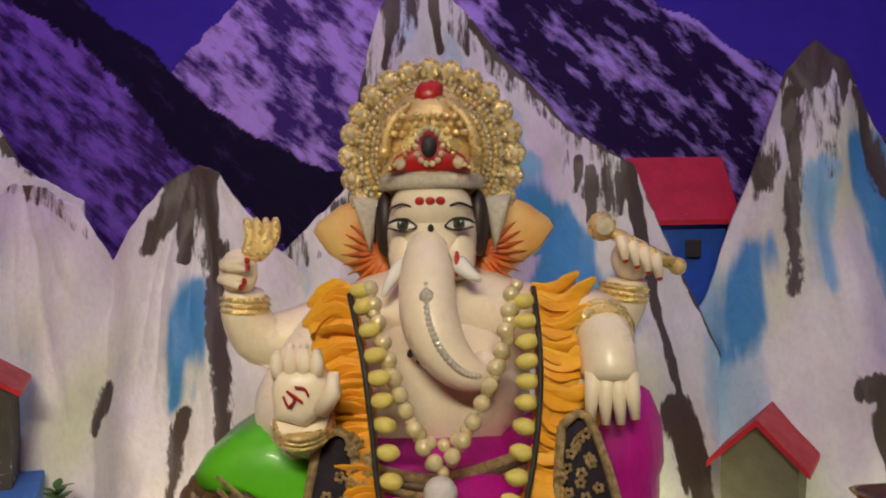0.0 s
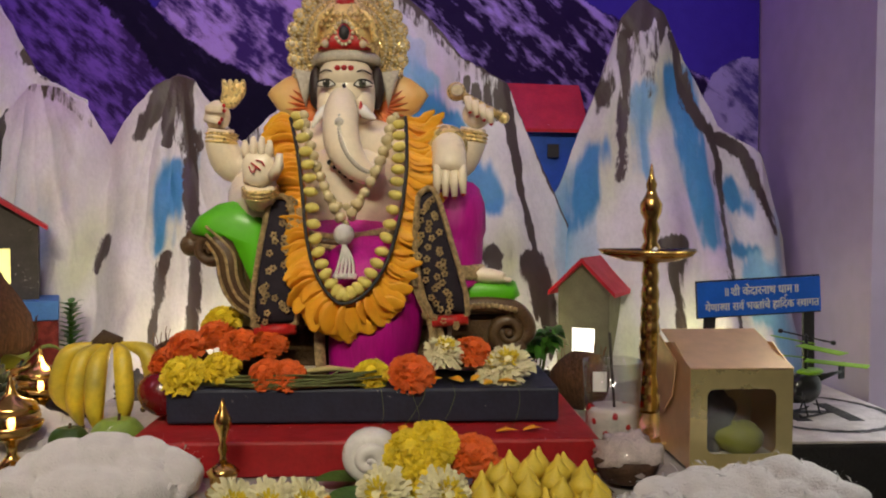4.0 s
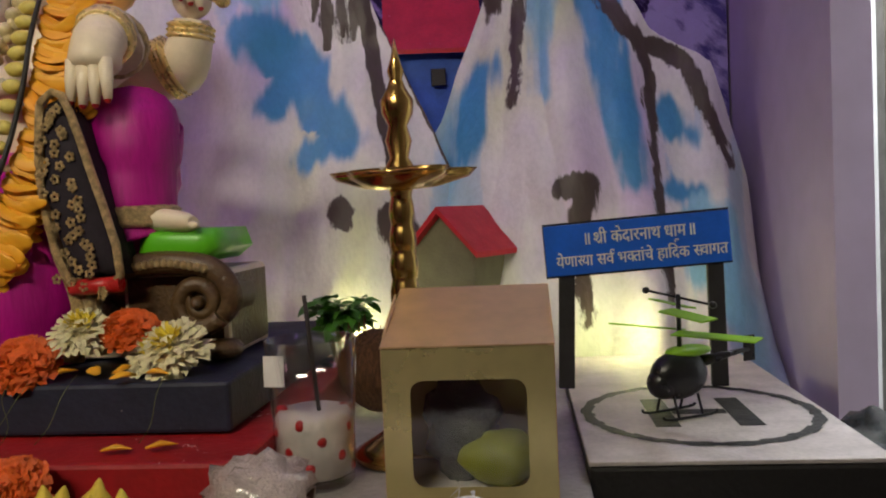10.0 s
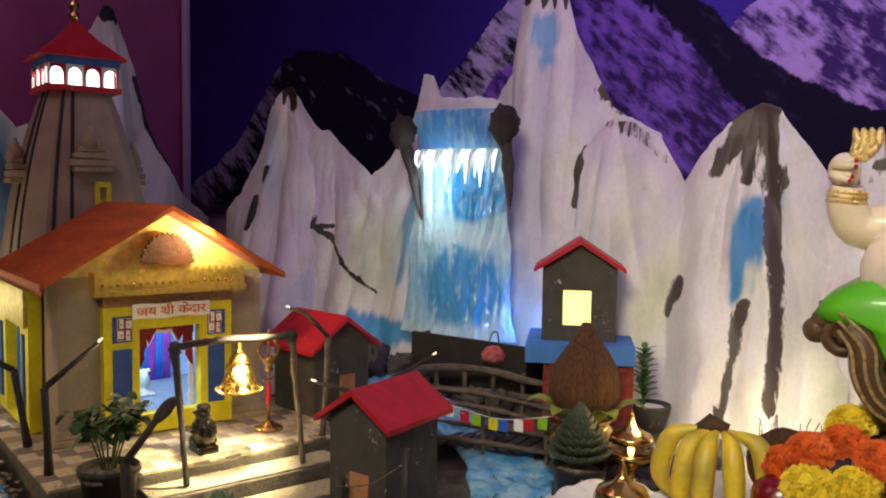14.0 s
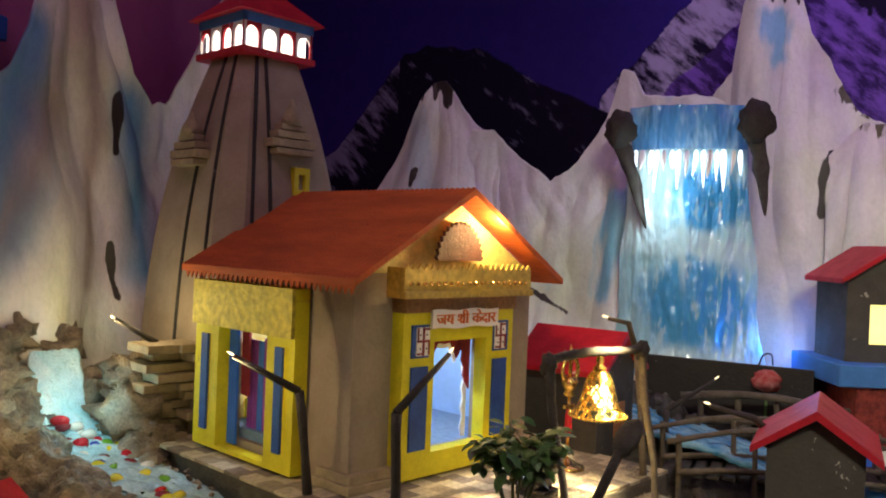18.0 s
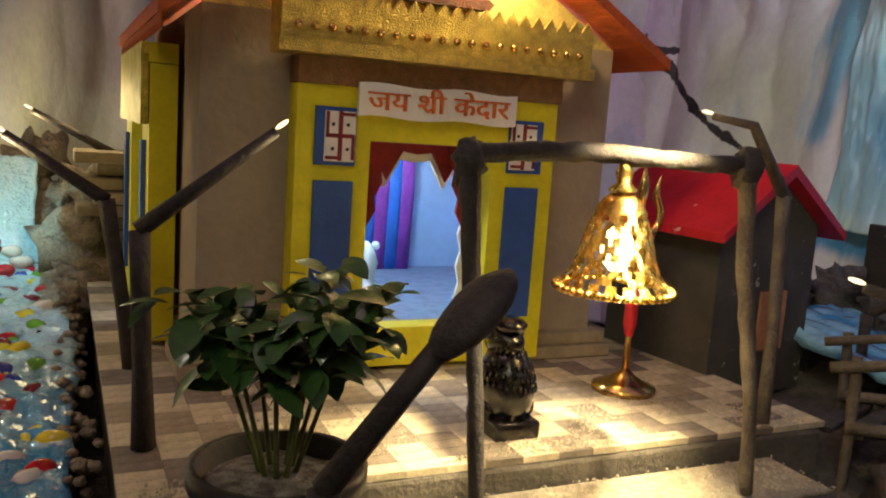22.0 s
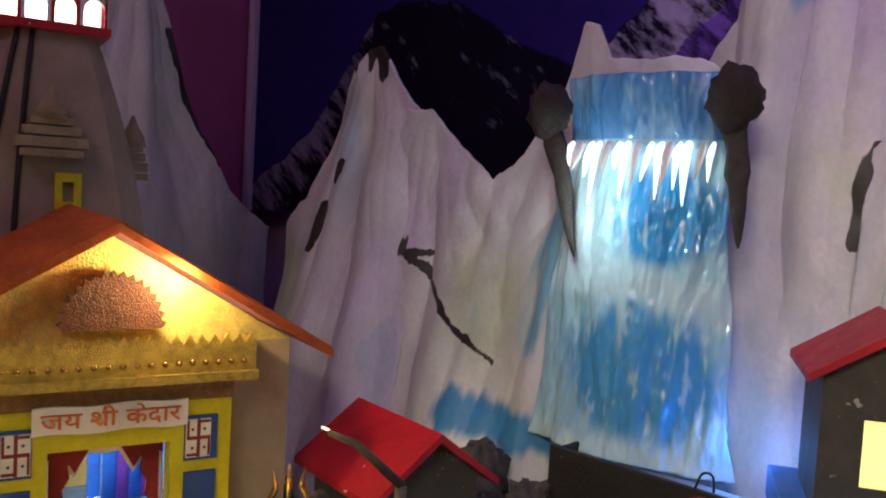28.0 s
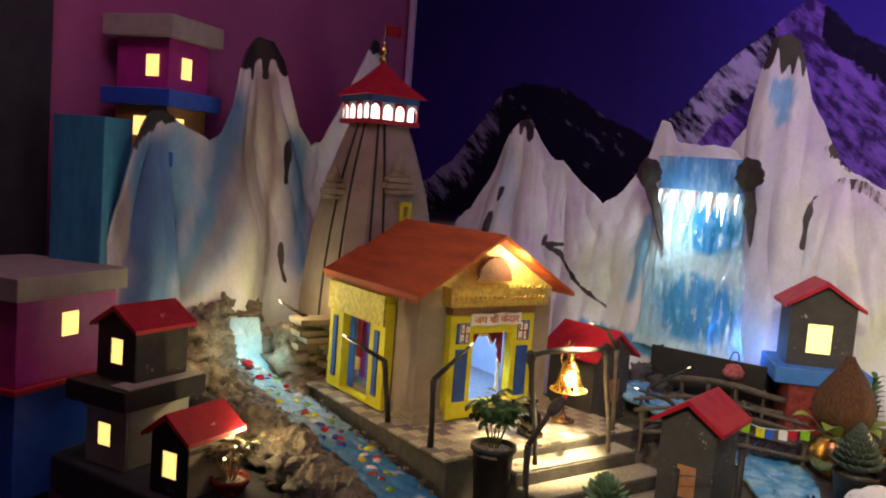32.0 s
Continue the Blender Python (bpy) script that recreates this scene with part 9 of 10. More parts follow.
def fall_colour(u, v, p):
    k = noise.noise((p.x * 16, p.z * 7, 8)) + 0.5 * noise.noise((p.x * 50, p.z * 18, 2))
    fine = noise.noise((p.x * 95, p.z * 16, 4)) + 0.6 * noise.noise((p.x * 210, p.z * 60, 5))
    c = Vector((0.66, 0.88, 0.95))
    if v > 0.83:
        return Vector((0.14, 0.36, 0.74)).lerp(Vector((0.55, 0.70, 0.92)), ease(-0.1, 0.9, k + 0.5 * fine))
    deep = Vector((0.06, 0.40, 0.78))
    # blue hollow under the lip, blue lower face: LED light put into the colour
    a = math.hypot((u - 0.70) / 0.34, (v - 0.64) / 0.14)
    c = c.lerp(deep, ease(1.15, 0.75, a + 0.22 * k))
    a = math.hypot((u - 0.58) / 0.46, (v - 0.24) / 0.19)
    c = c.lerp(deep, ease(1.15, 0.6, a + 0.30 * k + 0.12 * fine) * 0.9)
    # white run at the side, slanting foam band, one thin drip, pale mouth
    # the white run is the fall's inner light, put into its colour
    c = c.lerp(Vector((0.98, 1.0, 0.95)), ease(0.42, 0.20, u + 0.10 * k) * ease(0.36, 0.5, v))
    c = c.lerp(Vector((0.95, 1.0, 1.0)), 0.8 * ease(0.075, 0.02, abs(v - 0.455 + 0.06 * (u - 0.5) + 0.03 * k)))
    c = c.lerp(Vector((0.92, 0.97, 0.95)), 0.8 * ease(0.035, 0.012, abs(u - 0.47 + 0.02 * k)) * ease(0.22, 0.4, v))
    c = c.lerp(Vector((0.95, 1.0, 0.95)), 0.8 * ease(0.07, 0.02, v + 0.02 * k))
    return c.lerp(Vector((0.92, 1.0, 1.0)), 0.6 * ease(0.25, 0.7, fine))


fallm = sheet("waterfall", span(0, 1, 130), span(0, 1, 200), fall_place, M_FALL, fall_colour)
fall = tagged(new("waterfall", fallm), "frozen-looking waterfall sheet in white and bright blue", "waterfall")
sl = fall.modifiers.new("thick", "SOLIDIFY"); sl.thickness = 0.004
rs = random.Random(8)
for k in range(15):
    x = -1.014 + 0.0140 * k + rs.uniform(-0.003, 0.003)
    ln = rs.uniform(0.030, 0.060) if k % 3 else rs.uniform(0.055, 0.085)
    w = rs.uniform(0.75, 1.25)
    q = BM(); tube(q, curve_pts([(x, 1.492, 1.396), (x + 0.001, 1.478, 1.378), (x + rs.uniform(-0.004, 0.004), 1.470, 1.392 - ln)], 4), [w * e for e in (0.0030, 0.0042, 0.0052, 0.0056, 0.0054, 0.0046, 0.0034, 0.002, 0.0007)], 8, rough=0.3)
    part("icicle", q, M_ICELIGHT if k % 3 != 1 else M_SIGNWHITE, fall, "white icicle lit from inside")
for (x, y, z), (x2, z2), r in (((-1.045, 1.470, 1.436), (-0.985, 1.24), 0.034), ((-0.790, 1.470, 1.447), (-0.768, 1.27), 0.036)):
    t = thing("dark_rock_fang", pose(x, y, z), "dark brown rounded rock with a long tapering streak", "rock", "rocks beside the waterfall")
    q = BM(); ball(q, (0, 0, 0), (r * 0.9, r * 0.8, r * 1.1), 18, 12, lump=0.35, freq=2.5); part("boulder", q, mat("brown_black_rock", (0.04, 0.028, 0.024), 0.8, scale=40, vary=0.4, bump=0.8), t, smooth=True)
    q = BM(); tube(q, curve_pts([(0, 0.01, -0.02), ((x2 - x) * 0.5, 0.0, (z2 - z) * 0.5), (x2 - x, -0.01, z2 - z)], 6), [0.018, 0.017, 0.016, 0.015, 0.015, 0.014, 0.013, 0.012, 0.010, 0.008, 0.006, 0.004, 0.001], 12, flat=0.5, rough=0.5); part("streak", q, M_BRANCH, t)
# black basin under the fall
bas = thing("waterfall_basin", pose(-0.815, 1.43, 0.845, 0, 0, -6), "black painted trough that catches the waterfall", "trough")
q = BM(); box(q, 0, -0.050, 0, 0.29, 0.008, 0.158, bevel=0.002); part("front_wall", q, M_BLACK, bas)
for s in (-1, 1):
    q = BM(); box(q, 0.141 * s, 0, 0, 0.008, 0.092, 0.152, bevel=0.002); part("side_wall", q, M_BLACK, bas)
q = BM(); box(q, 0, 0, 0.10, 0.274, 0.09, 0.03); part("water", q, mat("pale_water_gel", (0.55, 0.75, 0.85), 0.12, scale=30, vary=0.15, bump=0.4, clear=0.5), bas, "pale blue water")
q = BM(); tube(q, curve_pts([(0.055, -0.05, 0.158), (0.062, -0.05, 0.176), (0.075, -0.052, 0.178), (0.078, -0.052, 0.16)], 5), 0.0015, 6); part("wire_hook", q, M_BLACK, bas)
# red flower head on a stalk before the trough
rf = thing("red_flower_pick", pose(-0.751, 1.372, 0.845), "small red flower ball on a green stalk", "flower")
q = BM(); tube(q, [(0, 0, 0), (0, 0, 0.12)], 0.004, 7); part("stalk", q, M_LEAF, rf)
q = BM(); ball(q, (0, 0, 0.132), (0.026, 0.026, 0.020), 16, 10, lump=0.35, freq=5); part("flower_ball", q, mat("red_foam_flower", (0.45, 0.02, 0.02), 0.7, scale=60, vary=0.4, bump=0.8, second=(0.6, 0.25, 0.25)), rf, smooth=True)

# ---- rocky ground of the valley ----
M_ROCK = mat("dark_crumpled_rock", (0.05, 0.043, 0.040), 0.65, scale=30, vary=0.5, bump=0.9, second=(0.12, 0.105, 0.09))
# paler sandy copy of the rock, with the bulb-lit look put into its colour
M_ROCKLIT = mat("lit_crumpled_rock", (0.15, 0.12, 0.085), 0.55, scale=34, vary=0.6, bump=1.0, second=(0.34, 0.28, 0.19))


def ground_place(u, v):
    x, y = -1.30 + 1.0 * u, 0.60 + 1.0 * v
    rise = 0.02 + 0.09 * max(0, min(1, (y - 0.95) / 0.45))
    bump = 0.014 * noise.noise((x * 11, y * 11, 2)) + 0.010 * noise.noise((x * 30, y * 30, 4))
    w = min(1, max(0, 3 * u) , max(0, 6 * (1 - u))) * min(1, max(0, 5 * v))
    return (x, y, 0.776 + (rise + bump) * max(0, w) * (0.25 if y < 0.95 else 1))


gm = sheet("valley_ground", span(0, 1, 100), span(0, 1, 100), ground_place, M_ROCK)
tagged(new("valley_ground", gm), "dark crumpled rocky ground of the model valley", "ground", kind="structure")
rs = random.Random(21)


def rock(x, y, z, r, mm, label, group="valley rocks"):
    b = BM()
    ball(b, (0, 0, r * 0.5), (r * rs.uniform(0.8, 1.3), r * rs.uniform(0.8, 1.2), r * rs.uniform(0.7, 1.1)), 18, 12, lump=0.75, freq=2.4)
    for v in b.verts:
        v.co += Vector((noise.noise(v.co * 90), noise.noise(v.co * 90 + Vector((5, 0, 0))), noise.noise(v.co * 90 + Vector((0, 7, 0))))) * r * 0.30
    return solid("rock", b, mm, label, "rock", pose(x, y, z, 0, 0, rs.uniform(0, 360)), group)


for x, y, z, r in ((-0.98, 1.38, 0.90, 0.034), (-1.02, 1.33, 0.89, 0.030), (-0.93, 1.36, 0.90, 0.026), (-0.90, 1.32, 0.88, 0.030), (-1.06, 1.38, 0.90, 0.034), (-0.86, 1.33, 0.88, 0.024), (-0.72, 1.33, 0.87, 0.028), (-0.78, 1.34, 0.88, 0.024), (-0.40, 1.20, 0.85, 0.030), (-0.55, 1.24, 0.85, 0.026), (-0.82, 1.07, 0.80, 0.026), (-0.78, 1.00, 0.79, 0.022), (-0.58, 1.02, 0.79, 0.022), (-0.40, 1.0, 0.80, 0.03), (-0.36, 1.14, 0.82, 0.034), (-0.30, 1.28, 0.85, 0.036), (-1.10, 1.43, 0.90, 0.04)):
    rock(x, y, z, r, M_ROCK, "dark crumpled model rock in the valley")

# ---- water ribbons ----
M_WATER = mat("blue_gel_water", (0.05, 0.30, 0.62), 0.12, scale=26, vary=0.2, bump=0.7, clear=0.7, second=(0.32, 0.60, 0.78))
M_BROOK = mat("clear_resin_brook", (0.95, 0.98, 1.0), 0.10, scale=40, vary=0.25, bump=1.0, clear=0.8, attr="paint", second=(0.70, 0.82, 0.90))


def brook_colour(u, v, p):
    k = noise.noise((p.x * 22, p.y * 22, 4)) + 0.6 * noise.noise((p.x * 60, p.y * 60, 8))
    # upper run paler: the bright light on it is put into the colour
    c = Vector((0.55, 0.80, 0.86)).lerp(Vector((0.50, 0.70, 0.76)), ease(0.15, 0.4, v)).lerp(Vector((0.03, 0.26, 0.52)), ease(0.5, 0.72, v + 0.06 * k))
    return c.lerp(Vector((0.85, 0.93, 0.95)), ease(0.35, 0.8, k) * 0.7)


def ribbon(name, pts, width, mm, label, colour=None):
    line = curve_pts(pts, 14)
    n = len(line)

    def place(u, v):
        i = min(n - 1, int(v * (n - 1)))
        p = line[i]
        d = (line[min(n - 1, i + 1)] - line[max(0, i - 1)])
        s = Vector((-d.y, d.x, 0)).normalized()
        w = width * (0.95 + 0.25 * noise.noise((v * 6, 0, 3))) * (1 if not colour else 0.70 + 0.30 * ease(0.12, 0.3, v))
        q = p + s * (u - 0.5) * w
        return (q.x, q.y, q.z + 0.005 * noise.noise((q.x * 50, q.y * 50, 1)) + 0.004 * noise.noise((q.x * 130, q.y * 130, 2)))
    me = sheet(name, span(0, 1, 22), [i / (n - 1) for i in range(n)], place, mm, colour)
    ob = tagged(new(name, me), label, "stream", kind="structure")
    so = ob.modifiers.new("thick", "SOLIDIFY")
    so.thickness, so.offset = 0.012, -1
    return line


ribbon("water_pool", [(-1.00, 1.30, 0.903), (-0.86, 1.25, 0.885), (-0.72, 1.22, 0.857), (-0.62, 1.15, 0.838), (-0.555, 1.05, 0.824), (-0.51, 0.93, 0.806), (-0.47, 0.78, 0.796)], 0.135, M_WATER, "bright blue gel river through the valley")
brook = ribbon("water_stream", [(-1.800, 0.785, 0.995), (-1.770, 0.770, 0.940), (-1.730, 0.760, 0.880), (-1.672, 0.750, 0.858), (-1.535, 0.703, 0.846), (-1.385, 0.648, 0.832), (-1.235, 0.593, 0.818), (-1.085, 0.530, 0.804), (-0.965, 0.465, 0.794)], 0.104, M_BROOK, "pale blue resin brook that falls from the spring", brook_colour)
# coloured pebbles in the brook
PEB = [mat("pebble_" + n, c, 0.2, scale=30, vary=0.15, bump=0.05, clear=0.4) for n, c in (("red", (0.45, 0.01, 0.02)), ("green", (0.12, 0.35, 0.03)), ("yellow", (0.62, 0.55, 0.03)), ("blue", (0.03, 0.05, 0.35)), ("white", (0.72, 0.72, 0.68)), ("maroon", (0.18, 0.02, 0.03)))]
pebs = []
for k in range(6):
    q = BM(); ball(q, (0, 0, 0), (0.0120, 0.0095, 0.0072), 10, 7, lump=0.2); pebs.append(mesh_of("pebble", q, PEB[k], True))
NAMES = ("red", "green", "yellow", "blue", "white", "maroon")
rs = random.Random(31)
for k in range(62):
    i = int((0.22 + 0.62 * (k + rs.random()) / 62) * (len(brook) - 1))
    p, c = brook[i], rs.randrange(6)
    ob = new("pebble", pebs[c])
    ob.matrix_world = Matrix.Translation(p + Vector((rs.uniform(-0.024, 0.024), rs.uniform(-0.030, 0.034), 0.0085))) @ rot("Z", rs.uniform(0, 360)) @ Matrix.Scale(rs.uniform(0.7, 1.3), 4)
    tagged(ob, "glossy " + NAMES[c] + " glass pebble in the brook", "pebble", "pebbles in the brook")
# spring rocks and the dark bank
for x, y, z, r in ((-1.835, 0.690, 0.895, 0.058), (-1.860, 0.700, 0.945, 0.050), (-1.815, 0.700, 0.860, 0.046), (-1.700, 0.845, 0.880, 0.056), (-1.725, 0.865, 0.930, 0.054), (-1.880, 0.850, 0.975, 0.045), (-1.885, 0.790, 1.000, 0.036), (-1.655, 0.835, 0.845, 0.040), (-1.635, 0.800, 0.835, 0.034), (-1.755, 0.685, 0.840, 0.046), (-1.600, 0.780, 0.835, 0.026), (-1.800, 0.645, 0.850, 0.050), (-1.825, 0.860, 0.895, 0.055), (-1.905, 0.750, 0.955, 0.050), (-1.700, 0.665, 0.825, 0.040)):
    rock(x + 0.030, y - 0.022, z + 0.004, r * 0.86, M_ROCKLIT, "sandy crumpled rock round the spring, its lit look put into the colour", "spring rocks")
M_BANK = mat("crumpled_brown_paper_rock", (0.055, 0.044, 0.034), 0.55, scale=30, vary=0.6, bump=1.0, second=(0.27, 0.22, 0.15))


def bank_place(u, v):
    """A crumpled ridge of stiff paper beside the brook, highest at the spring."""
    k = 0.10 + 0.88 * v
    f = k * (len(brook) - 1)
    p = brook[int(f)].lerp(brook[min(len(brook) - 1, int(f) + 1)], f - int(f))
    a = math.pi * u
    high = 0.062 + 0.035 * (1 - v) ** 2
    half = 0.056 + 0.018 * noise.noise((v * 9, 1, 2))
    across = -0.085 + half * math.cos(a)
    x, y, z = p.x + 0.35 * across, p.y + 0.93 * across, p.z - 0.045 + high * math.sin(a) ** 0.8
    q = Vector((x * 13, y * 13, z * 13))
    crease = 0.030 * (abs(noise.noise(q)) - 0.2) + 0.016 * (abs(noise.noise(q * 2.6)) - 0.2) + 0.006 * noise.noise(q * 7)
    return (x + crease * math.cos(a) * 0.35, y + crease * math.cos(a), z + crease * math.sin(a))


bank = tagged(new("rock_bank", sheet("rock_bank", span(0, 1, 46), span(0, 1, 190), bank_place, M_BANK)), "crumpled brown paper rock bank along the brook", "rock bank")
bank.modifiers.new("thick", "SOLIDIFY").thickness = 0.003
for poly in bank.data.polygons:
    poly.use_smooth = False
for k in range(9):
    p = brook[int((0.25 + 0.70 * k / 9) * (len(brook) - 1))]
    rock(p.x - 0.060 + rs.uniform(-0.016, 0.006), p.y - 0.132 + rs.uniform(-0.012, 0.008), p.z - 0.040, rs.uniform(0.024, 0.038), M_ROCK, "dark rough rock along the brook", "bank rocks")


def sand_place(u, v):
    x, y = -0.995 + 0.40 * u, 0.430 + 0.43 * v
    rim = min(1.0, 5 * min(u, 1 - u, v, 1 - v) + 0.35 * noise.noise((x * 24, y * 24, 3)))
    return (x + 0.012 * noise.noise((y * 20, 0, 1)), y + 0.012 * noise.noise((x * 20, 0, 2)), 0.7755 + 0.0155 * max(0.0, rim) ** 0.5 + 0.003 * noise.noise((x * 45, y * 45, 6)))


tagged(new("sand_ground", sheet("sand_ground", span(0, 1, 70), span(0, 1, 70), sand_place, M_SAND)), "pale sand spread before the temple steps", "sand", kind="structure")
rs2 = random.Random(5)
grit = BM()
for k in range(260):
    i = int((0.2 + 0.75 * rs2.random()) * (len(brook) - 1))
    p = brook[i] + Vector((rs2.uniform(0.010, 0.030), rs2.uniform(0.036, 0.058), rs2.uniform(-0.004, 0.016)))
    r = rs2.uniform(0.0025, 0.006)
    ball(grit, p, (r, r, r * 0.8), 6, 4, lump=0.5, freq=3)
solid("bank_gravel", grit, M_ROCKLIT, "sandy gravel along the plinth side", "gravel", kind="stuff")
b = BM()
for k in range(40):
    p = brook[int((0.16 + 0.8 * k / 40) * (len(brook) - 1))]
    ball(b, (p.x - 0.03, p.y - 0.03, p.z - 0.04), (0.055, 0.050, 0.036), 10, 7, lump=0.4)
solid("stream_bed", b, M_ROCK, "dark bed under the brook", "ground", kind="structure", smooth=True)

# ---- twig fence and bridge ----
def twig(parent, pts, r, name="rail", mm=None):
    q = BM()
    tube(q, curve_pts(pts, 4), r, 7, rough=0.5)
    return part(name, q, mm or M_BARK, parent)


br = thing("twig_bridge", pose(0, 0, 0), "small bridge of grey twigs over the blue river", "bridge")
for dx, dy in ((0, 0), (0.035, -0.085)):
    for k in range(4):
        x, y = -0.900 + 0.105 * k + dx, 1.165 + 0.030 * k + dy
        twig(br, [(x, y, 0.80), (x + 0.002, y, 0.87), (x, y, 0.925 + 0.01 * math.sin(k * 1.05))], 0.0042, "post")
    twig(br, [(-0.915 + dx, 1.155 + dy, 0.915), (-0.80 + dx, 1.19 + dy, 0.938), (-0.69 + dx, 1.22 + dy, 0.935), (-0.56 + dx, 1.255 + dy, 0.915)], 0.0042)
    twig(br, [(-0.90 + dx, 1.16 + dy, 0.870), (-0.78 + dx, 1.195 + dy, 0.878), (-0.57 + dx, 1.25 + dy, 0.868)], 0.0045)
for k in range(16):
    x, y = -0.90 + 0.022 * k, 1.165 + 0.0060 * k
    q = BM(); box(q, x + 0.018, y - 0.042, 0.862, 0.016, 0.10, 0.005, bevel=0.001); part("plank", q, M_BRANCH, br)
fence = thing("twig_fence", pose(0, 0, 0), "leaning fence of rough twigs beside the valley path", "fence")
for k in range(6):
    x, y = -0.86 + 0.062 * k, 1.318 + 0.006 * k
    twig(fence, [(x, y, 0.86), (x + 0.004, y, 0.91), (x + 0.002, y + 0.004, 0.955)], 0.005, "post")
twig(fence, [(-0.89, 1.31, 0.945), (-0.76, 1.325, 0.956), (-0.63, 1.32, 0.945), (-0.50, 1.34, 0.950)], 0.007)
twig(fence, [(-0.88, 1.31, 0.905), (-0.72, 1.33, 0.912), (-0.52, 1.335, 0.905)], 0.006)
# string of prayer-coloured flags
fl = thing("flag_string", pose(0, 0, 0), "string of tiny coloured paper flags on a thread", "flag string")
q = BM(); line = curve_pts([(-0.72, 1.10, 0.945), (-0.62, 1.13, 0.922), (-0.53, 1.15, 0.935)], 12); tube(q, line, 0.0007, 5); part("thread", q, M_SIGNWHITE, fl)
for k in range(9):
    p = line[1 + int(k * (len(line) - 2) / 9)]
    q = BM(); box(q, p.x, p.y, p.z - 0.021, 0.017, 0.0008, 0.020, m=None); part("flag", q, (M_BRIGHTBLUE, M_SIGNWHITE, M_RED, M_LIME, M_YELLOW)[k % 5], fl)
fs = thing("wire_stand", pose(-0.642, 0.795, 0.775), "two black sticks joined by a thin beaded wire", "wire stand")
for x in (-0.054, 0.054):
    q = BM(); tube(q, [(x, 0, 0), (x + 0.002, 0, 0.128 if x < 0 else 0.188)], 0.0062, 10); part("stick", q, M_BLACK, fs)
q = BM(); tube(q, curve_pts([(-0.054, -0.006, 0.118), (0.0, -0.008, 0.132), (0.054, -0.006, 0.168)], 5), 0.0011, 5); part("wire", q, M_STEEL, fs)


# ---- plants ----
M_DARKLEAF = mat("dark_glossy_leaf", (0.055, 0.135, 0.030), 0.4, scale=40, vary=0.35, bump=0.25, clear=0.2)
M_POT = mat("black_plastic_pot", (0.020, 0.017, 0.016), 0.45, scale=40, bump=0.15)
M_SOIL = mat("gravel_soil", (0.14, 0.11, 0.09), 0.95, scale=120, vary=0.5, bump=1.0, second=(0.5, 0.46, 0.42))


def leaf_data(ln, w, mm, name="leaf"):
    b = BM()
    n = 6
    rows = []
    for i in range(n + 1):
        u = i / n
        ww = w * math.sin(math.pi * min(1, 0.04 + u * 0.96)) ** 0.75
        rows.append([b.verts.new((u * ln, s * ww * 0.5, -0.30 * ln * u * u + 0.10 * ww * abs(s))) for s in (-1, 0, 1)])
    for p, c in zip(rows, rows[1:]):
        for s in (0, 1):
            b.faces.new((p[s], p[s + 1], c[s + 1], c[s])).smooth = True
    return mesh_of(name, b, mm)


def pot_plant(x, y, z, pr, ph, height, spread, count, leaf, label, seed, pot_mm, stems=5):
    rs = random.Random(seed)
    t = thing("potted_plant", pose(x, y, z), label, "potted plant", "potted plants")
    q = BM(); lathe(q, ((pr * 0.72, 0), (pr * 0.76, 0.003), (pr * 0.94, ph - 0.010), (pr * 1.06, ph - 0.009), (pr * 1.06, ph), (pr * 0.95, ph), (pr * 0.90, ph - 0.012)), 28)
    part("pot", q, pot_mm, t)
    q = BM(); lathe(q, ((pr * 0.9, ph - 0.016), (pr * 0.88, ph - 0.009), (pr * 0.4, ph - 0.005), (0.001, ph - 0.004)), 20, wobble=0.2); part("soil", q, M_SOIL, t, "pale gravelly soil")
    tips = []
    for k in range(stems):
        a = 6.28 * k / stems + rs.uniform(-0.3, 0.3)
        top = Vector((spread * 0.55 * math.cos(a), spread * 0.55 * math.sin(a), ph + height * rs.uniform(0.7, 1.0)))
        base = Vector((0.008 * math.cos(a), 0.008 * math.sin(a), ph - 0.006))
        line = curve_pts([base, base.lerp(top, 0.5) + Vector((0, 0, 0.012)), top], 6)
        q = BM(); tube(q, line, [0.0014 * (1 - 0.5 * i / (len(line) - 1)) for i in range(len(line))], 6); part("stem", q, M_STEM, t)
        tips.append(line)
    for k in range(count):
        line = tips[k % stems]
        p = line[rs.randrange(6, len(line))] + Vector((rs.uniform(-1, 1), rs.uniform(-1, 1), rs.uniform(-0.5, 1))) * spread * 0.14
        a = rs.uniform(0, 360)
        shared("leaf", leaf, t, Matrix.Translation(p) @ rot("Z", a) @ rot("Y", rs.uniform(-35, 35)) @ rot("X", rs.uniform(-25, 25)) @ Matrix.Scale(rs.uniform(0.7, 1.25), 4))
    return t


LEAF_A = leaf_data(0.019, 0.0115, M_DARKLEAF)
pot_plant(-0.979, 0.636, 0.800, 0.040, 0.114, 0.092, 0.080, 290, LEAF_A, "leafy dark green plant in a black plastic pot", 3, M_POT, 8)
LEAF_B = leaf_data(0.026, 0.013, mat("bright_green_leaf", (0.06, 0.20, 0.02), 0.4, scale=40, vary=0.3, bump=0.2))


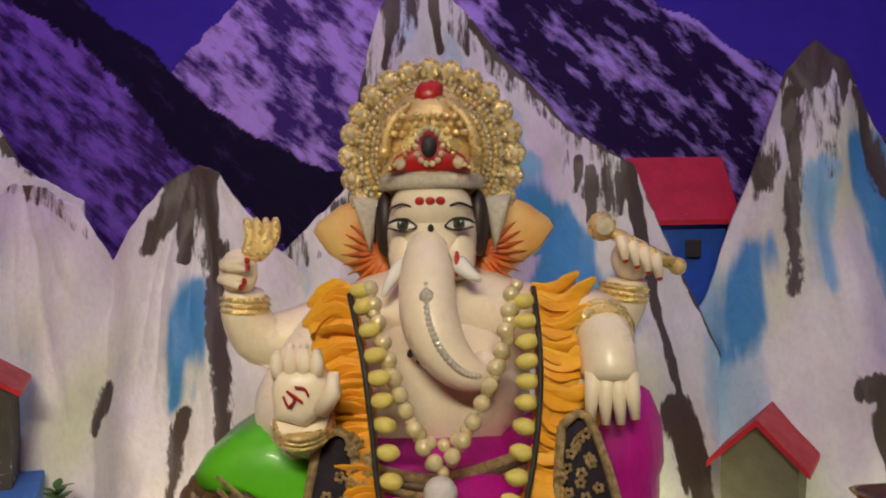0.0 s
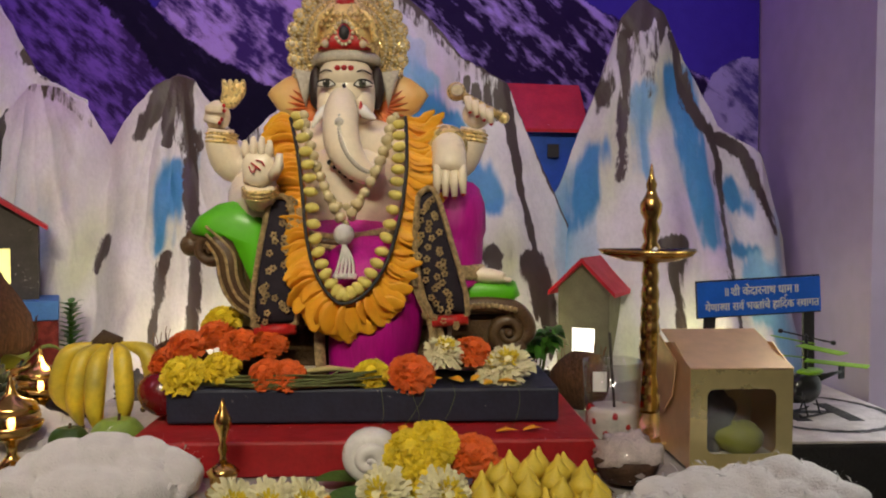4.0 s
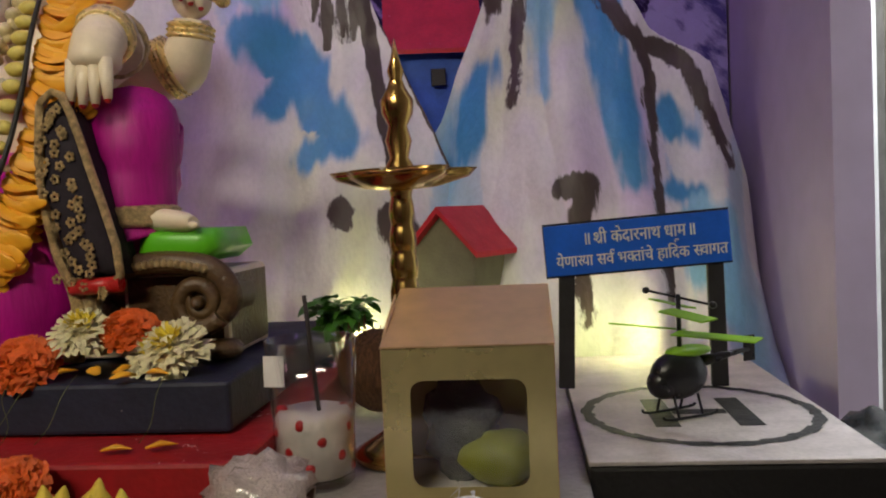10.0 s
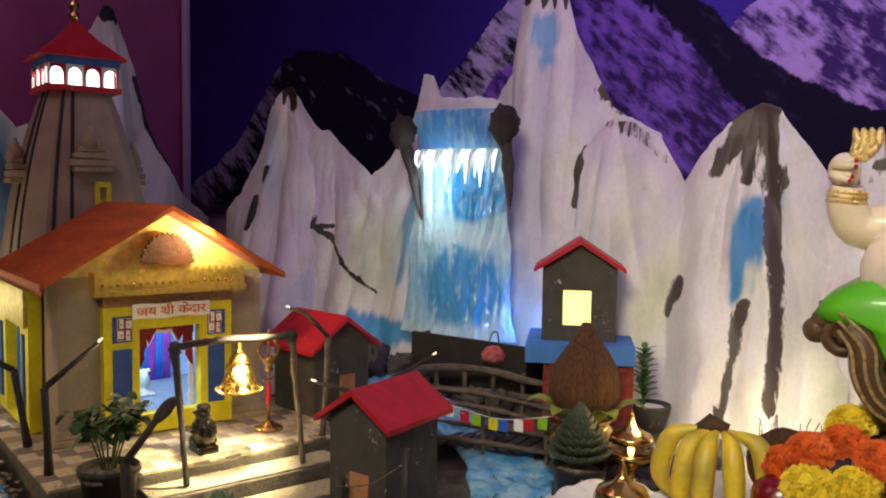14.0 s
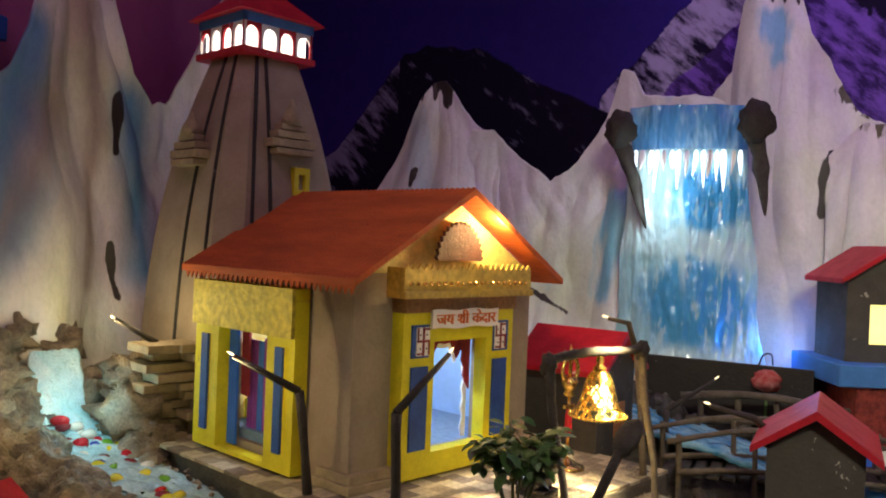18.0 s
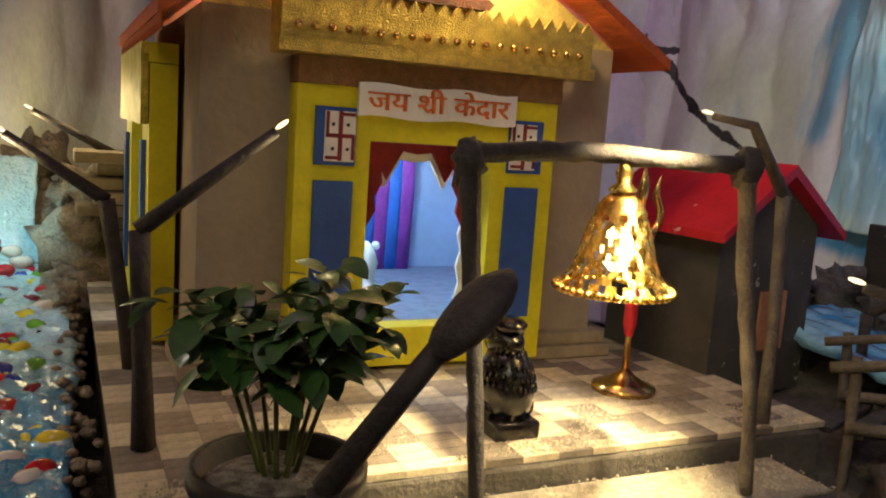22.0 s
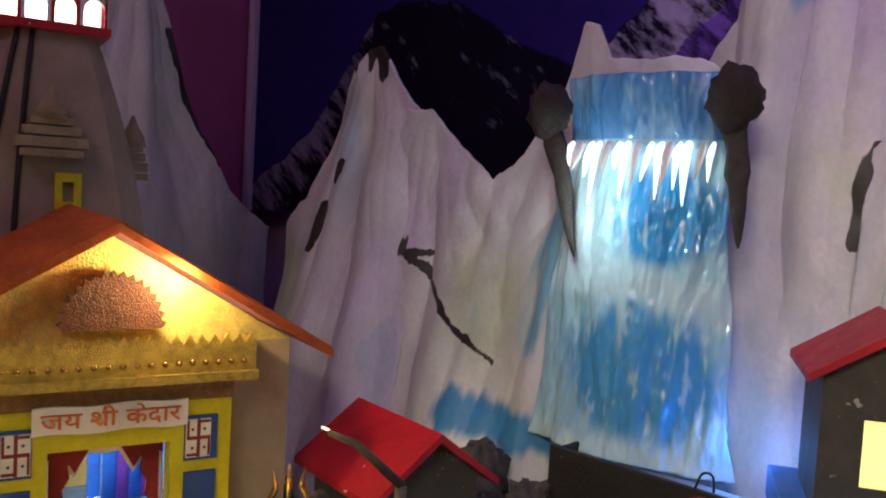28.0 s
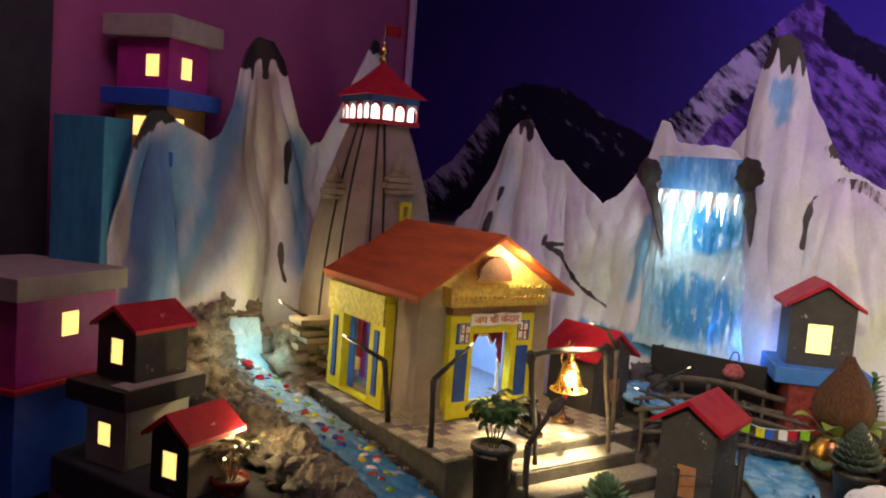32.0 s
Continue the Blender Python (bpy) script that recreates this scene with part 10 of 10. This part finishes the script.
def zz_plant(x, y, z):
    t = thing("potted_plant", pose(x, y, z), "upright small-leaved green plant in a grey pot", "potted plant", "potted plants")
    q = BM(); lathe(q, ((0.026, 0), (0.036, 0.045), (0.038, 0.05), (0.034, 0.05), (0.030, 0.044)), 24); part("pot", q, M_HUTGREY, t)
    q = BM(); lathe(q, ((0.032, 0.042), (0.020, 0.046), (0.001, 0.047)), 18, wobble=0.2); part("soil", q, M_SIGNWHITE, t, "white gravel")
    q = BM(); tube(q, [(-0.012, 0, 0.04), (-0.016, 0, 0.10), (-0.014, 0, 0.15)], 0.003, 7); part("stem", q, M_LEAF, t)
    for k in range(40):
        zz = 0.058 + 0.0024 * k
        shared("leaf", LEAF_B, t, Matrix.Translation((-0.014, 0, zz)) @ rot("Z", k * 95) @ rot("Y", -38) @ Matrix.Scale(1.25 - 0.006 * k, 4))


zz_plant(-0.445, 1.415, 0.862)


def rosette(x, y, z, r, layers, mm, label, pot_mm, ph, spike=False):
    t = thing("potted_succulent", pose(x, y, z), label, "succulent", "potted plants")
    pr = r * 0.8
    q = BM(); lathe(q, ((pr * 0.78, 0), (pr * 0.98, ph - 0.006), (pr * 1.05, ph), (pr * 0.95, ph), (pr * 0.9, ph - 0.008)), 26); part("pot", q, pot_mm, t)
    q = BM(); lathe(q, ((pr * 0.92, ph - 0.010), (pr * 0.5, ph - 0.004), (0.001, ph - 0.003)), 18); part("soil", q, M_SOIL, t)
    lm = BM()
    ln = r
    tube(lm, curve_pts([(0, 0, 0), (ln * 0.4, 0, 0.004), (ln * 0.8, 0, 0.010), (ln, 0, 0.016)], 3), [r * 0.12, r * 0.17, r * 0.20, r * 0.21, r * 0.21, r * 0.20, r * 0.17, r * 0.12, r * 0.07, r * 0.015], 8, flat=0.45)
    me = mesh_of("fleshy_leaf", lm, mm)
    for L in range(layers):
        n = 9 if not spike else 18
        for k in range(n):
            up = 0.004 + L * (0.006 if not spike else 0.0075)
            shared("fleshy_leaf", me, t, Matrix.Translation((0, 0, ph + up)) @ rot("Z", 360 * (k + 0.5 * (L % 2)) / n) @ rot("Y", -(6 + 60 * L / max(1, layers - 1))) @ Matrix.Scale(1 - 0.5 * L / layers, 4))


M_SUCC = mat("grey_green_succulent", (0.16, 0.26, 0.13), 0.45, scale=30, vary=0.25, bump=0.1)
M_SUCCDARK = mat("dark_grey_succulent", (0.07, 0.10, 0.065), 0.5, scale=60, vary=0.4, bump=0.4)
rosette(-0.758, 0.630, 0.785, 0.042, 5, M_SUCC, "pale green rosette succulent in a light blue pot", mat("light_blue_pot", (0.40, 0.55, 0.68), 0.4, scale=30, vary=0.1, bump=0.05), 0.085)
rosette(-0.435, 1.030, 0.845, 0.050, 9, M_SUCCDARK, "dark scaly succulent in a dark pot", M_POT, 0.06, True)
# leafy bush beside the brass lamp and the little shrub by the low hut
pot_plant(0.415, 1.225, 0.862, 0.026, 0.05, 0.075, 0.052, 170, LEAF_B, "small dense green bush behind the boards", 6, M_POT, 9)
LEAF_C = leaf_data(0.018, 0.009, mat("olive_leaf", (0.10, 0.12, 0.03), 0.55, scale=40, vary=0.5, bump=0.2, second=(0.22, 0.08, 0.03)))
pot_plant(-1.395, 0.395, 0.775, 0.034, 0.03, 0.075, 0.085, 200, LEAF_C, "low spreading shrub hung with tiny fairy lights", 8, M_BRICKRED, 10)
fb = thing("fairy_lights", pose(-1.395, 0.395, 0.80), "tiny warm fairy bulbs on a thin wire", "fairy lights")
q = BM(); line = curve_pts([(-0.05, -0.03, 0.03), (0.0, -0.045, 0.045), (0.03, -0.02, 0.06), (0.0, 0.01, 0.07), (0.05, 0.02, 0.05)], 6); tube(q, line, 0.0006, 4); part("wire", q, M_STEEL, fb)
for k in (3, 9, 15, 21):
    q = BM(); ball(q, line[k], 0.003, 8, 6); part("bulb", q, M_LED, fb)
# brass pot lamp in the valley front and the bronze bead of the far side room
q = BM()
line = curve_pts([(1.27, 1.60, 1.75), (1.275, 1.60, 1.50), (1.29, 1.60, 1.38), (1.32, 1.60, 1.30), (1.34, 1.60, 1.42), (1.36, 1.60, 1.75)], 10)
bead = thing("bead_hanging", pose(0, 0, 0), "black and white bead string hanging from the ceiling", "bead string")
q = BM(); tube(q, [(1.27, 1.60, 1.74), (1.315, 1.60, 2.75), (1.36, 1.60, 1.74)], 0.0012, 5); part("thread", q, M_BLACK, bead)
for k, p in enumerate(line):
    q = BM(); ball(q, p, 0.007, 8, 6); part("bead", q, M_BLACK if k % 3 else M_SIGNWHITE, bead)
